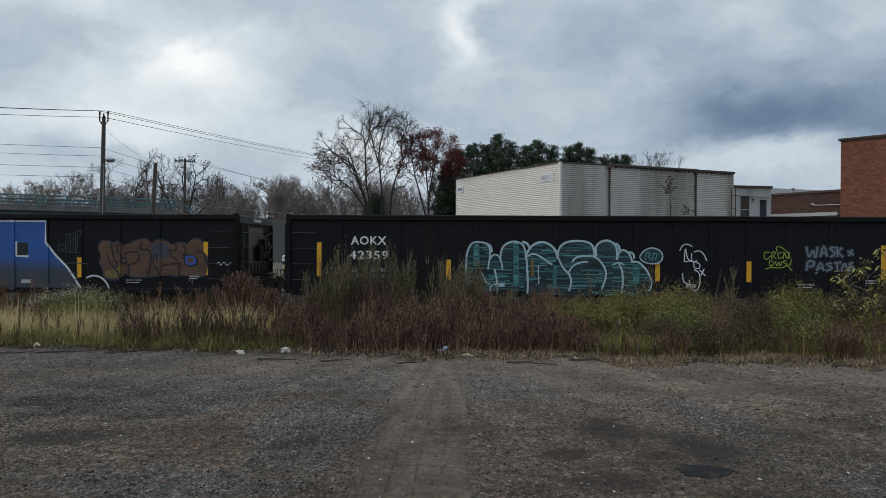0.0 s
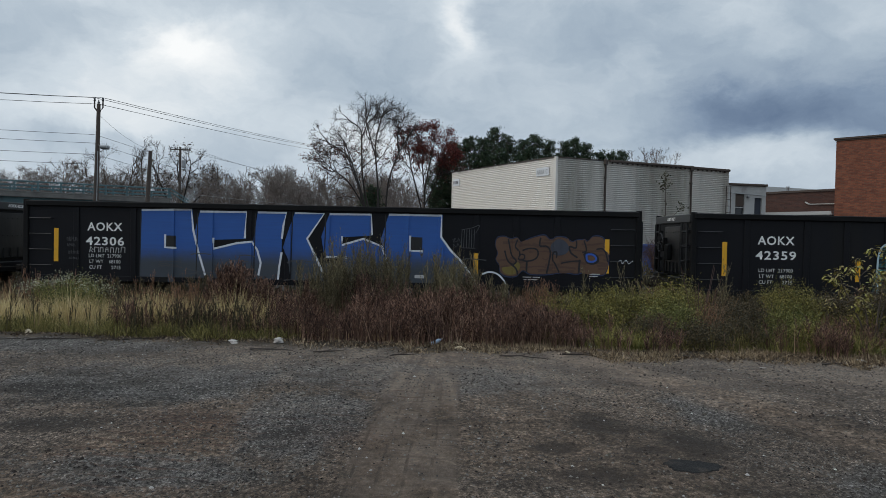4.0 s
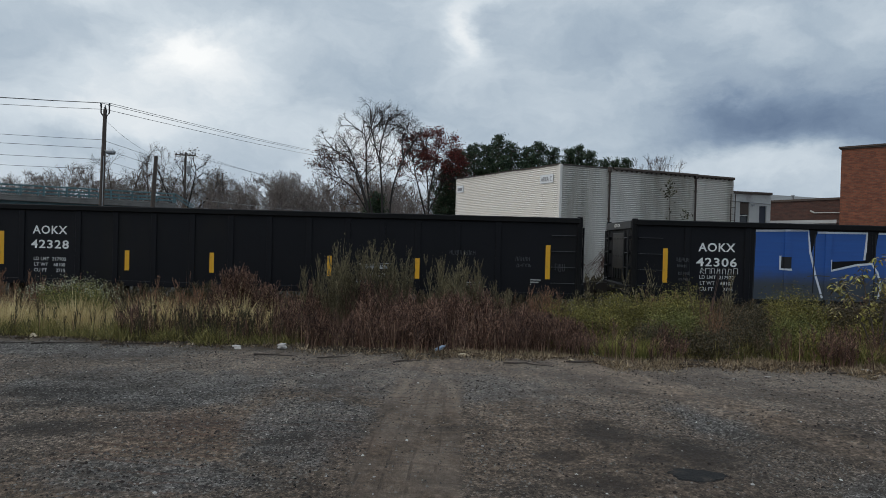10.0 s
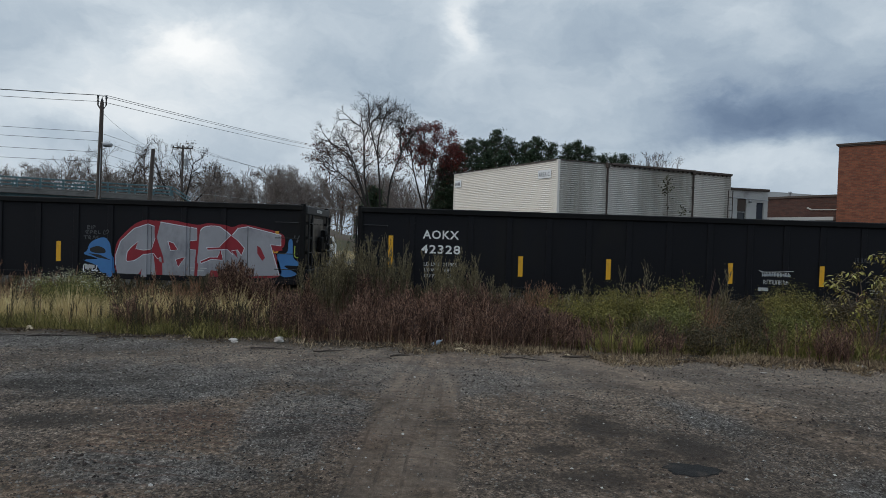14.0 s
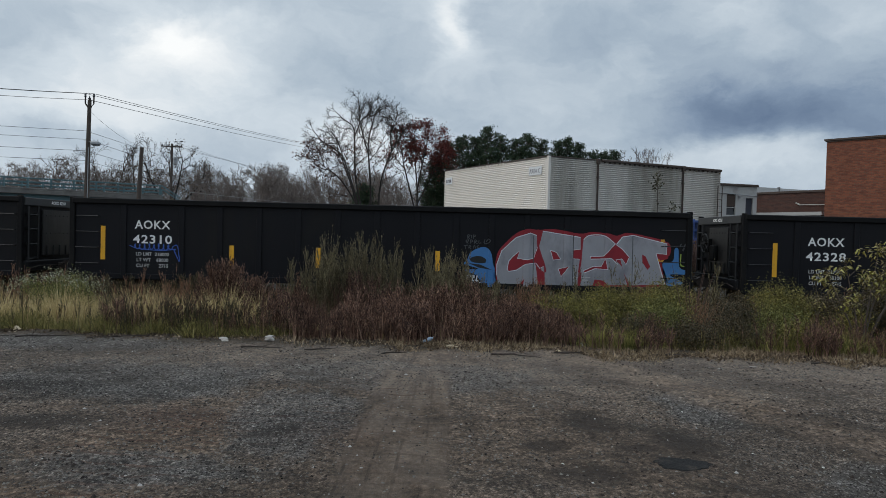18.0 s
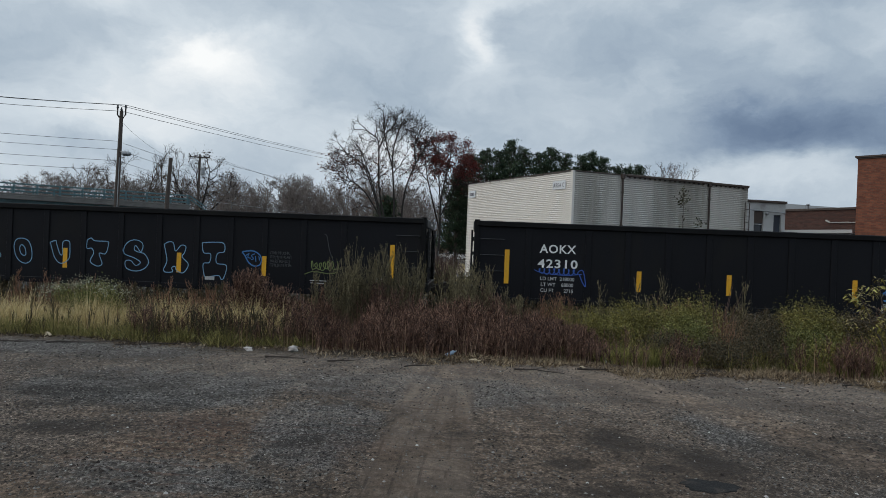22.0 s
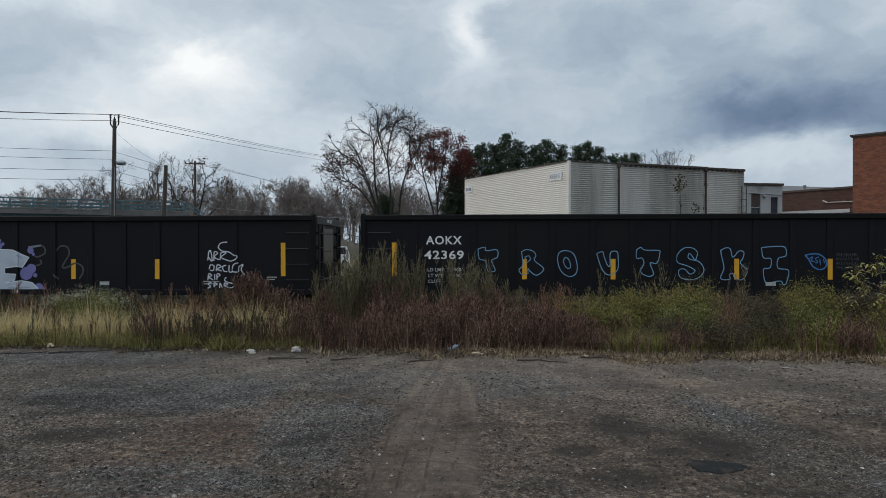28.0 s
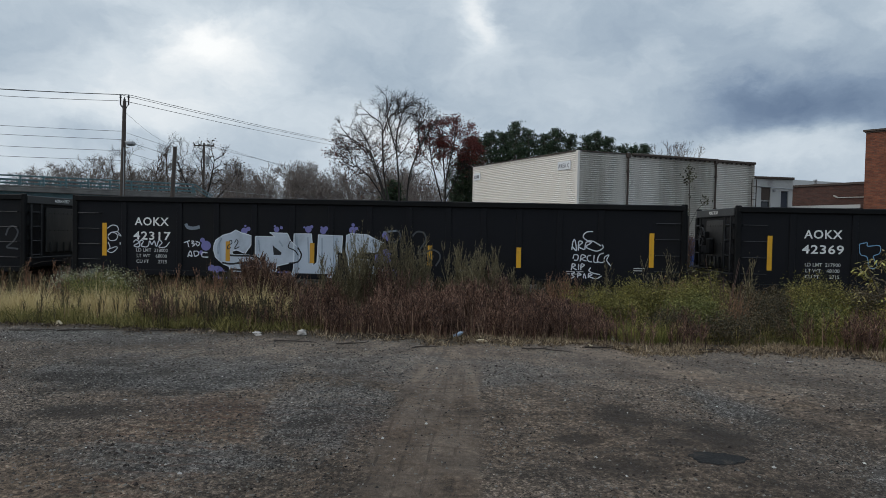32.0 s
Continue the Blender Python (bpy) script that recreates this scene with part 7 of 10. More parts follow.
WC, WL, WR, WB = (4.43, 30.19), (-0.51, 38.56), (14.16, 34.49), (9.22, 42.86)
WH = 5.46
shed = thing("warehouse", "white ribbed-metal warehouse with flat roof and brown downpipes", "warehouse")
part("wall", ribbed(WL, WC, -0.3, WH), SIDING, shed, "clean white ribbed metal wall")
part("wall", ribbed(WC, WR, -0.3, WH), SIDING_OLD, shed, "streaked grey-white ribbed metal wall")
part("wall", M().wall(WR, WB, -0.3, WH, 0.12), SIDING_OLD, shed)
part("wall", M().wall(WB, WL, -0.3, WH, 0.12), SIDING_OLD, shed)
m = M()
m.v = [(p[0], p[1], WH + z) for z in (-0.12, -0.03) for p in (WC, WR, WB, WL)]
m.f = [(3, 2, 1, 0), (4, 5, 6, 7), (0, 1, 5, 4), (1, 2, 6, 5), (2, 3, 7, 6), (3, 0, 4, 7)]
part("roof", m, ROOFING, shed)
LW = math.hypot(WL[0] - WC[0], WL[1] - WC[1])
RW = math.hypot(WR[0] - WC[0], WR[1] - WC[1])
aL = turned(WL, WC)
aR = turned(WC, WR)
part("corner_trim", M().box(-0.07, 0.07, -0.07, 0.07, -0.3, WH + 0.01, 0.01), SIDING, shed, at=pose(*WC, 0, 0, 0, aL))
part("roof_edge", M().box(0, LW, -0.06, 0.05, WH - 0.02, WH + 0.03, 0.008), TRIM, shed, "thin brown roof edge", at=pose(*WL, 0, 0, 0, aL))
part("roof_edge", M().box(0, RW, -0.05, 0.05, WH - 0.02, WH + 0.02, 0.008), TRIM, shed, "thin brown roof edge", at=pose(*WC, 0, 0, 0, aR))
for i in range(46):
    s = 0.15 + i * 0.135
    part("roof_clip", M().box(s, s + 0.07, -0.045, -0.02, WH - 0.11 - 0.03 * math.sin(i * 2.3), WH - 0.02), SIDING, shed, at=pose(*WL, 0, 0, 0, aL))
for s0, s1, dz in ((2.95, 8.0, 0.02), (8.0, RW - 0.02, 0.0)):
    g = part("gutter", M().box(s0, s1, -0.14, -0.03, WH - 0.09 + dz, WH + 0.03 + dz, 0.02), TRIM, shed, "rusty brown gutter", at=pose(*WC, 0, 0, 0, aR))
    for i in range(int((s1 - s0) / 0.3)):
        part("bracket", M().box(s0 + 0.15 + i * 0.3, s0 + 0.19 + i * 0.3, -0.12, -0.025, WH - 0.15 + dz, WH - 0.09 + dz), TRIM, g)
for s in (2.72, 8.02):
    dp = part("downpipe", M().tube(((s, -0.09, WH - 0.1), (s, -0.09, -0.28)), 0.045, 8).box(s - 0.09, s + 0.09, -0.17, -0.03, WH - 0.2, WH + 0.05, 0.02), TRIM, shed, "rust-brown downpipe", at=pose(*WC, 0, 0, 0, aR))
    for z in (1.2, 3.0, 4.6):
        part("clamp", M().box(s - 0.06, s + 0.06, -0.14, -0.025, z, z + 0.05), TRIM, dp)
lad = part("roof_ladder", M().tube(((RW - 0.35, -0.2, 0.2), (RW - 0.35, -0.2, 4.6)), 0.025, 5).tube(((RW - 0.05, -0.2, 0.2), (RW - 0.05, -0.2, 4.6)), 0.025, 5), TRIM, shed, "thin metal ladder", at=pose(*WC, 0, 0, 0, aR))
for i in range(12):
    part("rung", M().tube(((RW - 0.35, -0.2, 0.5 + i * 0.34), (RW - 0.05, -0.2, 0.5 + i * 0.34)), 0.014, 4), TRIM, lad)
SIGNBOARD = mat("white sign board", (0.68, 0.69, 0.71), 0.6, 0, 0.08, 2, 0.0, 10)
SIGNINK = mat("faded blue-grey sign lettering", (0.13, 0.13, 0.14), 0.7, 0, 0.2, 3, 0.0, 10)
for s, w in ((LW - 1.45, 0.98), (0.2, 0.72)):
    sign = part("sign", M().box(s, s + w, -0.06, -0.03, WH - 0.82, WH - 0.42, 0.005), SIGNBOARD, shed, "small white sign board", at=pose(*WL, 0, 0, 0, aL))
    if w > 0.8:
        part("lettering", lettering("AREA C", 0.3, 0.004, 1.05, w * 0.86), None, sign, at=pose(s + w / 2, -0.066, WH - 0.73)).data.materials.append(SIGNINK)
    else:
        for i in range(4):
            a = s + w * (0.12 + 0.2 * i)
            part("sign_bar", M().box(a, a + w * 0.14, -0.066, -0.061, WH - 0.72, WH - 0.54), SIGNINK, sign)

# whitewashed block between the warehouse and the brick buildings
BA, BB = (14.55, 36.45), (17.35, 37.11)
block = thing("annex_building", "whitewashed block annex with dark window and doorway", "building")
BL = math.hypot(BB[0] - BA[0], BB[1] - BA[1])
ba = turned(BA, BB)
here = pose(*BA, 0, 0, 0, ba)
for x0, x1, z0, z1 in ((0, 0.92, -0.3, 4.85), (0.92, 1.52, -0.3, 3.2), (0.92, 1.52, 4.4, 4.85), (1.52, 2.15, -0.3, 4.85), (2.15, 2.62, 4.2, 4.85), (2.62, BL, -0.3, 4.85), (2.15, 2.62, -0.3, 1.9)):
    part("wall_section", M().box(x0, x1, 0, 0.25, z0, z1), WHITEWASH, block, at=here)
for x0, x1, y0, y1 in ((0, 0.2, 0.25, 5), (BL - 0.2, BL, 0.25, 5), (0, BL, 5, 5.2)):
    part("wall_section", M().box(x0, x1, y0, y1, -0.3, 4.85), WHITEWASH, block, at=here)
part("roof", M().box(-0.05, BL + 0.05, -0.08, 5.2, 4.85, 4.98, 0.01), TRIM, block, "dark roof edge", at=here)
win = part("window", M().box(0.92, 1.52, 0.12, 0.14, 3.2, 4.4), GLASSDARK, block, "dark dirty window", at=here)
part("frame", M().box(0.88, 0.94, 0.02, 0.12, 3.16, 4.44).box(1.5, 1.56, 0.02, 0.12, 3.16, 4.44).box(0.94, 1.5, 0.02, 0.12, 3.16, 3.22).box(0.94, 1.5, 0.02, 0.12, 4.38, 4.44).box(0.94, 1.5, 0.04, 0.12, 3.62, 3.66), WHITEWASH, win)
part("shutter", M().box(0.95, 1.49, 0.05, 0.09, 3.7, 4.37), TRIM, win, "dark brown shutter")
part("door", M().box(2.15, 2.62, 0.1, 0.14, 1.9, 4.2), mat("dark blue door paint", (0.025, 0.03, 0.045), 0.6), block, "dark blue door", at=here)
part("lamp_box", M().box(1.62, 1.78, -0.14, 0, 4.18, 4.3, 0.02), GALV, block, at=here)
part("conduit", M().tube(((0.1, -0.04, 4.45), (BL, -0.04, 4.33)), 0.02, 5), GALV, block, at=here)

# brick buildings
def cuboid(a, c, back, z0, z1):
    """A closed block on the plan line a to c, reaching back to the left of it."""
    return M().wall(a, c, z0, z1, back)


mill = thing("brick_building", "tall red brick building with brown metal parapet cap", "building")
KA, KB = (20.40, 35.72), (31.0, 25.65)
part("wall", cuboid(KA, KB, 10.0, -0.3, 7.35), BRICK, mill, "red brick wall")
part("parapet_cap", M().wall(along(KA, KB, -0.12, 0.1), along(KA, KB, 14.7, 0.1), 7.35, 7.44, 10.3), TRIM, mill, "brown metal parapet cap")
part("parapet_cap", M().wall(along(KA, KB, -0.06, 0.05), along(KA, KB, 14.7, 0.05), 7.28, 7.35, 0.05), TRIM, mill)
low = thing("brick_building", "low dark brown brick building with pale pipe along it", "building")
LA, LB = (19.0, 42.9), (22.6, 37.2)
part("wall", cuboid(LA, LB, 9.0, -0.3, 4.8), BRICK_DARK, low, "dark brown brick wall")
part("parapet_cap", M().wall(along(LA, LB, -0.1, 0.08), along(LA, LB, 6.7, 0.08), 4.8, 4.92, 9.1), TRIM, low)
part("roof_vent", M().lathe("z", ((4.9, 0.07), (5.15, 0.07), (5.16, 0.12), (5.24, 0.1)), (20.6, 41.2, 0), 8), GALV, low)
p0, p1 = along(LA, LB, 4.0, 0.1), along(LA, LB, 6.6, 0.1)
part("pipe", M().tube(((*p0, 4.05), (*p1, 4.02)), 0.03, 6).tube(((*p0, 4.05), (*along(LA, LB, 3.75, 0.1), 4.18)), 0.05, 6), CONCRETE, low, "pale pipe")
kerb = thing("loading_canopy", "pale flat canopy roof below the brick wall", "canopy")
part("roof", M().wall(along(LA, LB, 1.6, 1.4), along(LA, LB, 6.0, 1.4), 3.35, 3.55, 1.3), ROOFING, kerb)
for s in (1.8, 5.8):
    q = along(LA, LB, s, 1.25)
    part("post", M().tube(((*q, -0.25), (*q, 3.35)), 0.05, 6), GALV, kerb)
hall = thing("factory_hall", "distant hall with wide pale sloping roof", "building")
part("wall", M().box(24, 40, 62, 80, -0.3, 6.2), WHITEWASH, hall)
m = M()
m.v = [(23.6, 61, 7.15), (40.4, 61, 6.45), (40.4, 81, 6.9), (23.6, 81, 7.5), (23.6, 61, 6.2), (40.4, 61, 6.0), (40.4, 81, 6.0), (23.6, 81, 6.2)]
m.f = [(0, 1, 2, 3), (7, 6, 5, 4), (4, 5, 1, 0), (5, 6, 2, 1), (6, 7, 3, 2), (7, 4, 0, 3)]
part("roof", m, ROOFING, hall, "pale sloping roof")

# road bridge with teal railings
GA, GB = (-75.0, 44.8), (-29.3, 64.6)
GL = math.hypot(GB[0] - GA[0], GB[1] - GA[1])
ga = turned(GA, GB)
bridge = thing("road_bridge", "road bridge ramp with concrete deck and teal railings", "bridge", at=pose(*GA, 5.32, 0, 0.58, ga))
DECK = mat("stained bridge concrete", (0.15, 0.142, 0.132), 0.9, 0, 0.3, 0.6, 0.2, 8, 0, (0.08, 0.075, 0.07), 0.45)
part("deck", M().box(0, GL, 0, 8, -0.42, 0.0, 0.04), DECK, bridge, "weathered concrete deck")
part("kerb", M().box(0, GL, 0.0, 0.35, 0.0, 0.16, 0.02), DECK, bridge)
part("girder", M().box(0, GL, 0.5, 0.75, -1.1, -0.42), TEAL, bridge, "faded teal steel girder")
part("girder", M().box(0, GL, 6.5, 6.75, -1.1, -0.42), TEAL, bridge, "faded teal steel girder")
for y in (0.12, 7.7):
    rail = part("railing", M().box(0, GL, y, y + 0.12, 1.0, 1.14, 0.02), TEAL, bridge, "faded teal steel railing")
    part("middle_rail", M().box(0, GL, y + 0.02, y + 0.09, 0.66, 0.78, 0.01), TEAL, rail)
    part("lower_rail", M().box(0, GL, y + 0.02, y + 0.09, 0.34, 0.46, 0.01), TEAL, rail)
    for i in range(26):
        x = GL - 0.2 - i * 1.9
        part("railing_post", M().box(x - 0.08, x + 0.08, y - 0.03, y + 0.15, 0.0, 1.08, 0.015), TEAL, rail)
        part("post_base", M().box(x - 0.14, x + 0.14, y - 0.06, y + 0.18, 0.16, 0.2, 0.008), TEAL, rail)
    part("end_brace", M().prism([(GL, 1.14), (GL, 0.98), (GL + 1.5, 0.0), (GL + 1.8, 0.0)], y, y + 0.1), TEAL, rail)
part("road_surface", M().box(0, GL, 0.36, 7.6, 0.0, 0.05), mat("worn asphalt", (0.06, 0.06, 0.06), 0.9), bridge)
for x in (8.0, 24.0, 40.0):
    part("pier", M().box(x - 0.5, x + 0.5, 0.8, 7.2, -6.0, -1.1, 0.08), CONCRETE, bridge)
part("abutment", M().box(GL - 1.0, GL + 0.4, 0.2, 7.8, -6.0, -0.42, 0.05), CONCRETE, bridge)
bank = M()
bx = np.linspace(-29, 60, 60)
for x in bx:
    t = (x + 29) / 89
    h = 3.7 * min(1.0, max(0.0, (-9.0 - x) / 10.0)) + 0.15 * math.sin(x * 0.5)
    bank.v += [(x, 62 + 10 * t + 0.5 * math.sin(x), -0.4), (x, 66 + 10 * t + 0.4 * math.sin(x * 1.3), max(0.1, h * 0.85)), (x, 69 + 10 * t, max(0.15, h)), (x, 82 + 10 * t, max(0.1, h * 0.8)), (x, 95 + 10 * t, -0.4)]
for i in range(59):
    for j in range(4):
        bank.f.append((i * 5 + j, i * 5 + 5 + j, i * 5 + 6 + j, i * 5 + 1 + j))
tagged(part("embankment", bank, mat("brown leaf-littered earth", (0.085, 0.062, 0.045), 0.95, 0, 0.4, 0.5, 0.3, 4, 0, (0.06, 0.065, 0.03), 0.4), smooth=True), "brown leaf-littered earth bank behind the tracks", "embankment", kind="structure")
fence = thing("chain_fence", "thin chain-link fence with bent-top steel posts", "fence")
for i in range(17):
    x = -27.2 + i * 1.55
    y = 66.2 + i * 0.3
    z = 3.75 - i * 0.12
    part("post", M().tube(((x, y, z - 0.8), (x, y, z + 1.75), (x - 0.1, y - 0.05, z + 1.95), (x - 0.3, y - 0.1, z + 2.05)), 0.026, 5), GALV_DULL, fence)
for k in range(3):
    part("strand", M().tube(((-27.2, 66.2, 3.8 + k * 0.8), (-2.4, 71.0, 1.9 + k * 0.8)), 0.012, 4), GALV, fence)

# poles and overhead cables
pole = thing("utility_pole", "tall grey-brown timber utility pole with flood lamp", "utility pole", at=pose(-25.85, 45.4, 0))
part("shaft", M().tube(((-0.25, 0, -0.4), (-0.1, 0, 5), (0, 0, 10.55)), (0.2, 0.17, 0.125), 10), WOODPOLE, pole)
for s in (-1, 1):
    part("bracket", M().tube(((s * 0.08, 0, 10.0), (s * 0.30, 0, 10.3), (s * 0.30, 0, 10.75)), 0.05, 6), STEEL, pole)
    part("insulator", M().lathe("z", ((10.75, 0.05), (10.8, 0.09), (10.86, 0.05), (10.92, 0.08), (11.0, 0.03)), (s * 0.30, 0, 0), 8), GLASSDARK, pole)
part("insulator", M().lathe("z", ((10.55, 0.05), (10.64, 0.1), (10.72, 0.05), (10.85, 0.03)), (0, 0, 0), 8), GLASSDARK, pole)
arm = part("lamp_arm", M().tube(((0.1, -0.05, 7.15), (0.5, -0.3, 7.2)), 0.035, 6).tube(((0.0, -0.05, 7.62), (0.35, -0.25, 7.6)), 0.03, 6), GALV, pole)
part("flood_lamp", M().box(0.35, 0.95, -0.55, -0.1, 7.32, 7.6, 0.09), GALV, arm, "grey flood lamp head")
part("lens", M().box(0.42, 0.88, -0.52, -0.14, 7.3, 7.325), GLASSDARK, arm)
part("conduit", M().tube(((-0.02, -0.17, 0), (0.05, -0.15, 7.2)), 0.03, 5), GALV, pole)
stub = thing("timber_post", "plain weathered timber pole with nothing on it", "utility pole", at=pose(-22.1, 45.4, 0))
part("shaft", M().tube(((-0.35, 0, -0.4), (0.02, 0, 7.3)), (0.17, 0.13), 10), WOODPOLE, stub)
far_pole = thing("utility_pole", "distant timber utility pole with crossarm and insulators", "utility pole", at=pose(-32.6, 74.2, 0))
part("shaft", M().tube(((0, 0, -0.4), (0, 0, 11.4)), (0.17, 0.12), 8), WOODPOLE, far_pole)
ca = part("crossarm", M().box(-1.15, 1.15, -0.06, 0.06, 11.0, 11.14, 0.01), WOODPOLE, far_pole, at=pose(0, 0, 0, 0, 0, 12))
for x in (-1.05, -0.55, 0.55, 1.05):
    part("insulator", M().lathe("z", ((11.14, 0.05), (11.22, 0.08), (11.32, 0.03)), (x, 0, 0), 6), GLASSDARK, ca)
part("transformer", M().lathe("z", ((9.0, 0.1), (9.05, 0.26), (9.8, 0.26), (9.9, 0.12)), (0.42, 0, 0), 10), GALV, far_pole)


def cable(points, sag, r=0.016):
    """An overhead cable through the points, hanging by sag between them."""
    pts = []
    for a, c in zip(points, points[1:]):
        a, c = Vector(a), Vector(c)
        for k in range(13):
            t = k / 12
            p = a.lerp(c, t)
            p.z -= sag * 4 * t * (1 - t)
            pts.append(p)
    return tagged(part("overhead_cable", M().tube(pts, r, 4), WIRE), "thin black overhead cable strung from the poles", "cable", "overhead cables")


for s, zr in ((-0.3, 0.0), (0.3, 0.12), (0.0, -0.55)):
    z = 11.0 if s else 10.55
    cable(((-25.85 + s, 45.4, z), (-56.0 + s, 26.2, z - 0.1)), 0.75)
    cable(((-25.85 + s, 45.4, z), (-21.0 + s, 112.0, 16.1 + zr)), 0.25, 0.018)
for z0, z1, e in ((8.35, 8.1, 9.3), (7.75, 7.6, 8.1), (6.95, 6.9, 7.5), (6.25, 6.35, 6.6)):
    cable(((-26.0, 45.25, z0), (-56.0, 26.2, z1)), 0.35, 0.013)
    cable(((-26.0, 45.25, z0), (-33.0 + z0, 118.0, e)), 0.9, 0.013)
cable(((-25.85, 45.4, 9.8), (-32.6, 74.2, 11.2)), 1.3, 0.011)
for k in range(3):
    cable(((-32.6 + (k - 1) * 1.0, 74.2, 11.32), (-18.0, 128.0, 11.0 - k * 0.9)), 0.6, 0.013)

# ---- trees ----
def flakes(pos, size, rng, droop=0.0, thin=0.5):
    """Leaves: small folded diamonds at the points, turned at random."""
    n = len(pos)
    u = rng.normal(size=(n, 3))
    u[:, 2] -= droop
    u /= np.linalg.norm(u, axis=1)[:, None]
    w = np.cross(u, rng.normal(size=(n, 3)))
    w /= np.linalg.norm(w, axis=1)[:, None] + 1e-9
    s = size * (0.6 + 0.8 * rng.random((n, 1)))
    v = np.stack([pos - u * s, pos + w * s * thin, pos + u * s, pos - w * s * thin], 1).reshape(-1, 3)
    f = (np.arange(n)[:, None] * 4 + np.arange(4)).tolist()
    return v, f


def leaves_on(tree, name, tips, count, spread, size, material, label, seed):
    r = np.random.default_rng(seed)
    pos = tips[r.integers(0, len(tips), count)] + r.normal(0, spread, (count, 3))
    part(name, M().arrays(*flakes(pos, size, r, 0.4)), material, tree, label)



def forked(stems, seed, length, depth, r_tip=0.011, spread=0.5, lift=0.12, kids=2.3, twigs=3, twig=0.45, from_=0.35, sides=4, bound=None):
    """Limbs that fork again and again from the given stems; gives the stem mesh, the branch mesh and the twig ends."""
    rng = np.random.default_rng(seed)
    stem, crown, tips = M(), M(), []

    def unit(v):
        return v / (np.linalg.norm(v) + 1e-9)

    def turn(d, angle):
        side = unit(np.cross(d, rng.normal(size=3)))
        return unit(d * math.cos(angle) + side * math.sin(angle) + (0, 0, lift))

    def sprig(p, d, n):
        for _ in range(n):
            w = turn(d, rng.uniform(0.35, 1.15))
            L = twig * rng.uniform(0.5, 1.4)
            a = p + w * L * 0.55
            b = a + turn(w, rng.uniform(0.1, 0.5)) * L * 0.5
            crown.tube((p, a, b), (r_tip * 0.8, r_tip * 0.6, r_tip * 0.35), 3, False)
            c = p + w * L * 0.5
            crown.tube((c, c + turn(w, 0.7) * L * 0.45), (r_tip * 0.5, r_tip * 0.3), 3, False)
            tips.append(b)

    def grow(p, d, L, level):
        if bound is not None:
            c, rad = bound
            q = (p + d * L - c) / rad
            if (q * q).sum() > 1.0:
                L *= rng.uniform(0.3, 0.6)
                level = max(0, level - 1)
        r0, r1 = r_tip * 1.62 ** level, r_tip * 1.62 ** max(0, level - 1) * 1.05
        pts, rad_, q = [p], [r0], p
        n = 3 if level > 1 else 2
        for k in range(n):
            d = unit(d + rng.normal(0, 0.16, 3) + (0, 0, lift * 0.3))
            q = q + d * (L / n)
            pts.append(q)
            rad_.append(r0 + (r1 - r0) * (k + 1) / n)
            if level <= 3 and twigs:
                sprig(q, d, 1 if rng.random() < 0.8 else 2)
        crown.tube(pts, rad_, 5 if level > 3 else (sides if level > 1 else 3), False)
        if level <= 0:
            sprig(q, d, twigs)
            tips.append(q)
            return
        m = int(kids) + (rng.random() < kids % 1)
        for k in range(m):
            grow(q, turn(d, rng.uniform(0.35, 1.0) * spread), L * rng.uniform(0.68, 0.92), level - 1)
        if level > 1 and rng.random() < 0.7:
            grow(pts[1], turn(d, spread * 1.3), L * 0.6, level - 2)

    for pts, r0, r1 in stems:
        c = eased([Vector(p) for p in pts], False, 4)
        n = len(c)
        rad_ = [r0 + (r1 - r0) * (k / (n - 1)) ** 0.8 for k in range(n)]
        stem.tube(c, rad_, 7, False)
        for k in range(n - 1):
            t = k / (n - 1)
            if t > from_ and rng.random() < 0.95:
                d = unit(np.array(c[k + 1] - c[k]))
                grow(np.array(c[k]), turn(d, rng.uniform(0.5, 1.0)), length * rng.uniform(0.5, 0.95) * (1.15 - 0.35 * t), max(1, depth - 1 - (rng.random() < 0.5)))
        d = unit(np.array(c[-1] - c[-2]))
        for k in range(2):
            grow(np.array(c[-1]), turn(d, 0.35), length * 0.8, depth - 1)
    return stem, crown, np.array(tips)


def forked_tree(name, label, at, stems, seed, length, depth, bark, **more):
    tree = thing(name, label, "tree", at=at)
    stem, crown, tips = forked(stems, seed, length, depth, **more)
    part("trunk", stem, bark, tree, smooth=True)
    part("crown", crown, bark, tree, "bare branches and twigs")
    return tree, tips


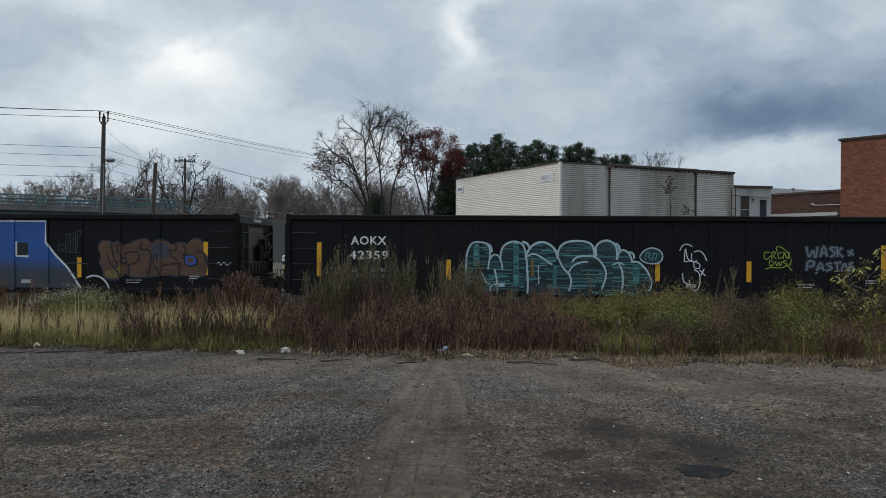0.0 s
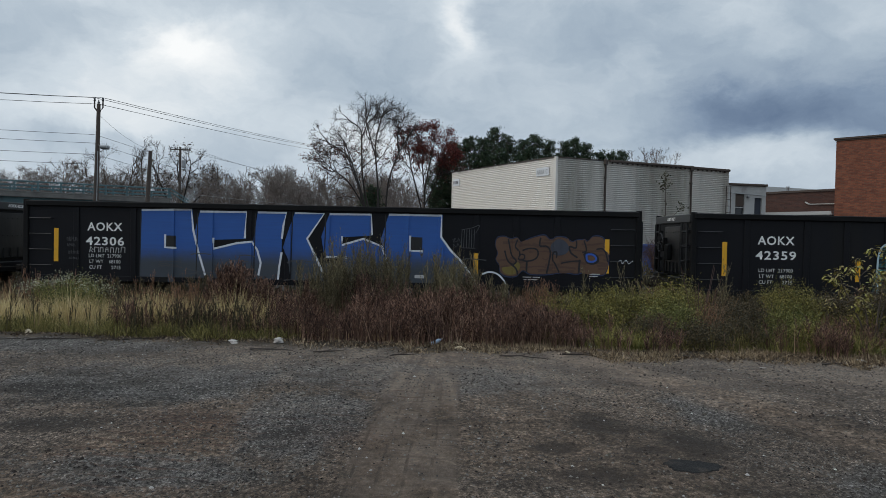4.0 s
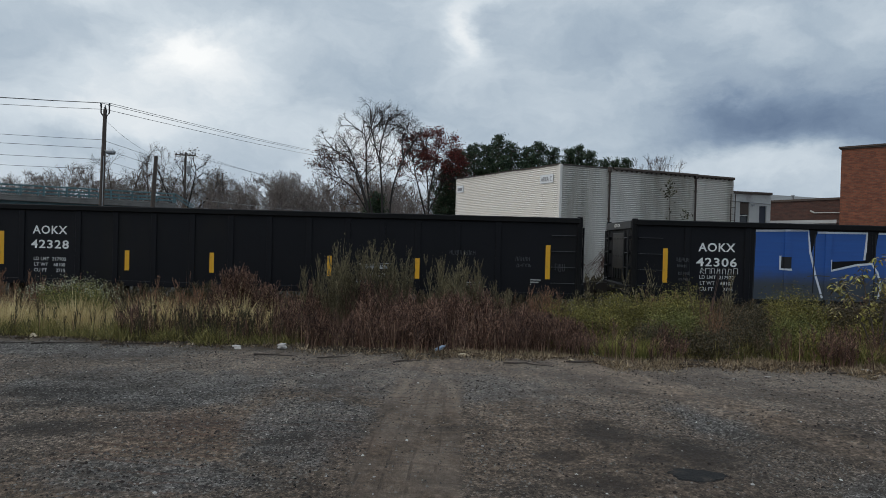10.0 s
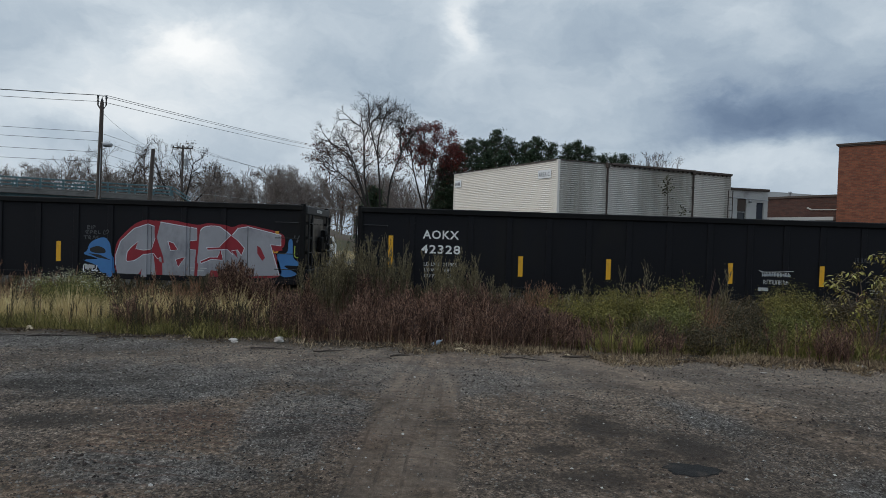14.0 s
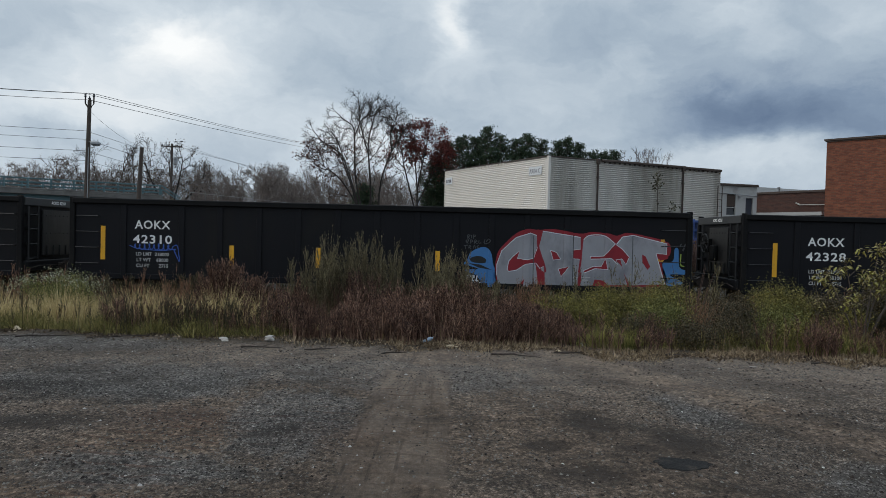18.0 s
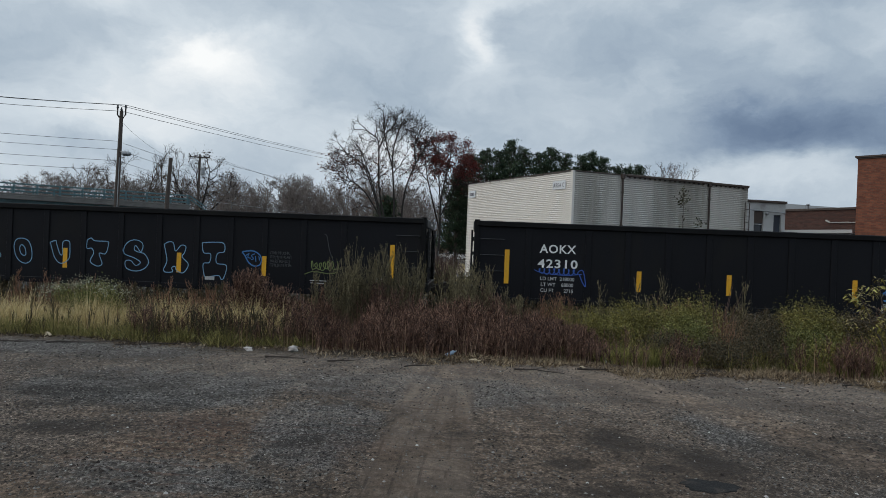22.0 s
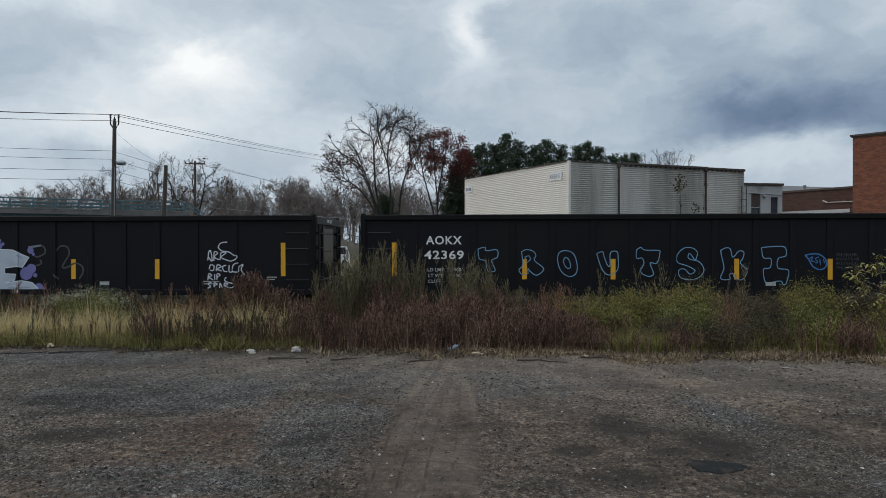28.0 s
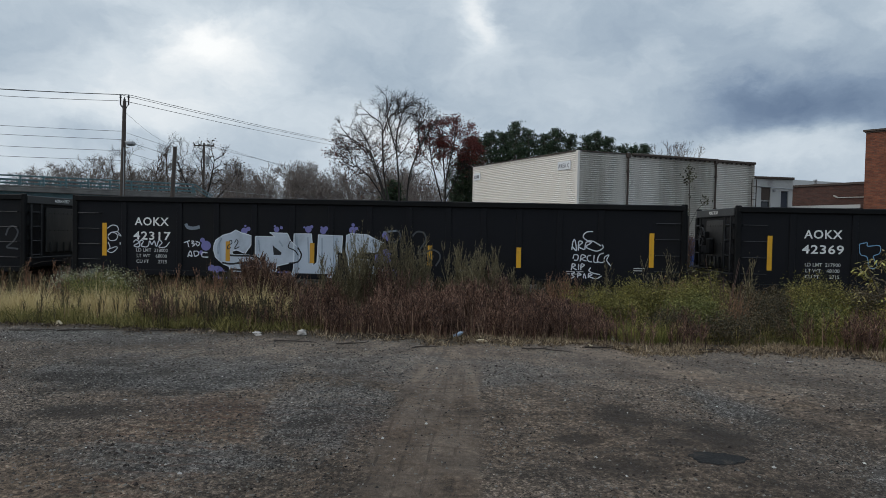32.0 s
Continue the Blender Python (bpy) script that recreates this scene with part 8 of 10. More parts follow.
oak, tips = forked_tree("oak_tree", "large bare oak with many stems fanning out from its foot", pose(-7.5, 60, 0.2), (
    (((-0.5, 0, -0.5), (-0.9, 0.2, 3.0), (-1.65, 0.5, 6.3), (-1.9, 0.8, 9.1), (-2.0, 0.9, 11.2), (-2.6, 1.0, 11.9)), 0.115, 0.045),
    (((-1.95, 0.8, 10.4), (-1.3, 0.6, 12.0), (-0.8, 0.4, 12.4)), 0.08, 0.04),
    (((0.0, 0, -0.5), (-0.1, -0.2, 3.0), (-0.17, -0.5, 6.3), (-0.4, -0.8, 9.6), (0.05, -1.0, 11.8), (0.15, -1.0, 12.2)), 0.115, 0.045),
    (((-0.35, -0.7, 8.6), (-0.9, -1.3, 10.6), (-1.2, -1.7, 12.2)), 0.08, 0.04),
    (((0.4, 0, -0.5), (0.5, 0.3, 3.0), (0.7, 0.6, 6.4), (1.4, 0.9, 8.7), (2.0, 1.1, 10.0), (2.9, 1.3, 11.5)), 0.115, 0.045),
    (((1.6, 1.0, 9.2), (1.4, 1.6, 11.2), (1.9, 1.9, 12.6)), 0.08, 0.04),
    (((-0.7, 0, -0.5), (-1.4, -0.4, 4.0), (-2.3, -0.9, 7.0), (-3.1, -1.3, 8.8), (-4.4, -1.6, 9.6)), 0.095, 0.04),
    (((-1.2, 0.2, 3.5), (-2.1, 0.9, 6.2), (-2.9, 1.4, 8.2), (-3.6, 1.6, 10.0), (-4.2, 1.7, 10.9)), 0.09, 0.04),
    (((-1.5, -0.2, 4.2), (-3.0, -0.2, 6.4), (-4.5, -0.3, 7.5), (-5.6, -0.4, 8.6)), 0.08, 0.03)),
    11, 1.7, 4, DARKBARK, r_tip=0.012, spread=0.85, lift=0.03, kids=2.2, twigs=1, twig=0.5, from_=0.3, bound=(np.array((-0.75, 0, 8.9)), np.array((5.5, 4.6, 5.05))))
WITHERED = foliage("withered oak leaves", (0.05, 0.02, 0.014), (0.11, 0.05, 0.03))
leaves_on(oak, "withered_leaves", tips[tips[:, 2] < 9.8], 900, 0.2, 0.11, WITHERED, "a few withered brown leaves", 4)
RUST_LEAF = foliage("dark red autumn leaves", (0.045, 0.012, 0.010), (0.14, 0.026, 0.021), (0.23, 0.05, 0.032))
PINE = foliage("dark pine needles", (0.011, 0.022, 0.014), (0.036, 0.06, 0.03), (0.08, 0.11, 0.05))
red, tips = forked_tree("maple_tree", "autumn tree with dark red leaves in its top", pose(-3.6, 63.5, 0.2), (
    (((0, 0, -0.5), (0.1, 0, 3.0), (0.1, 0.1, 6.0), (0.5, 0.2, 8.5), (0.9, 0.3, 10.6)), 0.12, 0.045),
    (((0.1, 0, 3.0), (-0.7, -0.4, 6.0), (-1.3, -0.6, 8.3), (-1.5, -0.7, 9.8)), 0.09, 0.04),
    (((0.1, 0.1, 4.5), (1.2, 0.5, 6.8), (2.0, 0.6, 8.6)), 0.08, 0.04),
    (((0.1, 0.1, 5.5), (-0.2, 0.8, 8.0), (-0.3, 0.9, 10.4)), 0.08, 0.04)),
    5, 1.5, 4, DARKBARK, r_tip=0.0115, spread=0.8, lift=0.05, kids=2.15, twigs=1, twig=0.4, bound=(np.array((0.35, 0, 8.2)), np.array((3.3, 3.0, 4.1))))
crest = 9.2 - 0.25 * np.abs(tips[:, 0] - 1.0) + 0.5 * np.sin(tips[:, 0] * 3)
high = tips[(tips[:, 2] > crest) | ((tips[:, 0] > 1.5) & (tips[:, 2] > 8.3))]
leaves_on(red, "leaves", high, 12000, 0.2, 0.075, RUST_LEAF, "dark red autumn leaves", 3)
leaves_on(red, "sparse_leaves", tips, 1500, 0.22, 0.08, RUST_LEAF, "a few dark red leaves lower down", 6)


def pine(at, height, wide, seed, bottom=0.2):
    rng = np.random.default_rng(seed)
    tree = thing("pine_tree", "dark green pine with ragged layered boughs", "tree", "pines behind the warehouse", at=at)
    part("trunk", M().tube(((0, 0, -0.4), (0.1, 0, height * 0.5), (0, 0, height * 0.97)), (0.26, 0.18, 0.03), 7), BARK, tree, smooth=True)
    boughs, tufts = M(), []
    count = int(170 * (1 - bottom))
    for i in range(count):
        t = bottom + (1 - bottom) * (i + rng.random()) / count
        reach = wide * (1 - t) ** 0.55 * rng.uniform(0.45, 1.15) + 0.25
        a = rng.random() * 6.283
        z = height * t
        tip = np.array((math.cos(a) * reach, math.sin(a) * reach, z + reach * rng.uniform(0.15, 0.6)))
        boughs.tube(((0, 0, z), tuple(tip * (0.55, 0.55, 1) + (0, 0, -0.1)), tuple(tip)), (0.05, 0.035, 0.012), 3, False)
        n = int(4 + reach * 4.5)
        s = rng.uniform(0.35, 1.05, (n, 1))
        tufts.append(np.array((0, 0, z)) * (1 - s) + tip * s + rng.normal(0, 1, (n, 3)) * (0.10 + 0.13 * s) * (1, 1, 0.55))
    tufts = np.concatenate(tufts)
    n = len(tufts)
    rep = np.repeat(tufts, 11, 0) + rng.normal(0, 0.12, (n * 11, 3)) * (1, 1, 0.8)
    part("branchwork", boughs, BARK, tree)
    part("foliage", M().arrays(*flakes(rep, 0.125, rng, -0.8, 0.24)), PINE, tree, "dark green needle tufts")
    return tree


for i, (x, y, h, w, low) in enumerate(((-2.0, 67, 9.2, 2.3, 0.1), (-0.7, 68.5, 11.4, 2.6, 0.1), (0.9, 66.5, 11.7, 2.8, 0.3), (2.3, 68.2, 11.9, 2.6, 0.4), (3.4, 66.2, 12.7, 2.6, 0.4), (4.8, 67.5, 12.0, 2.8, 0.4), (6.4, 67, 11.6, 2.4, 0.4), (7.6, 68, 12.3, 2.3, 0.4),
                                    (9.3, 69, 11.9, 2.2, 0.4), (11.2, 70, 12.0, 2.3, 0.4), (12.2, 70.5, 12.5, 2.2, 0.4), (13.6, 71, 11.9, 2.2, 0.4), (15.2, 71.5, 11.2, 1.9, 0.4), (16.6, 72, 11.2, 1.9, 0.4), (17.9, 72.5, 11.5, 1.2, 0.5))):
    pine(pose(x, y, 0, 0, 0, i * 50), h, w, 20 + i, low)
for x, y, lean, seed in ((21.4, 76.8, 0.2, 31), (24.0, 77, -0.3, 33), (22.8, 78, 0.0, 35)):
    forked_tree("ash_tree", "slender bare tree showing above the roof", pose(x, y, 0), (
        (((0, 0, -0.5), (0, 0, 4), (lean, 0, 8.0), (lean * 2, 0, 10.6)), 0.13, 0.035), (((0, 0, 5.5), (-0.5, 0.2, 8.0), (-0.9, 0.3, 10.2)), 0.07, 0.03), (((0, 0, 5.0), (0.6, -0.2, 7.8), (1.1, -0.3, 9.8)), 0.07, 0.03)),
        seed, 0.95, 3, BARK_FAR, r_tip=0.0105, spread=0.5, lift=0.25, kids=2.1, twigs=2, twig=0.4, from_=0.55)
elm, tips = forked_tree("elm_tree", "bare spreading tree beside the far pole", pose(-36.6, 84, 0), (
    (((0, 0, -0.5), (0, 0, 3.0), (-0.3, 0.2, 6.5), (-0.8, 0.3, 10.0)), 0.24, 0.06), (((0, 0, 3.2), (1.4, 0.3, 5.4), (2.8, 0.5, 6.9), (3.6, 0.6, 8.2)), 0.16, 0.05),
    (((0, 0, 3.0), (-1.5, -0.3, 5.2), (-2.6, -0.5, 7.6), (-3.2, -0.6, 9.0)), 0.15, 0.05), (((-0.1, 0, 4.5), (0.9, -0.6, 7.6), (1.5, -0.9, 10.2)), 0.14, 0.05)),
    8, 1.6, 4, DARKBARK, r_tip=0.0135, spread=0.8, lift=0.02, kids=2.15, twigs=1, twig=0.5, bound=(np.array((0.1, 0, 8.0)), np.array((4.6, 4.0, 4.8))))
leaves_on(elm, "withered_leaves", tips, 600, 0.25, 0.12, foliage("withered elm leaves", (0.05, 0.03, 0.018), (0.12, 0.08, 0.04)), "a few withered brown leaves", 5)
for x, seed, spreadx, top in ((-41.8, 9, 1.3, 10.6), (-46.4, 10, 2.2, 9.8)):
    forked_tree("elm_tree", "bare upright tree beyond the bridge", pose(x, 85, 0), (
        (((0, 0, -0.5), (0, 0, 4.0), (-spreadx * 0.4, 0, 7.5), (-spreadx * 0.6, 0, top)), 0.18, 0.05), (((0, 0, 3.0), (spreadx * 0.5, 0, 5.5), (spreadx, 0.2, 7.8), (spreadx * 1.15, 0.2, top - 0.6)), 0.12, 0.045),
        (((0, 0, 2.6), (-spreadx * 0.8, 0.2, 5.0), (-spreadx * 1.5, 0.3, 7.6)), 0.1, 0.04)),
        seed, 1.35, 4, BARK, r_tip=0.013, spread=0.6, lift=0.08, kids=2.1, twigs=1, twig=0.5)

# far woods: many bare trees with rounded crowns, as one mass
variants = []
for k in range(7):
    rr = random.Random(100 + k)
    stems = []
    for j in range(4):
        a, out = rr.uniform(0, 6.283), rr.uniform(0.6, 2.0)
        stems.append((((0, 0, -0.5 if j == 0 else 2.5), (out * 0.3 * math.cos(a), out * 0.3 * math.sin(a), 4.5), (out * math.cos(a), out * math.sin(a), rr.uniform(6.5, 8.5))), 0.17 if j == 0 else 0.1, 0.05))
    stem, crown, ends = forked(stems, 300 + k, 1.75, 3, r_tip=0.021, spread=0.7, lift=0.06, kids=2.1, twigs=2, twig=0.6, from_=0.4, sides=3, bound=(np.array((0, 0, 7.2)), np.array((3.7, 3.7, 4.6))))
    v = np.array([tuple(p) for p in stem.v + crown.v])
    f = np.array([q for q in stem.f if len(q) == 4] + [tuple(i + len(stem.v) for i in q) for q in crown.f if len(q) == 4])
    variants.append((v * (12.0 / v[:, 2].max()), f))
rng = np.random.default_rng(12)
V, Fc, base = [], [], 0
for i in range(185):
    v, f = variants[i % 7]
    if i < 105:
        x, y = rng.uniform(-84, -6), rng.uniform(96, 122)
    elif i < 130:
        x, y = rng.uniform(-32, 2), rng.uniform(70, 90)
    else:
        x, y = rng.uniform(-130, 60), rng.uniform(130, 160)
    s = rng.uniform(0.62, 1.0) * (0.78 if 105 <= i < 130 else 1.1) * (1.25 if i >= 130 else 1.0)
    a = rng.random() * 6.283
    w = np.stack([v[:, 0] * math.cos(a) - v[:, 1] * math.sin(a), v[:, 0] * math.sin(a) + v[:, 1] * math.cos(a), v[:, 2]], 1) * s + (x, y, 0.2)
    V.append(w)
    Fc.append(f + base)
    base += len(v)
m = M()
m.v, m.f = np.concatenate(V).tolist(), np.concatenate(Fc).tolist()
stuff("far_woods", m, BARK_FAR, "distant bare brown-grey winter woods", "woods")
# undergrowth and withered leaves at their feet
n = 17000
bx = rng.uniform(-85, 24, n)
by = 72 + rng.random(n) * 24
hz = rng.random(n) ** 1.5 * (3.7 + 1.4 * np.sin(bx * 0.35) + 1.0 * np.sin(bx * 1.1 + 1)) * np.clip((30 - bx) / 30, 0.35, 1) * (1 + 0.35 * np.exp(-((bx + 9) / 9) ** 2))
pos = np.stack([bx, by, 0.3 + np.abs(hz)], 1)
UNDER = foliage("withered brown undergrowth", (0.07, 0.05, 0.036), (0.16, 0.112, 0.08), (0.18, 0.155, 0.08))
stuff("undergrowth", M().arrays(*flakes(pos, 0.26, rng, 0, 0.2)), UNDER, "withered brown brush at the foot of the woods", "undergrowth")

# ---- weeds between the lot and the track ----
def blades(base, way, length, width, bend, rng):
    """Tapered blades from base along way, tips drawn down by bend."""
    n = len(base)
    side = np.cross(way, rng.normal(size=(n, 3)))
    side /= np.linalg.norm(side, axis=1)[:, None] + 1e-9
    L, w = length[:, None], width[:, None]
    mid = base + way * L * 0.55
    tip = base + way * L
    tip[:, 2] -= bend * length
    v = np.stack([base - side * w, base + side * w, mid - side * w * 0.7, mid + side * w * 0.7, tip], 1).reshape(-1, 3)
    i = np.arange(n)[:, None] * 5
    f = (i + np.array((0, 1, 3, 2))).tolist() + (i + np.array((2, 3, 4))).tolist()
    return v, f


def upright(n, rng, tilt):
    w = np.stack([rng.normal(0, tilt, n), rng.normal(0, tilt, n), np.ones(n)], 1)
    return w / np.linalg.norm(w, axis=1)[:, None]


def on_ground(x, y):
    return np.stack([x, y, ground_height(x, y) - 0.02], 1)


def weed_plants(x, y, h, rng, bushy=10, leaf=0.02, fuzz=9, splay=0.5):
    """Tall withered weeds: a stem with rising side shoots, each a tapering plume of short twigs."""
    n, k = len(x), bushy
    m = M()
    base, way = on_ground(x, y), upright(n, rng, 0.1)
    m.arrays(*blades(base, way, h, np.full(n, 0.006), np.zeros(n), rng))
    m.arrays(*blades(base, way, h * 0.95, np.full(n, 0.005), np.zeros(n), rng))
    t = 0.22 + 0.70 * rng.random((n, k))
    t[:, 0] = 0.6
    p = (base[:, None] + way[:, None] * (h[:, None] * t)[:, :, None]).reshape(-1, 3)
    a = rng.random((n, k)) * 6.283
    lean = splay * (0.55 + 0.6 * rng.random((n, k)))
    lean[:, 0] = 0.06
    d = np.stack([np.cos(a) * lean, np.sin(a) * lean, np.ones((n, k))], -1).reshape(-1, 3)
    d /= np.linalg.norm(d, axis=1)[:, None]
    L = ((1.08 - t) * 0.55 * (0.6 + 0.6 * rng.random((n, k))) * h[:, None] + 0.05)
    L[:, 0] = 0.42 * h
    L = L.reshape(-1)
    m.arrays(*blades(p, d, L, np.full(len(p), 0.0035), np.zeros(len(p)), rng))
    for j in range(fuzz):
        s = 0.12 + 0.88 * (j + rng.random(len(p))) / fuzz
        foot = p + d * (L * s)[:, None]
        u = d + rng.normal(0, 0.42, d.shape) + (0, 0, 0.2)
        u /= np.linalg.norm(u, axis=1)[:, None]
        m.arrays(*blades(foot, u, leaf * (1.5 - s) * (1.6 + 1.6 * rng.random(len(p))), np.full(len(p), leaf * 0.2), np.zeros(len(p)), rng))
    return m


def edge_y(x):
    return 9.5 - 0.06 * x + 0.16 * np.sin(x * 1.7) + 0.12 * np.sin(x * 4.1 + 1) + 0.07 * np.sin(x * 11.3)


rng = np.random.default_rng(41)
DEAD = foliage("withered dark brown weeds", (0.021, 0.012, 0.0095), (0.125, 0.067, 0.049), (0.40, 0.245, 0.17))
OLIVE = foliage("olive-brown weed plumes", (0.042, 0.035, 0.02), (0.15, 0.125, 0.07), (0.29, 0.245, 0.14))
REDDISH = foliage("reddish brown seed heads", (0.09, 0.045, 0.029), (0.22, 0.115, 0.07), (0.34, 0.21, 0.13))
STRAW = foliage("straw-coloured grass", (0.30, 0.22, 0.10), (0.60, 0.475, 0.235), (0.75, 0.62, 0.36))
GRASS = foliage("green-brown rough grass", (0.055, 0.05, 0.015), (0.18, 0.16, 0.046), (0.38, 0.31, 0.12))
GREEN = foliage("yellow-green shrub leaves", (0.042, 0.043, 0.012), (0.175, 0.158, 0.04), (0.34, 0.275, 0.08))
LEAFY = foliage("fresh green leaves", (0.045, 0.052, 0.016), (0.14, 0.15, 0.042), (0.3, 0.26, 0.085))
DULL = foliage("dull dark shrub leaves", (0.024, 0.022, 0.013), (0.066, 0.055, 0.029), (0.15, 0.10, 0.05))

def weed_stems(name, n, x, y, h, material, label):
    """Bare upright stalks, a little bent."""
    m = M().arrays(*blades(on_ground(x, y), upright(n, rng, 0.13), h, np.full(n, 0.0052), rng.random(n) * 0.1, rng))
    return stuff(name, m, material, label, "weeds")


def gathered(centres, per, wide, deep):
    """Plants gathered in clumps, with bare gaps between them."""
    cx, cy = centres
    i = rng.integers(0, len(cx), per * len(cx))
    return cx[i] + rng.normal(0, wide, len(i)), cy[i] + rng.normal(0, deep, len(i)), i


def stand_top(x):
    """Height above the lot that the middle stand's plumes reach."""
    return np.interp(x, (-4.5, -3.4, -2.6, -1.9, -1.1, -0.75, -0.3, 0.3, 0.8, 1.3, 2.0, 3.0), (0.7, 0.9, 1.25, 1.42, 1.38, 1.0, 1.15, 1.2, 0.85, 0.62, 0.45, 0.2))


STALK = foliage("bare brown stalks", (0.04, 0.022, 0.016), (0.16, 0.083, 0.058), (0.47, 0.31, 0.21))
n = 3400
x = np.where(rng.random(n) < 0.85, rng.uniform(-3.9, 1.9, n), rng.uniform(-10, 9, n))
y = edge_y(x) + 0.2 + rng.random(n) * 4.2
weed_stems("weed_stalks", n, x, y, (0.35 + 0.17 * (y - 9.4)) * rng.uniform(0.6, 1.35, n), STALK, "bare upright brown weed stalks")
# the dark stand in the middle, taller towards the track
k = 64
cx = rng.uniform(-3.2, 1.9, k)
cy = edge_y(cx) + 0.45 + rng.random(k) * 3.2
x, y, i = gathered((cx, cy), 14, 0.12, 0.14)
y = np.maximum(y, edge_y(x) + 0.12)
rise = np.clip((y - 9.6) / 3.2, 0, 1)
h = (0.45 * (1 - rise) + (0.8 * stand_top(x) + 0.40) * rise) * rng.uniform(0.72, 1.05, len(x)) * rng.uniform(0.8, 1.12, k)[i]
stuff("withered_weeds", weed_plants(x, y, h, rng, 9, 0.026, 9), DEAD, "dense stand of tall withered dark brown weeds", "weeds")
k = 30
cx = np.concatenate([rng.uniform(-3.2, -0.85, 20), rng.uniform(-0.5, 0.95, 10)])
cy = edge_y(cx) + 2.5 + rng.random(k) * 1.2
x, y, i = gathered((cx, cy), 6, 0.09, 0.12)
h = (stand_top(x) + 0.64) * rng.uniform(0.72, 1.06, len(x)) * rng.uniform(0.82, 1.08, k)[i]
stuff("tall_weeds", weed_plants(x, y, h, rng, 13, 0.026, 15, 0.3), OLIVE, "tallest olive-brown weed plumes against the train", "weeds")
n = 250
x = np.concatenate([rng.normal(-10, 0.4, 15), rng.normal(-6.5, 0.3, 28), rng.normal(-5.2, 0.25, 27), rng.uniform(-12, -3.2, 50), rng.normal(1.75, 0.25, 40), rng.normal(4.1, 0.3, 40), rng.uniform(4.4, 11.5, 50)])
y = edge_y(x) + 3.3 + rng.random(n) * 1.4
h = rng.uniform(0.7, 1.45, n)
stuff("dock_weeds", weed_plants(x, y, h, rng, 9, 0.024, 9, 0.4), REDDISH, "reddish brown dock seed heads", "weeds")
n = 85
x = np.concatenate([rng.normal(-4.35, 0.17, 60), rng.normal(-3.62, 0.12, 25)])
y = edge_y(x) + 2.2 + rng.random(n) * 0.6
h = np.where(x < -4.0, 1.7, 1.3) * (1 - 0.9 * np.abs(x - np.where(x < -4.0, -4.35, -3.62))) * rng.uniform(0.7, 1.0, n)
stuff("brown_bush", weed_plants(x, y, h, rng, 18, 0.03, 12, 0.5), DEAD, "rounded withered dark brown bush", "bush")
k = 72
cx = np.concatenate([rng.uniform(-5.6, -3.3, 12), rng.uniform(-3.3, 2.2, 40), rng.uniform(2.2, 6.5, 20)])
cy = edge_y(cx) + 0.15 + rng.random(k) * 0.9
x, y, i = gathered((cx, cy), 9, 0.12, 0.12)
stuff("low_weeds", weed_plants(x, y, rng.uniform(0.2, 0.62, len(x)), rng, 8, 0.018, 7, 0.7), DEAD, "low withered weeds along the lot's edge", "weeds")
# dull tangle at the foot of the track bed, on both sides
n = 2600
x = rng.uniform(-18, 18, n)
y = np.where(rng.random(n) < 0.5, rng.uniform(15.0, 16.6, n), rng.uniform(21.0, 23.8, n))
stuff("trackside_weeds", weed_plants(x, y, rng.uniform(0.7, 1.15, n) * (0.9 + 0.2 * np.sin(x * 1.3) * np.sin(x * 0.37)), rng, 9, 0.05, 7, 0.6), DULL, "dull tangled weeds beside the track", "weeds")


def grass(name, n, x, y, h0, h1, material, label, width=0.0045, tilt=0.3):
    clump = np.sin(x * 3.1 + 1.7 * np.sin(y * 2.3)) * np.sin(y * 4.3 + x) + 0.6 * np.sin(x * 9.0 + y * 5.0) + rng.normal(0, 0.55, n) > -0.35
    x, y = x[clump], y[clump]
    n = len(x)
    h = rng.uniform(h0, h1, n) * (0.8 + 0.3 * np.sin(x * 2.3 + y) * np.sin(x * 6.1))
    m = M().arrays(*blades(on_ground(x, y), upright(n, rng, tilt), h, np.full(n, width), rng.random(n) ** 2 * 0.8, rng))
    return stuff(name, m, material, label, "grass")


n = 64000
x = rng.uniform(-11.5, -2.9, n)
y = edge_y(x) + 1.1 + rng.random(n) * 2.7
grass("straw_grass", n, x, y, 0.6, 1.12, STRAW, "tall pale straw-coloured grass", 0.0033, 0.42)
n = 52000
x = rng.uniform(-10.5, -2.6, n)
y = edge_y(x) + 0.12 + rng.random(n) ** 0.85 * 2.0 - 0.3 * rng.random(n) * (np.sin(x * 5.3) * np.sin(x * 2.1 + 1) > 0.2)
grass("rough_grass", n, x, y, 0.1, 0.6, GRASS, "rough green-brown grass at the lot's edge", 0.004, 0.6)
n = 170
x = np.concatenate([rng.uniform(-7.8, -2.8, 70), rng.normal(-4.2, 0.8, 100)])
y = edge_y(x) + 0.12 + rng.random(n) * 1.1
stuff("dark_weeds", weed_plants(x, y, rng.uniform(0.3, 0.7, n), rng, 5, 0.02, 6, 0.3), foliage("dark green-brown weed leaves", (0.025, 0.022, 0.012), (0.07, 0.062, 0.032), (0.13, 0.10, 0.06)), "dark upright weeds before the grass", "weeds")
n = 26000
x = rng.uniform(1.5, 10.0, n)
y = edge_y(x) + 0.5 + rng.random(n) * 2.6
grass("rough_grass", n, x, y, 0.1, 0.55, GRASS, "rough green-brown grass among the shrubs")
n = 9000
x = np.concatenate([rng.normal(5.55, 0.28, n // 3), rng.normal(2.3, 0.35, n // 3), rng.normal(6.6, 0.4, n - 2 * (n // 3))])
y = edge_y(x) + 0.55 + np.abs(rng.normal(0, 0.35, n))
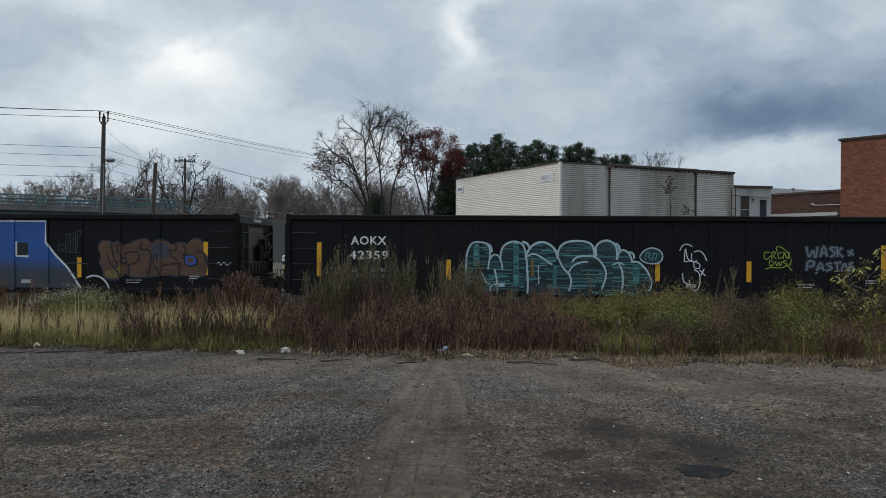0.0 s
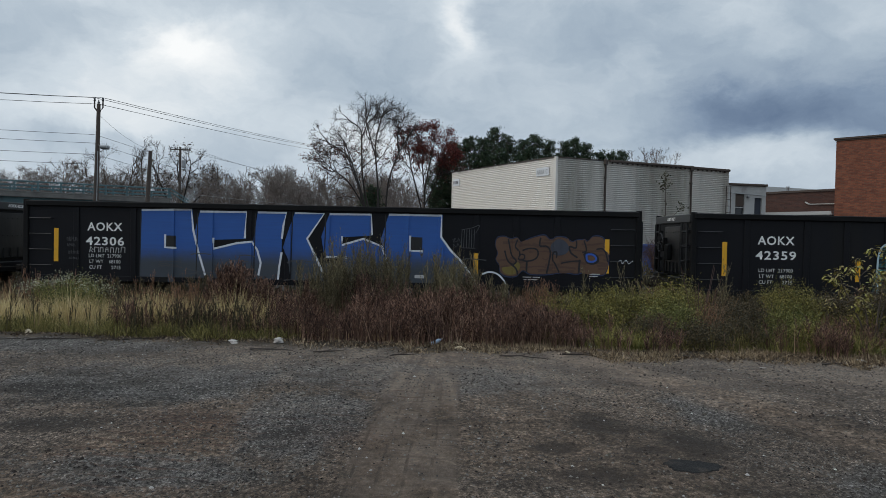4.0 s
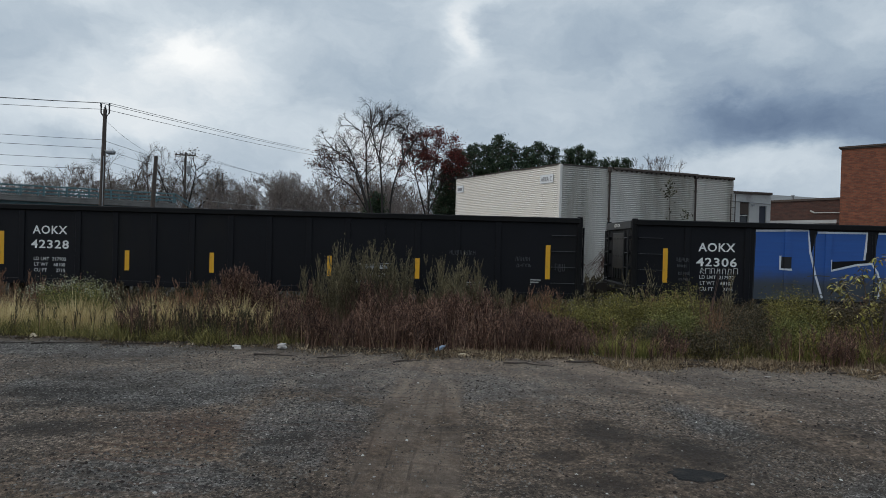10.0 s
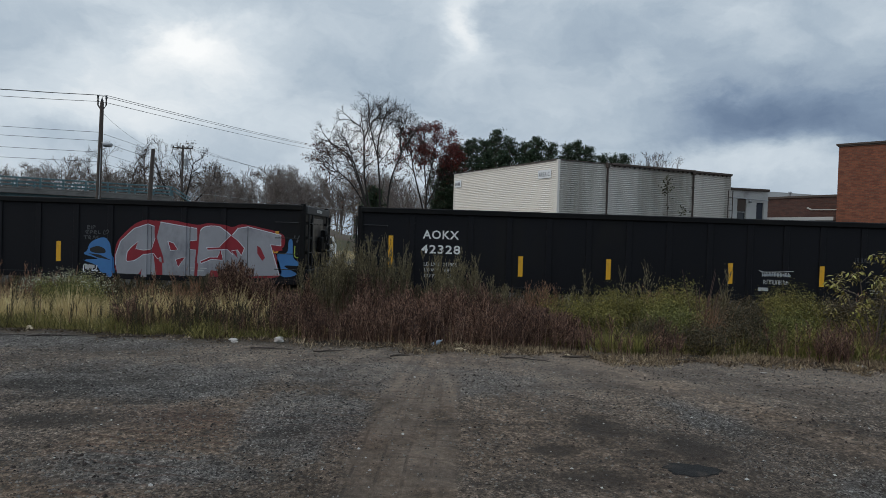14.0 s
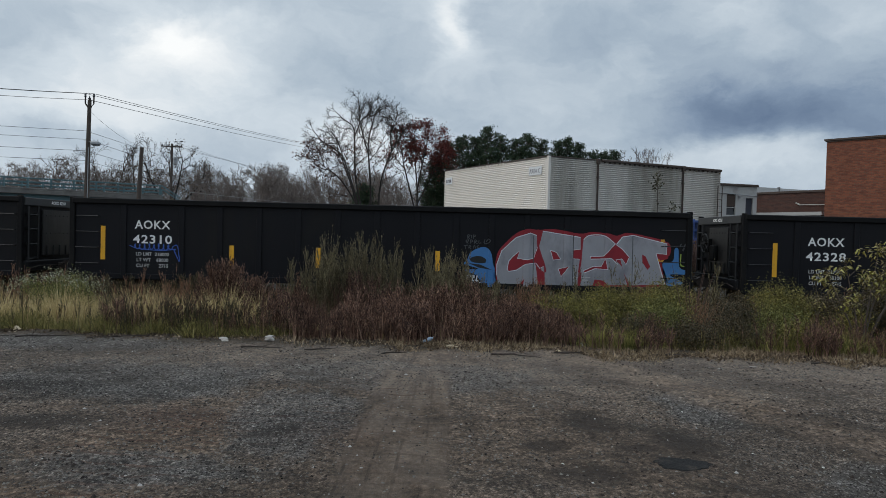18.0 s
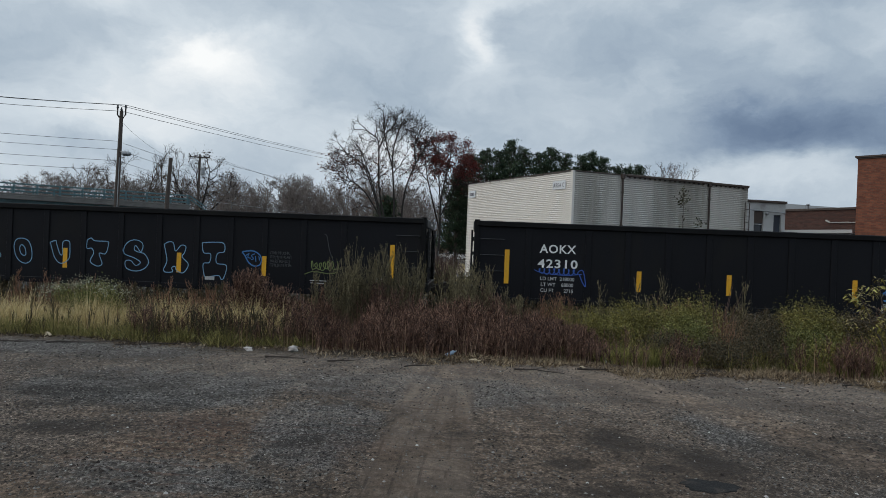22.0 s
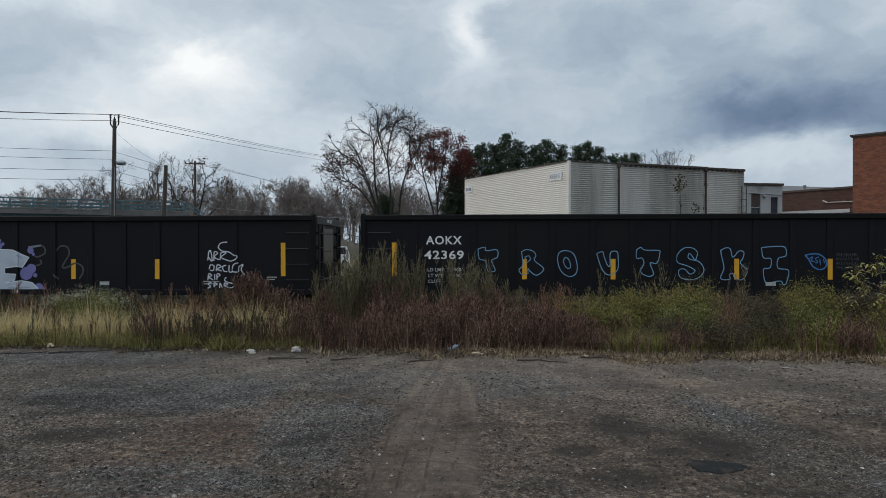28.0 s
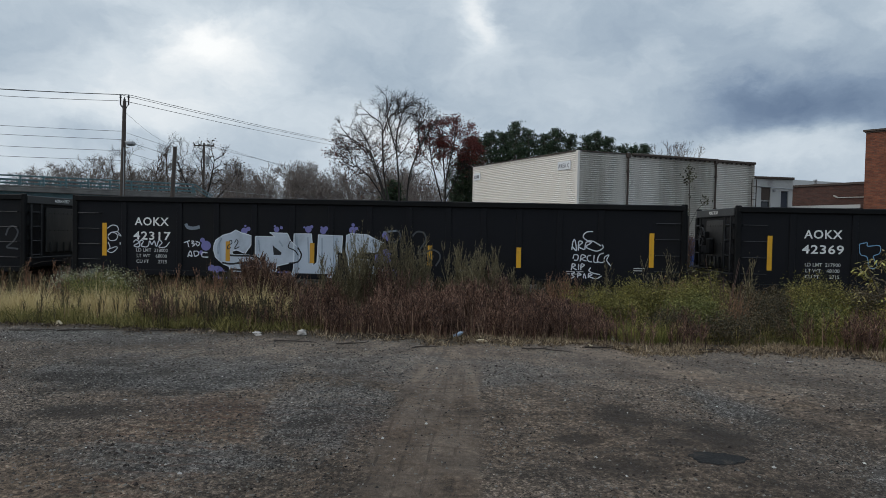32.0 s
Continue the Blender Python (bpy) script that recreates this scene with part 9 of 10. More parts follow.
grass("tuft_grass", n, x, y, 0.15, 0.55, foliage("yellow-green tuft grass", (0.06, 0.065, 0.015), (0.19, 0.19, 0.05), (0.36, 0.31, 0.1)), "yellow-green grass tufts by the lot's edge", 0.0035, 0.4)
n = 1400
x = rng.normal(4.15, 0.22, n)
y = edge_y(x) + 1.6 + rng.random(n) * 0.5
grass("dock_stems", n, x, y, 0.5, 1.15, REDDISH, "reddish brown dry stems among the shrubs", 0.004, 0.2)
n = 9000
x = rng.uniform(-4.6, 3.4, n)
y = edge_y(x) + 1.9 + rng.random(n) * 2.4
grass("dry_grass", n, x, y, 0.25, 0.8, STRAW, "dry grass between the dark weeds", 0.004)
n = 20000
x = np.where(rng.random(n) < 0.75, rng.uniform(-0.8, 6.2, n), rng.uniform(-3.5, 7.5, n))
y = edge_y(x) - 0.75 * rng.random(n) ** 1.2 * (0.55 + 0.45 * np.sin(x * 2.3 + 0.6) * np.sin(x * 5.1)) - 0.12 * np.sin(x * 2.9) * rng.random(n) + rng.random(n) * 0.75
grass("mown_litter", n, x, y, 0.06, 0.2, foliage("dry brown cut grass", (0.075, 0.054, 0.033), (0.25, 0.18, 0.11), (0.45, 0.35, 0.22)), "dry brown litter at the lot's edge", 0.006, 0.9)
n = 9000
x = rng.uniform(-8.5, -1.0, n)
y = edge_y(x) - 0.22 * rng.random(n) ** 1.5 * (1 + np.sin(x * 3.3)) + rng.random(n) * 0.35
grass("weed_litter", n, x, y, 0.04, 0.15, foliage("dark matted litter", (0.03, 0.022, 0.016), (0.07, 0.05, 0.034), (0.16, 0.11, 0.07)), "dark matted litter at the foot of the grass", 0.008, 1.2)
n = 34000
x = rng.uniform(-20, 20, n)
y = np.where(rng.random(n) < 0.7, rng.uniform(13.4, 16.2, n), rng.uniform(20.6, 24.0, n))
grass("track_grass", n, x, y, 0.4, 1.05, foliage("dull trackside grass", (0.06, 0.048, 0.025), (0.13, 0.105, 0.055)), "dull grass along the track")

n = 4200
x = np.where(rng.random(n) < 0.55, rng.uniform(0.0, 7.5, n), rng.uniform(-8.0, 7.5, n))
y = edge_y(x) - 0.42 * rng.random(n) ** 1.6 + 0.25 * rng.random(n)
p = on_ground(x, y)
p[:, 2] += 0.03
stuff("leaf_litter", M().arrays(*flakes(p, 0.022, rng, 0.0, 0.5)), foliage("fallen leaves", (0.035, 0.025, 0.018), (0.12, 0.08, 0.05), (0.36, 0.29, 0.21)), "fallen leaves and scraps along the lot's edge", "leaf litter")


def shrub(name, label, x, y, wide, tall, leaves, material, seed, size=0.0155, lean=0.0):
    """A loose bush: thin stems from one foot, with leaves gathered along them."""
    r = np.random.default_rng(seed)
    bush = thing(name, label, "shrub", at=pose(x, y, float(ground_height(np.array(x), np.array(y)))))
    pos = []
    for i in range(20):
        a, reach = r.random() * 6.283, wide * r.uniform(0.25, 1.0)
        tip = np.array((math.cos(a) * reach + lean, math.sin(a) * reach * 0.8, tall * r.uniform(0.6, 1.0) * (1.05 - 0.35 * reach / wide)))
        midp = tip * (0.4, 0.4, 0.6)
        part("stem", M().tube(((0, 0, -0.05), tuple(midp), tuple(tip)), (0.012, 0.008, 0.003), 4), BARK, bush)
        for k in range(leaves // 2):
            t = r.uniform(0.25, 1.03)
            c = midp * (1 - abs(2 * t - 1)) + tip * max(0, 2 * t - 1) if t > 0.5 else midp * 2 * t
            pos.append(c + r.normal(0, 0.045 + 0.06 * t, 3))
    part("foliage", M().arrays(*flakes(np.array(pos), size, r, 0.2, 0.45)), material, bush)
    return bush


for i, (x, y, w, t, k, material, what) in enumerate((
        (2.35, 11.3, 0.5, 0.95, 1800, GREEN, "yellow-green"), (3.1, 12.0, 0.65, 1.4, 3000, GREEN, "yellow-green"), (4.05, 12.2, 0.6, 1.5, 2600, GREEN, "yellow-green"), (3.6, 11.0, 0.55, 0.85, 2000, LEAFY, "fresh green"),
        (4.9, 11.3, 0.6, 0.95, 2000, DULL, "dull brown"), (5.3, 12.6, 0.7, 1.35, 2200, DULL, "dull brown"), (6.2, 11.9, 0.75, 1.35, 3200, GREEN, "yellow-green"), (5.6, 10.8, 0.5, 0.75, 1700, LEAFY, "fresh green"), (7.1, 11.2, 0.85, 1.35, 3600, DULL, "dull brown"),
        (7.9, 11.5, 0.95, 1.5, 3600, DULL, "dull brown"), (2.0, 12.5, 0.5, 1.15, 1300, GREEN, "yellow-green"), (4.5, 10.4, 0.42, 0.5, 1100, DULL, "low dull"),
        (6.6, 10.6, 0.5, 0.7, 1400, GREEN, "low green"), (3.0, 10.3, 0.45, 0.5, 1000, DULL, "low dull"), (8.8, 12.4, 0.9, 1.6, 2000, DULL, "dull brown"), (5.4, 10.0, 0.35, 0.4, 700, GREEN, "low green"), (3.8, 10.0, 0.4, 0.42, 800, DULL, "low dull"))):
    shrub("shrub", what + " leafy shrub among the weeds", x, y, w, t, k, material, 60 + i)
ASTER = foliage("small white aster flowers", (0.2, 0.2, 0.12), (0.38, 0.38, 0.28), (0.48, 0.48, 0.38))
bush = shrub("aster", "wild aster clump with small white flowers", -8.0, 13.0, 0.95, 1.3, 2600, LEAFY, 90, 0.02)
r = np.random.default_rng(4)
fl = np.stack([r.uniform(-0.95, 0.95, 1100), r.normal(0, 0.3, 1100), 1.2 + r.normal(0, 0.085, 1100)], 1)
fl[:, 2] -= 0.25 * np.abs(fl[:, 0])
part("blossom", M().arrays(*flakes(fl, 0.012, r, 0, 0.9)), ASTER, bush, "small white flowers")

# ---- small things on the lot and behind the track ----
def ground_z(x, y):
    return float(ground_height(np.array(float(x)), np.array(float(y))))


def crumpled(name, label, category, x, y, w, h, material, seed, squash=0.7, turn=0.0):
    """A crumpled or broken lump lying on the ground."""
    r = random.Random(seed)
    m = M()
    rows, cols = 6, 9
    for i in range(rows + 1):
        a = math.pi * i / rows
        for j in range(cols):
            b = 2 * math.pi * j / cols
            k = r.uniform(0.45, 1.2)
            m.v.append((w / 2 * math.sin(a) * math.cos(b) * k, w / 2 * squash * math.sin(a) * math.sin(b) * k, h / 2 * (1 - math.cos(a) * r.uniform(0.8, 1.0))))
    for i in range(rows):
        for j in range(cols):
            m.f.append((i * cols + j, (i + 1) * cols + j, (i + 1) * cols + (j + 1) % cols, i * cols + (j + 1) % cols))
    return tagged(part(name, m, material, at=pose(x, y, ground_z(x, y) - 0.01, 0, 0, turn)), label, category)


PAPER = mat("crumpled white paper", (0.36, 0.33, 0.30), 0.85, 0, 0.2, 9, 0.3, 30)
PALEBLUE = mat("pale blue plastic", (0.30, 0.38, 0.48), 0.35, 0, 0.15, 6, 0.05, 30)
BUFF = mat("buff foam", (0.44, 0.36, 0.24), 0.9, 0, 0.2, 9, 0.2, 40)
TWIG = mat("dark dead wood", (0.04, 0.03, 0.024), 0.9, 0, 0.3, 9, 0.3, 40)
crumpled("paper_wad", "crumpled dirty white paper bag on the lot's edge", "litter", -2.68, 9.6, 0.17, 0.11, PAPER, 1)
crumpled("paper_wad", "flattened dirty white paper on the lot's edge", "litter", -3.38, 9.6, 0.15, 0.045, PAPER, 2)
crumpled("paper_wad", "torn dirty white paper on the lot's edge", "litter", -3.3, 9.42, 0.12, 0.04, PAPER, 3)
crumpled("foam_chunk", "broken buff foam chunk on the lot's edge", "litter", 0.05, 9.42, 0.16, 0.06, BUFF, 4)
crumpled("paper_scrap", "small white scrap on the gravel", "litter", 4.04, 8.54, 0.13, 0.02, PAPER, 5, 0.4)
crumpled("paper_scrap", "small white scrap on the gravel", "litter", 3.55, 8.42, 0.09, 0.02, PAPER, 6, 0.4)
crumpled("paper_scrap", "small white scrap among the weeds", "litter", 3.3, 9.5, 0.16, 0.03, PAPER, 7, 0.4)
crumpled("paper_scrap", "small white scrap on the lot's edge", "litter", -1.3, 9.5, 0.06, 0.02, PAPER, 8)
crumpled("paper_scrap", "small white scrap on the lot's edge", "litter", -0.75, 9.5, 0.07, 0.03, PAPER, 9)
crumpled("paper_scrap", "small pale scrap on the lot's edge", "litter", 1.6, 9.35, 0.1, 0.04, BUFF, 10)
crumpled("stone", "round pale field stone beside the grass", "stone", -6.75, 9.95, 0.12, 0.1, BUFF, 11, 0.9)
crumpled("stone", "pale stone on the lot's edge", "stone", 5.7, 9.2, 0.2, 0.05, CONCRETE, 12, 0.8)
for x, y, w, d, turn in ((2.35, 10.3, 0.5, 0.22, 8), (6.35, 9.95, 0.8, 0.3, -6), (7.1, 9.7, 0.5, 0.3, 12)):
    tagged(part("concrete_slab", M().box(-w / 2, w / 2, -d / 2, d / 2, -0.08, 0.045, 0.02), CONCRETE, at=pose(x, y, ground_z(x, y), 3, -2, turn)), "broken pale concrete kerb piece in the weeds", "concrete slab")
bottle = thing("plastic_bottle", "pale blue plastic bottle lying among the weeds", "bottle", at=pose(-0.32, 9.85, ground_z(-0.32, 9.85) + 0.045, 0, -24, 20))
part("body", M().lathe("x", ((-0.10, 0.012), (-0.095, 0.031), (-0.04, 0.033), (0.0, 0.030), (0.04, 0.033), (0.06, 0.029), (0.085, 0.012), (0.1, 0.012)), (0, 0, 0), 12), PALEBLUE, bottle, smooth=True)
part("cap", M().lathe("x", ((0.1, 0.014), (0.118, 0.014)), (0, 0, 0), 10), PAPER, bottle, "white screw cap")
r = random.Random(6)
for i, (x, y, L, a) in enumerate(((-6.3, 9.25, 1.0, 12), (-5.3, 9.35, 0.9, 20), (-2.9, 8.95, 0.7, -14), (-2.0, 8.9, 0.45, 5), (0.6, 8.9, 0.7, -20), (-0.9, 8.7, 0.4, 30), (1.5, 9.15, 0.6, 10), (-7.0, 9.2, 0.7, 8), (2.9, 9.2, 0.5, -12), (5.0, 8.9, 0.5, 15))):
    m, p = M(), [Vector((0, 0, 0.012))]
    for k in range(5):
        p.append(p[-1] + Vector((L / 5, r.uniform(-0.05, 0.05), r.uniform(-0.008, 0.012))))
    m.tube(p, [0.012, 0.011, 0.010, 0.008, 0.006, 0.003], 5)
    m.tube((p[2], p[2] + Vector((0.1, 0.07, 0.03))), (0.007, 0.002), 4)
    tagged(part("dead_stick", m, TWIG, at=pose(x, y, ground_z(x, y), 0, 0, a)), "thin dark dead stick lying on the gravel", "stick", "dead sticks on the lot")
# tarred patch
m = M()
ring = []
for k in range(28):
    a = 2 * math.pi * k / 28
    q = 1 + 0.10 * math.sin(3 * a + 1) + 0.06 * math.sin(7 * a) + 0.07 * math.sin(11 * a + 2)
    ring.append((0.21 * math.cos(a) * q, 0.135 * math.sin(a) * q))
m.v = [(x, y, -0.004) for x, y in ring] + [(x * 0.93, y * 0.93, 0.005) for x, y in ring] + [(0, 0, 0.007)]
m.f = [(k, (k + 1) % 28, 28 + (k + 1) % 28, 28 + k) for k in range(28)] + [(28 + k, 28 + (k + 1) % 28, 56) for k in range(28)]
tagged(part("tar_patch", m, mat("black tar", (0.017, 0.0165, 0.0162), 1.0, 0, 0.5, 9, 0.8, 50, 0, (0.05, 0.042, 0.035), 0.35, (1, 1, 1), 0, 0.2), at=pose(1.75, 4.73, ground_z(1.75, 4.73) + 0.006)), "round black tar patch on the gravel", "tar patch")


# long-leaved sapling at the edge of the weeds
def long_leaf(L, w):
    """A lance-shaped leaf, folded along its midrib and arching down."""
    m = M()
    n = 5
    for i in range(n + 1):
        t = i / n
        x, z = L * (t - 0.12 * t * t), -0.42 * L * t * t
        h = w * math.sin(math.pi * (0.06 + 0.9 * t)) ** 0.7 * (1 if i < n else 0.15)
        m.v += [(x, -h, z + h * 0.35), (x, 0, z), (x, h, z + h * 0.35)]
    for i in range(n):
        b = 3 * i
        m.f += [(b, b + 1, b + 4, b + 3), (b + 1, b + 2, b + 5, b + 4)]
    return m


LANCE = mat("yellowing green sapling leaf", (0.155, 0.14, 0.035), 0.6, 0, 0.3, 6, 0.1, 40, 0, (0.38, 0.27, 0.05), 0.6, (1, 1, 1), 0.45)


def sapling(x, y, stems, seed, label, size=0.15):
    """Slim stems that branch near the top, each end with a whorl of drooping leaves."""
    rr = random.Random(seed)
    tree = thing("sapling", label, "sapling", at=pose(x, y, ground_z(x, y)))
    leaves = [long_leaf(size * k, size * k * w).mesh("leaf", LANCE) for k, w in ((1.0, 0.15), (0.8, 0.17), (1.2, 0.14))]
    for tipx, tipy, h in stems:
        pts = [Vector((0, 0, -0.05)), Vector((tipx * 0.35, tipy * 0.35, h * 0.4)), Vector((tipx * 0.75, tipy * 0.75, h * 0.75)), Vector((tipx, tipy, h))]
        part("stem", M().tube(pts, (0.016, 0.012, 0.008, 0.004), 6), BARK, tree)
        ends = [(pts[3], 20)]
        for k in range(7):
            p = pts[2].lerp(pts[3], rr.uniform(-0.9, 0.85))
            q = p + Vector((rr.uniform(-0.26, 0.26), rr.uniform(-0.2, 0.2), rr.uniform(0.02, 0.2)))
            part("branch", M().tube((p, p.lerp(q, 0.5) + Vector((0, 0, 0.02)), q), (0.006, 0.005, 0.003), 5), BARK, tree)
            ends.append((q, 15))
        for p, n in ends:
            for k in range(n):
                part("leaf", rr.choice(leaves), None, tree, at=pose(p.x + rr.uniform(-0.07, 0.07), p.y + rr.uniform(-0.06, 0.06), p.z - rr.uniform(-0.03, 0.14), rr.uniform(-35, 35), rr.uniform(-35, 45), k * 137.5 + rr.uniform(-25, 25)))
    return tree


sapling(6.55, 10.3, ((-0.3, 0.0, 1.5), (0.3, 0.1, 1.75), (-0.62, -0.05, 1.3), (0.75, 0.0, 1.45), (0.1, -0.1, 1.25), (0.5, 0.15, 1.7), (0.95, 0.1, 1.6)), 3, "leafy sapling with long drooping yellow-green leaves", 0.085)
# thin self-sown sapling against the warehouse
thin = thing("sapling", "thin self-sown sapling with a few dark leaves", "sapling", at=pose(8.65, 27.5, ground_z(9.0, 27.5)))
part("stem", M().tube(((0, 0, -0.1), (0.05, 0, 2.2), (0.0, 0, 4.65)), (0.03, 0.02, 0.008), 6), BARK, thin)
part("branch", M().tube(((0.04, 0, 2.2), (0.35, 0, 2.9), (0.75, 0, 3.35)), (0.014, 0.01, 0.004), 5), BARK, thin)
rr = np.random.default_rng(8)
lv = np.concatenate([rr.normal((0.0, 0, 4.3), (0.12, 0.12, 0.2), (90, 3)), rr.normal((0.72, 0, 3.3), (0.13, 0.1, 0.1), (40, 3)), rr.normal((0.6, 0, 2.75), (0.1, 0.1, 0.08), (18, 3)), rr.normal((0.02, 0, 2.9), (0.05, 0.1, 0.3), (14, 3))])
part("foliage", M().arrays(*flakes(lv, 0.06, rr, 0.3, 0.5)), foliage("dark sapling leaves", (0.03, 0.03, 0.014), (0.07, 0.065, 0.03)), thin, "sparse dark leaves")
# bare twiggy brush in front of the warehouse
BRUSH = mat("reddish brown twigs", (0.085, 0.05, 0.04), 0.9, 0, 0.3, 6, 0.1, 30)
for i, (x, y, w, h) in enumerate(((0.9, 24.3, 1.1, 2.15), (2.1, 24.6, 1.1, 1.95), (3.8, 25.2, 1.2, 1.9), (6.2, 26.5, 1.3, 1.6), (8.4, 27.2, 1.2, 1.7), (10.6, 27.8, 1.3, 1.8), (-1.2, 26, 1.2, 1.4), (12.6, 28.8, 1.3, 1.8))):
    rr = random.Random(70 + i)
    m = M()
    for k in range(150):
        a, reach = rr.uniform(0, 6.283), w * rr.uniform(0.4, 1.0)
        tip = Vector((math.cos(a) * reach, math.sin(a) * reach * 0.7, h * rr.uniform(0.35, 0.8)))
        midp = Vector((tip.x * 0.5, tip.y * 0.5, h * rr.uniform(0.75, 1.05)))
        m.tube([Vector((rr.uniform(-0.2, 0.2), 0, -0.1)), midp * 0.6, midp, tip], (0.014, 0.011, 0.009, 0.005), 3, False)
        m.tube([midp, midp + Vector((rr.uniform(-0.3, 0.3), 0, rr.uniform(0.0, 0.35)))], (0.006, 0.003), 3, False)
    bush = thing("brush", "bare arching reddish brown brush before the warehouse", "brush", at=pose(x, y, ground_z(x, y)))
    part("twig_mass", m, BRUSH, bush)
    rn = np.random.default_rng(i)
    pts = np.array(m.v)
    sel = pts[rn.integers(0, len(pts), 520)] + rn.normal(0, 0.07, (520, 3))
    part("withered_leaves", M().arrays(*flakes(sel[sel[:, 2] < h * 0.7], 0.035, rn, 0.3, 0.5)), REDDISH, bush)


# parked vehicles behind the track
def vehicle(name, label, prof, glass, screen, at, half=0.92, wheels=(-1.45, 1.5), r=0.35):
    """A parked car or van: its side outline given thickness, with windows, wheels and lamps."""
    v = thing(name, label, "vehicle", at=at)
    b = M().prism(prof, -half, half)
    part("body", b, VAN_WHITE, v)
    for side in (-1, 1):
        y = side * (half + 0.004)
        part("side_window", M().prism(glass, min(y, y * 0.99), max(y, y * 0.99)), GLASSDARK, v)
        for x in wheels:
            wheel = part("wheel", M().lathe("y", ((-0.11, r * 0.6), (-0.11, r * 0.93), (-0.08, r), (0.08, r), (0.11, r * 0.93), (0.11, r * 0.6)), (x, side * (half - 0.06), r), 18), RUBBER, v)
            part("rim", M().lathe("y", ((-0.12, r * 0.55), (0.12, r * 0.55)), (x, side * (half - 0.06), r), 14), GALV, wheel)
        nose = max(x for x, z in prof)
        y0, y1 = sorted((side * (half - 0.32), side * (half - 0.05)))
        part("headlight", M().box(nose - 0.2, nose + 0.01, y0, y1, 0.72, 0.9, 0.03), GALV, v)
    part("windscreen", M().prism(screen, -half + 0.12, half - 0.12), GLASSDARK, v)
    nose = max(x for x, z in prof)
    part("bumper", M().box(nose - 0.15, nose + 0.05, -half, half, 0.35, 0.6, 0.05), RUBBER, v)
    part("grille", M().box(nose - 0.1, nose + 0.015, -0.45, 0.45, 0.66, 0.86, 0.02), RUBBER, v)
    return v


CAR_SIDE = ((-2.2, 0.4), (2.1, 0.4), (2.3, 0.55), (2.28, 0.95), (1.35, 1.08), (0.7, 1.62), (0.3, 1.70), (-1.8, 1.68), (-2.25, 1.05))
vehicle("car", "white sport utility car parked on the road beyond the track", CAR_SIDE, ((-1.7, 1.1), (1.0, 1.1), (0.55, 1.55), (-1.6, 1.58)), ((1.3, 1.12), (1.36, 1.12), (0.74, 1.62), (0.68, 1.62)), pose(-10.75, 45.4, -0.2, 0, 0, -110))
vehicle("car", "white sport utility car parked beyond the fence", CAR_SIDE, ((-1.7, 1.1), (1.0, 1.1), (0.55, 1.55), (-1.6, 1.58)), ((1.3, 1.12), (1.36, 1.12), (0.74, 1.62), (0.68, 1.62)), pose(-2.26, 82.55, -0.2, 0, 0, 176))
yard = thing("yard_fence", "grey steel yard fence with a dark lower rail", "fence", at=pose(-8.0, 62.5, -0.2))
for z, r in ((0.12, 0.05), (0.75, 0.02), (1.25, 0.025)):
    part("rail", M().tube(((0, 0, z), (9.5, 0.3, z)), r, 6), LADDER, yard)
for k in range(39):
    part("picket", M().tube(((k * 0.25, k * 0.008, 0.0), (k * 0.25, k * 0.008, 1.3 + (0.12 if k % 6 == 0 else 0.0))), 0.03 if k % 6 == 0 else 0.012, 5), GALV, yard)
lean_to = thing("shed", "low open shed with a rust-brown roof", "shed", at=pose(-6.6, 92, -0.2))
part("roof", M().prism(((-3.4, 2.25), (5.6, 2.55), (5.6, 2.75), (-3.4, 2.4)), 0, 4), TRIM, lean_to)
part("back_wall", M().box(-3.3, 5.5, 3.8, 4.0, 0, 2.35), mat("dark shed boards", (0.035, 0.03, 0.028), 0.9, 0, 0.3, 2, 0.2, 12), lean_to)
for k in range(4):
    part("post", M().box(-3.2 + k * 2.85, -3.05 + k * 2.85, 0.05, 0.2, 0, 2.3), BARK, lean_to)
# retaining wall below the embankment, with rough stones on its top
WALLGREY = mat("stained grey concrete", (0.08, 0.08, 0.079), 0.9, 0, 0.3, 0.6, 0.2, 12, 0, (0.06, 0.058, 0.055), 0.4, (1, 1, 0.3))
tagged(part("retaining_wall", M().wall((-31.0, 61.5), (-14.6, 57.6), -0.4, 3.75, 0.6), WALLGREY), "stained grey concrete retaining wall beyond the road", "wall", kind="structure")
ROUGH_STONE = mat("rough brown field stone", (0.13, 0.1, 0.078), 0.95, 0, 0.35, 3, 0.4, 14)
rr = random.Random(12)
for i in range(22):
    t = rr.random()
    x, y = -30 + 15 * t, 61.9 - 3.6 * t
    crumpled("boulder", "rough brown stone on top of the retaining wall", "stone", x, y, rr.uniform(0.5, 1.1), rr.uniform(0.3, 0.6), ROUGH_STONE, 200 + i, 0.8).location.z = 3.72
pine(pose(-9.3, 68, 0), 6.6, 2.0, 77, 0.04)
bollard = thing("bollard", "yellow painted steel bollard beyond the track", "bollard", at=pose(-3.95, 35.5, -0.2))
part("post", M().lathe("z", ((0.0, 0.085), (1.35, 0.085), (1.41, 0.06), (1.44, 0.02)), (0, 0, 0), 12), YELLOW, bollard)
part("base_plate", M().box(-0.15, 0.15, -0.15, 0.15, -0.02, 0.03, 0.01), STEEL, bollard)
n = 9000
rr = np.random.default_rng(91)
x = np.where(rr.random(n) < 0.7, rr.uniform(-14, 2, n), rr.uniform(-9, 2, n))
y = np.where(rr.random(n) < 0.6, rr.uniform(25, 33, n), rr.uniform(44, 61, n))
h = rr.uniform(0.3, 0.95, n)
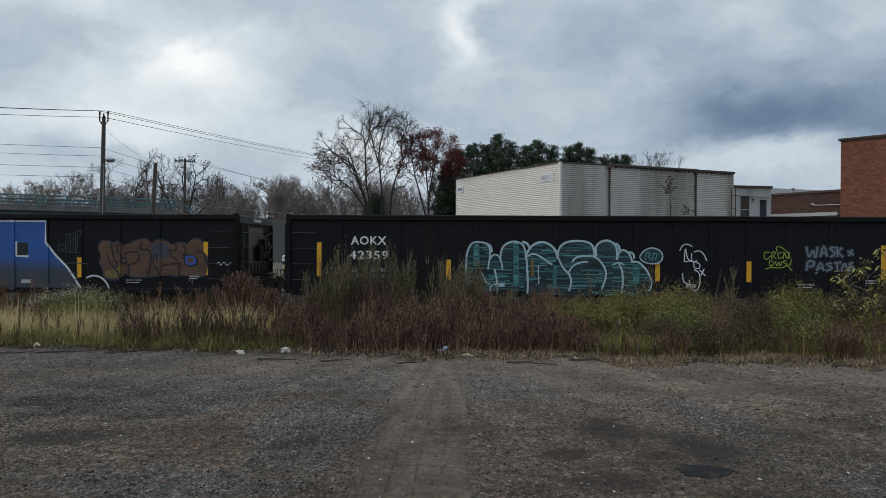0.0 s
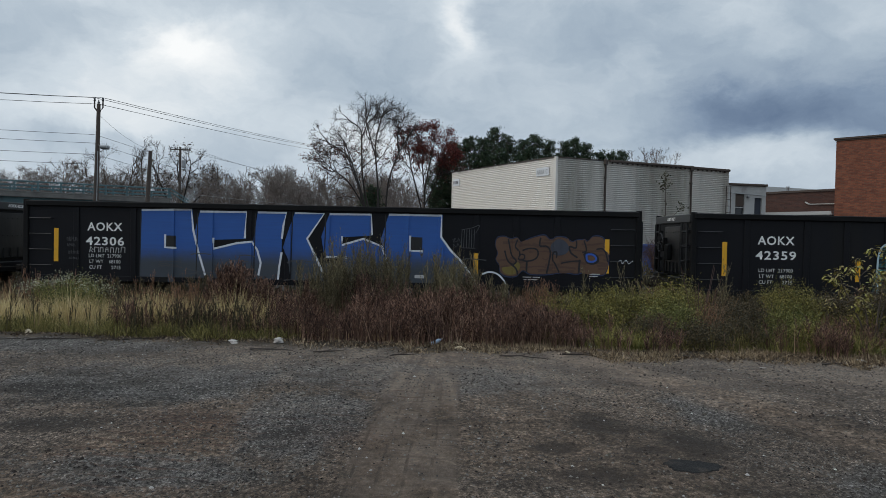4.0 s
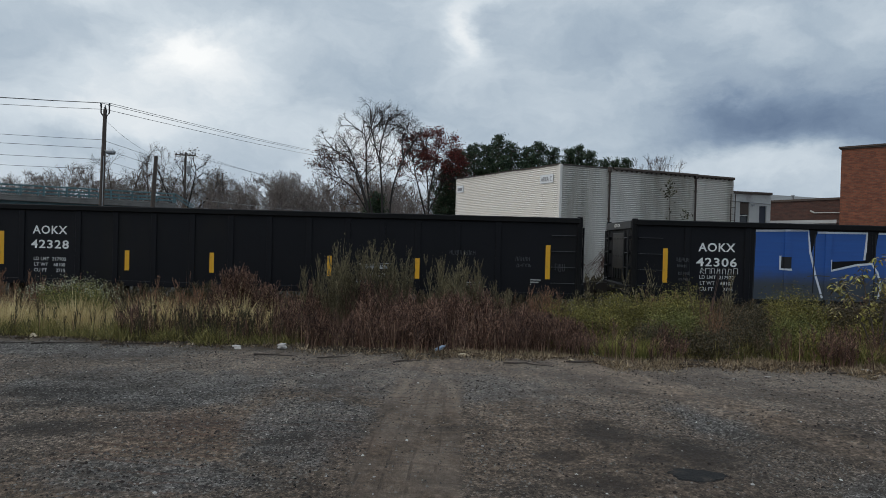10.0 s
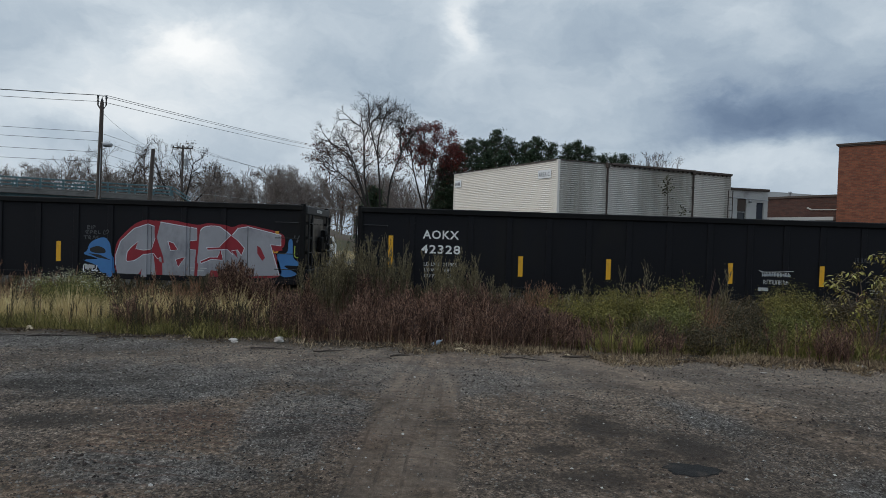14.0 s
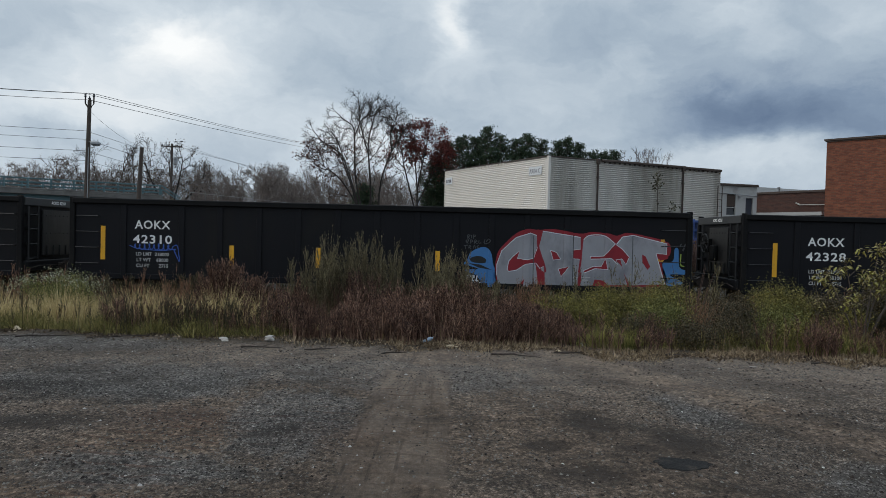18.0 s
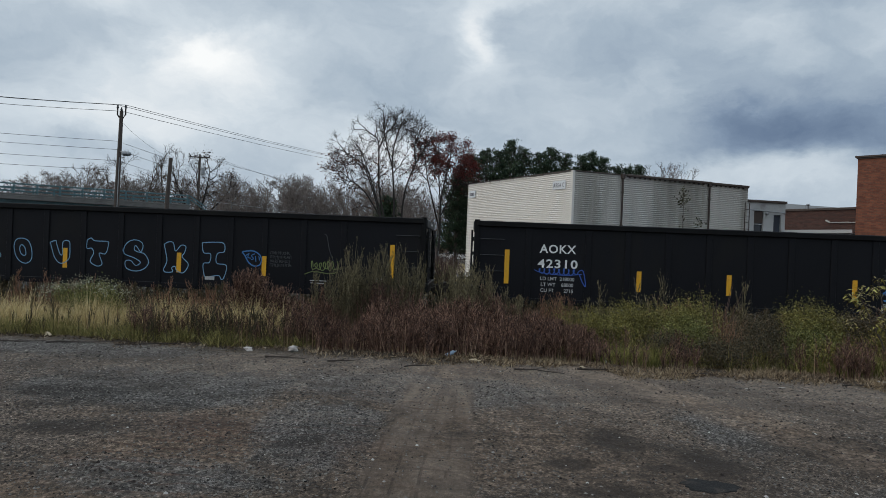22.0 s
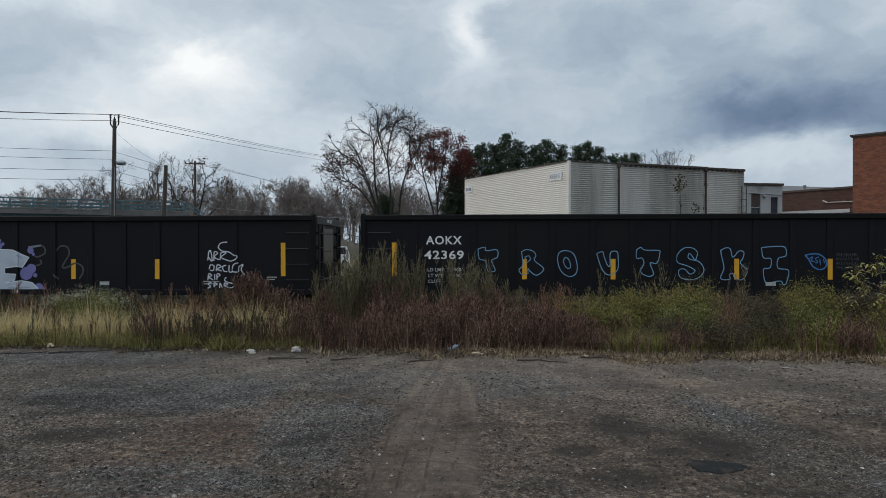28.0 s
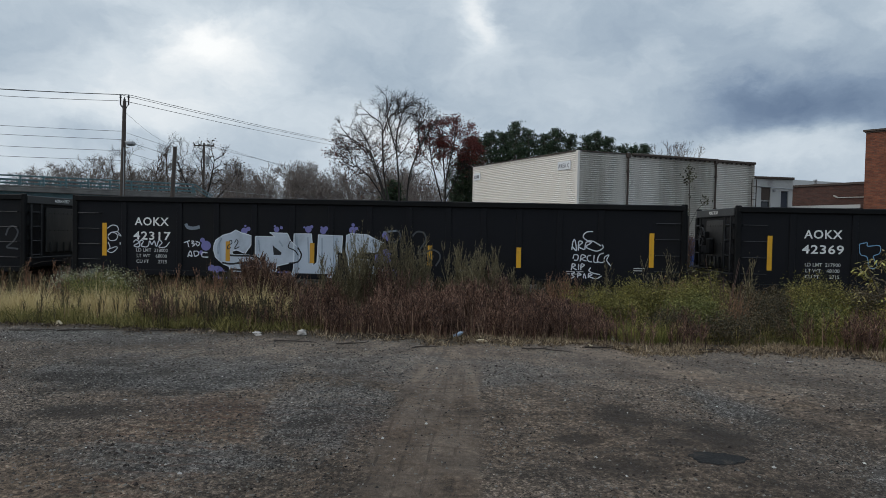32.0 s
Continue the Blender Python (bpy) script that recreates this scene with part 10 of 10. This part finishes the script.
stuff("verge_grass", M().arrays(*blades(on_ground(x, y), upright(n, rr, 0.3), h, np.full(n, 0.009), rr.random(n) * 0.5, rr)), STRAW, "pale dry grass on the verge behind the track", "grass")
# blue skip and blue steel rack standing before the warehouse
SKIP_BLUE = mat("scuffed blue skip paint", (0.03, 0.075, 0.26), 0.5, 0, 0.35, 1.5, 0.1, 20, 0, (0.05, 0.06, 0.09), 0.35)
skip = thing("waste_skip", "scuffed blue steel waste skip before the warehouse", "skip", at=pose(7.6, 28.6, -0.45, 0, 0, 20))
part("body", M().prism(((0.12, 0.12), (2.5, 0.12), (2.65, 1.85), (0.0, 1.85)), 0.0, 1.5), SKIP_BLUE, skip)
part("rim", M().box(-0.05, 2.7, -0.06, 0.03, 1.82, 1.95, 0.015).box(-0.05, 2.7, 1.47, 1.56, 1.82, 1.95, 0.015), SKIP_BLUE, skip)
for k in range(5):
    part("rib", M().box(0.28 + 0.5 * k, 0.36 + 0.5 * k, -0.05, 0.0, 0.15, 1.82, 0.008), SKIP_BLUE, skip)
for x in (0.35, 2.25):
    part("skid", M().box(x - 0.06, x + 0.06, 0.05, 1.45, 0.0, 0.12, 0.01), STEEL, skip)
rack = thing("steel_rack", "tall blue steel storage rack with dark shelves", "rack", at=pose(10.75, 28.9, -0.2, 0, 0, 20))
for x in (0.0, 1.3):
    for y in (0.0, 0.8):
        part("upright", M().box(x - 0.04, x + 0.04, y - 0.04, y + 0.04, 0.0, 2.85, 0.008), SKIP_BLUE, rack)
for k in range(7):
    part("shelf_beam", M().box(-0.04, 1.34, -0.05, 0.05, 0.3 + 0.4 * k, 0.4 + 0.4 * k, 0.008), SKIP_BLUE, rack)
    part("shelf", M().box(0.0, 1.3, 0.05, 0.78, 0.33 + 0.4 * k, 0.36 + 0.4 * k), STEEL, rack)
part("back_panel", M().box(0.0, 1.3, 0.8, 0.82, 0.2, 2.8), SKIP_BLUE, rack)
# slim weeds and a twiggy shrub in front of the train
rr = np.random.default_rng(17)
for x, y, h in ((4.9, 12.3, 1.75), (4.55, 12.3, 1.35), (2.45, 12.6, 1.6), (2.1, 12.5, 1.3), (3.3, 12.8, 1.7), (3.5, 12.6, 1.9)):
    weed = thing("tall_weed", "slim upright green-brown weed rising before the train", "weed")
    part("stalk", weed_plants(np.array([x, x + 0.06]), np.array([y, y + 0.05]), np.array([h, h * 0.8]), rr, 14, 0.035, 10, 0.35), OLIVE, weed)
twiggy = thing("dead_shrub", "bare upright twiggy shrub among the weeds", "shrub", at=pose(4.25, 11.6, ground_z(4.25, 11.6)))
r = random.Random(15)
for k in range(9):
    t = Vector((r.uniform(-0.45, 0.45), r.uniform(-0.15, 0.15), r.uniform(0.9, 1.6)))
    part("stem", M().tube(((0, 0, -0.05), tuple(t * 0.5 + Vector((0.03, 0, 0.05))), tuple(t)), (0.011, 0.007, 0.003), 5), BRUSH, twiggy)


# ---- motion ----
ROLL = ((0, -0.00), (0.5, 1.38), (1, 2.74), (1.5, 4.09), (2, 5.44), (2.5, 6.78), (3, 8.13), (3.5, 9.50), (5.5, 15.03), (6, 16.40), (6.5, 17.77), (7, 19.11), (7.5, 20.44), (8, 21.75), (8.5, 23.07), (9, 24.41), (9.5, 25.75), (10, 27.10), (10.5, 28.45), (11, 29.80), (11.5, 31.14), (12, 32.47), (12.5, 33.81), (13, 35.16), (13.5, 36.50), (14, 37.84), (14.5, 39.18), (16.5, 44.54), (17, 45.87), (17.5, 47.22), (18, 48.55), (18.5, 49.86), (19, 51.15), (19.5, 52.43), (20, 53.71), (20.5, 54.99), (21, 56.26), (21.5, 57.51), (22, 58.75), (22.5, 59.99), (23, 61.23), (23.5, 62.47), (24, 63.73), (24.5, 64.99), (25, 66.25), (25.5, 67.50), (27.5, 72.40), (28, 73.63), (28.5, 74.87), (29, 76.08), (29.5, 77.28), (30, 78.48), (30.5, 79.66), (31, 80.86), (31.5, 82.05), (32, 83.24))


def travelled(t):
    return float(np.interp(t, [a for a, b in ROLL], [b for a, b in ROLL]))


def motions():
    """The train rolls past from left to right; its wheels turn with it."""
    for i, (car, (number, off, load, light)) in enumerate(zip(cars, CARS)):
        # the couplings run in by a few centimetres half way through
        slack = (0.0, -0.05, -0.07, -0.35) if i < 3 else (0.24, 0.2, 0.15, 0.0)
        walk(car, [(t, pose(off + s + float(np.interp(t, (13.0, 14.0, 14.5, 16.5), slack)), SIDE_Y, RAIL_Z)) for t, s in ROLL])
        for truck in car.children:
            for wheels in truck.children:
                if wheels.name.startswith("wheelset"):
                    x, y, z = wheels.location
                    walk(wheels, [(k * 0.2, pose(x, y, z, 0, math.degrees(travelled(k * 0.2) / 0.42), 0)) for k in range(161)])


motions()
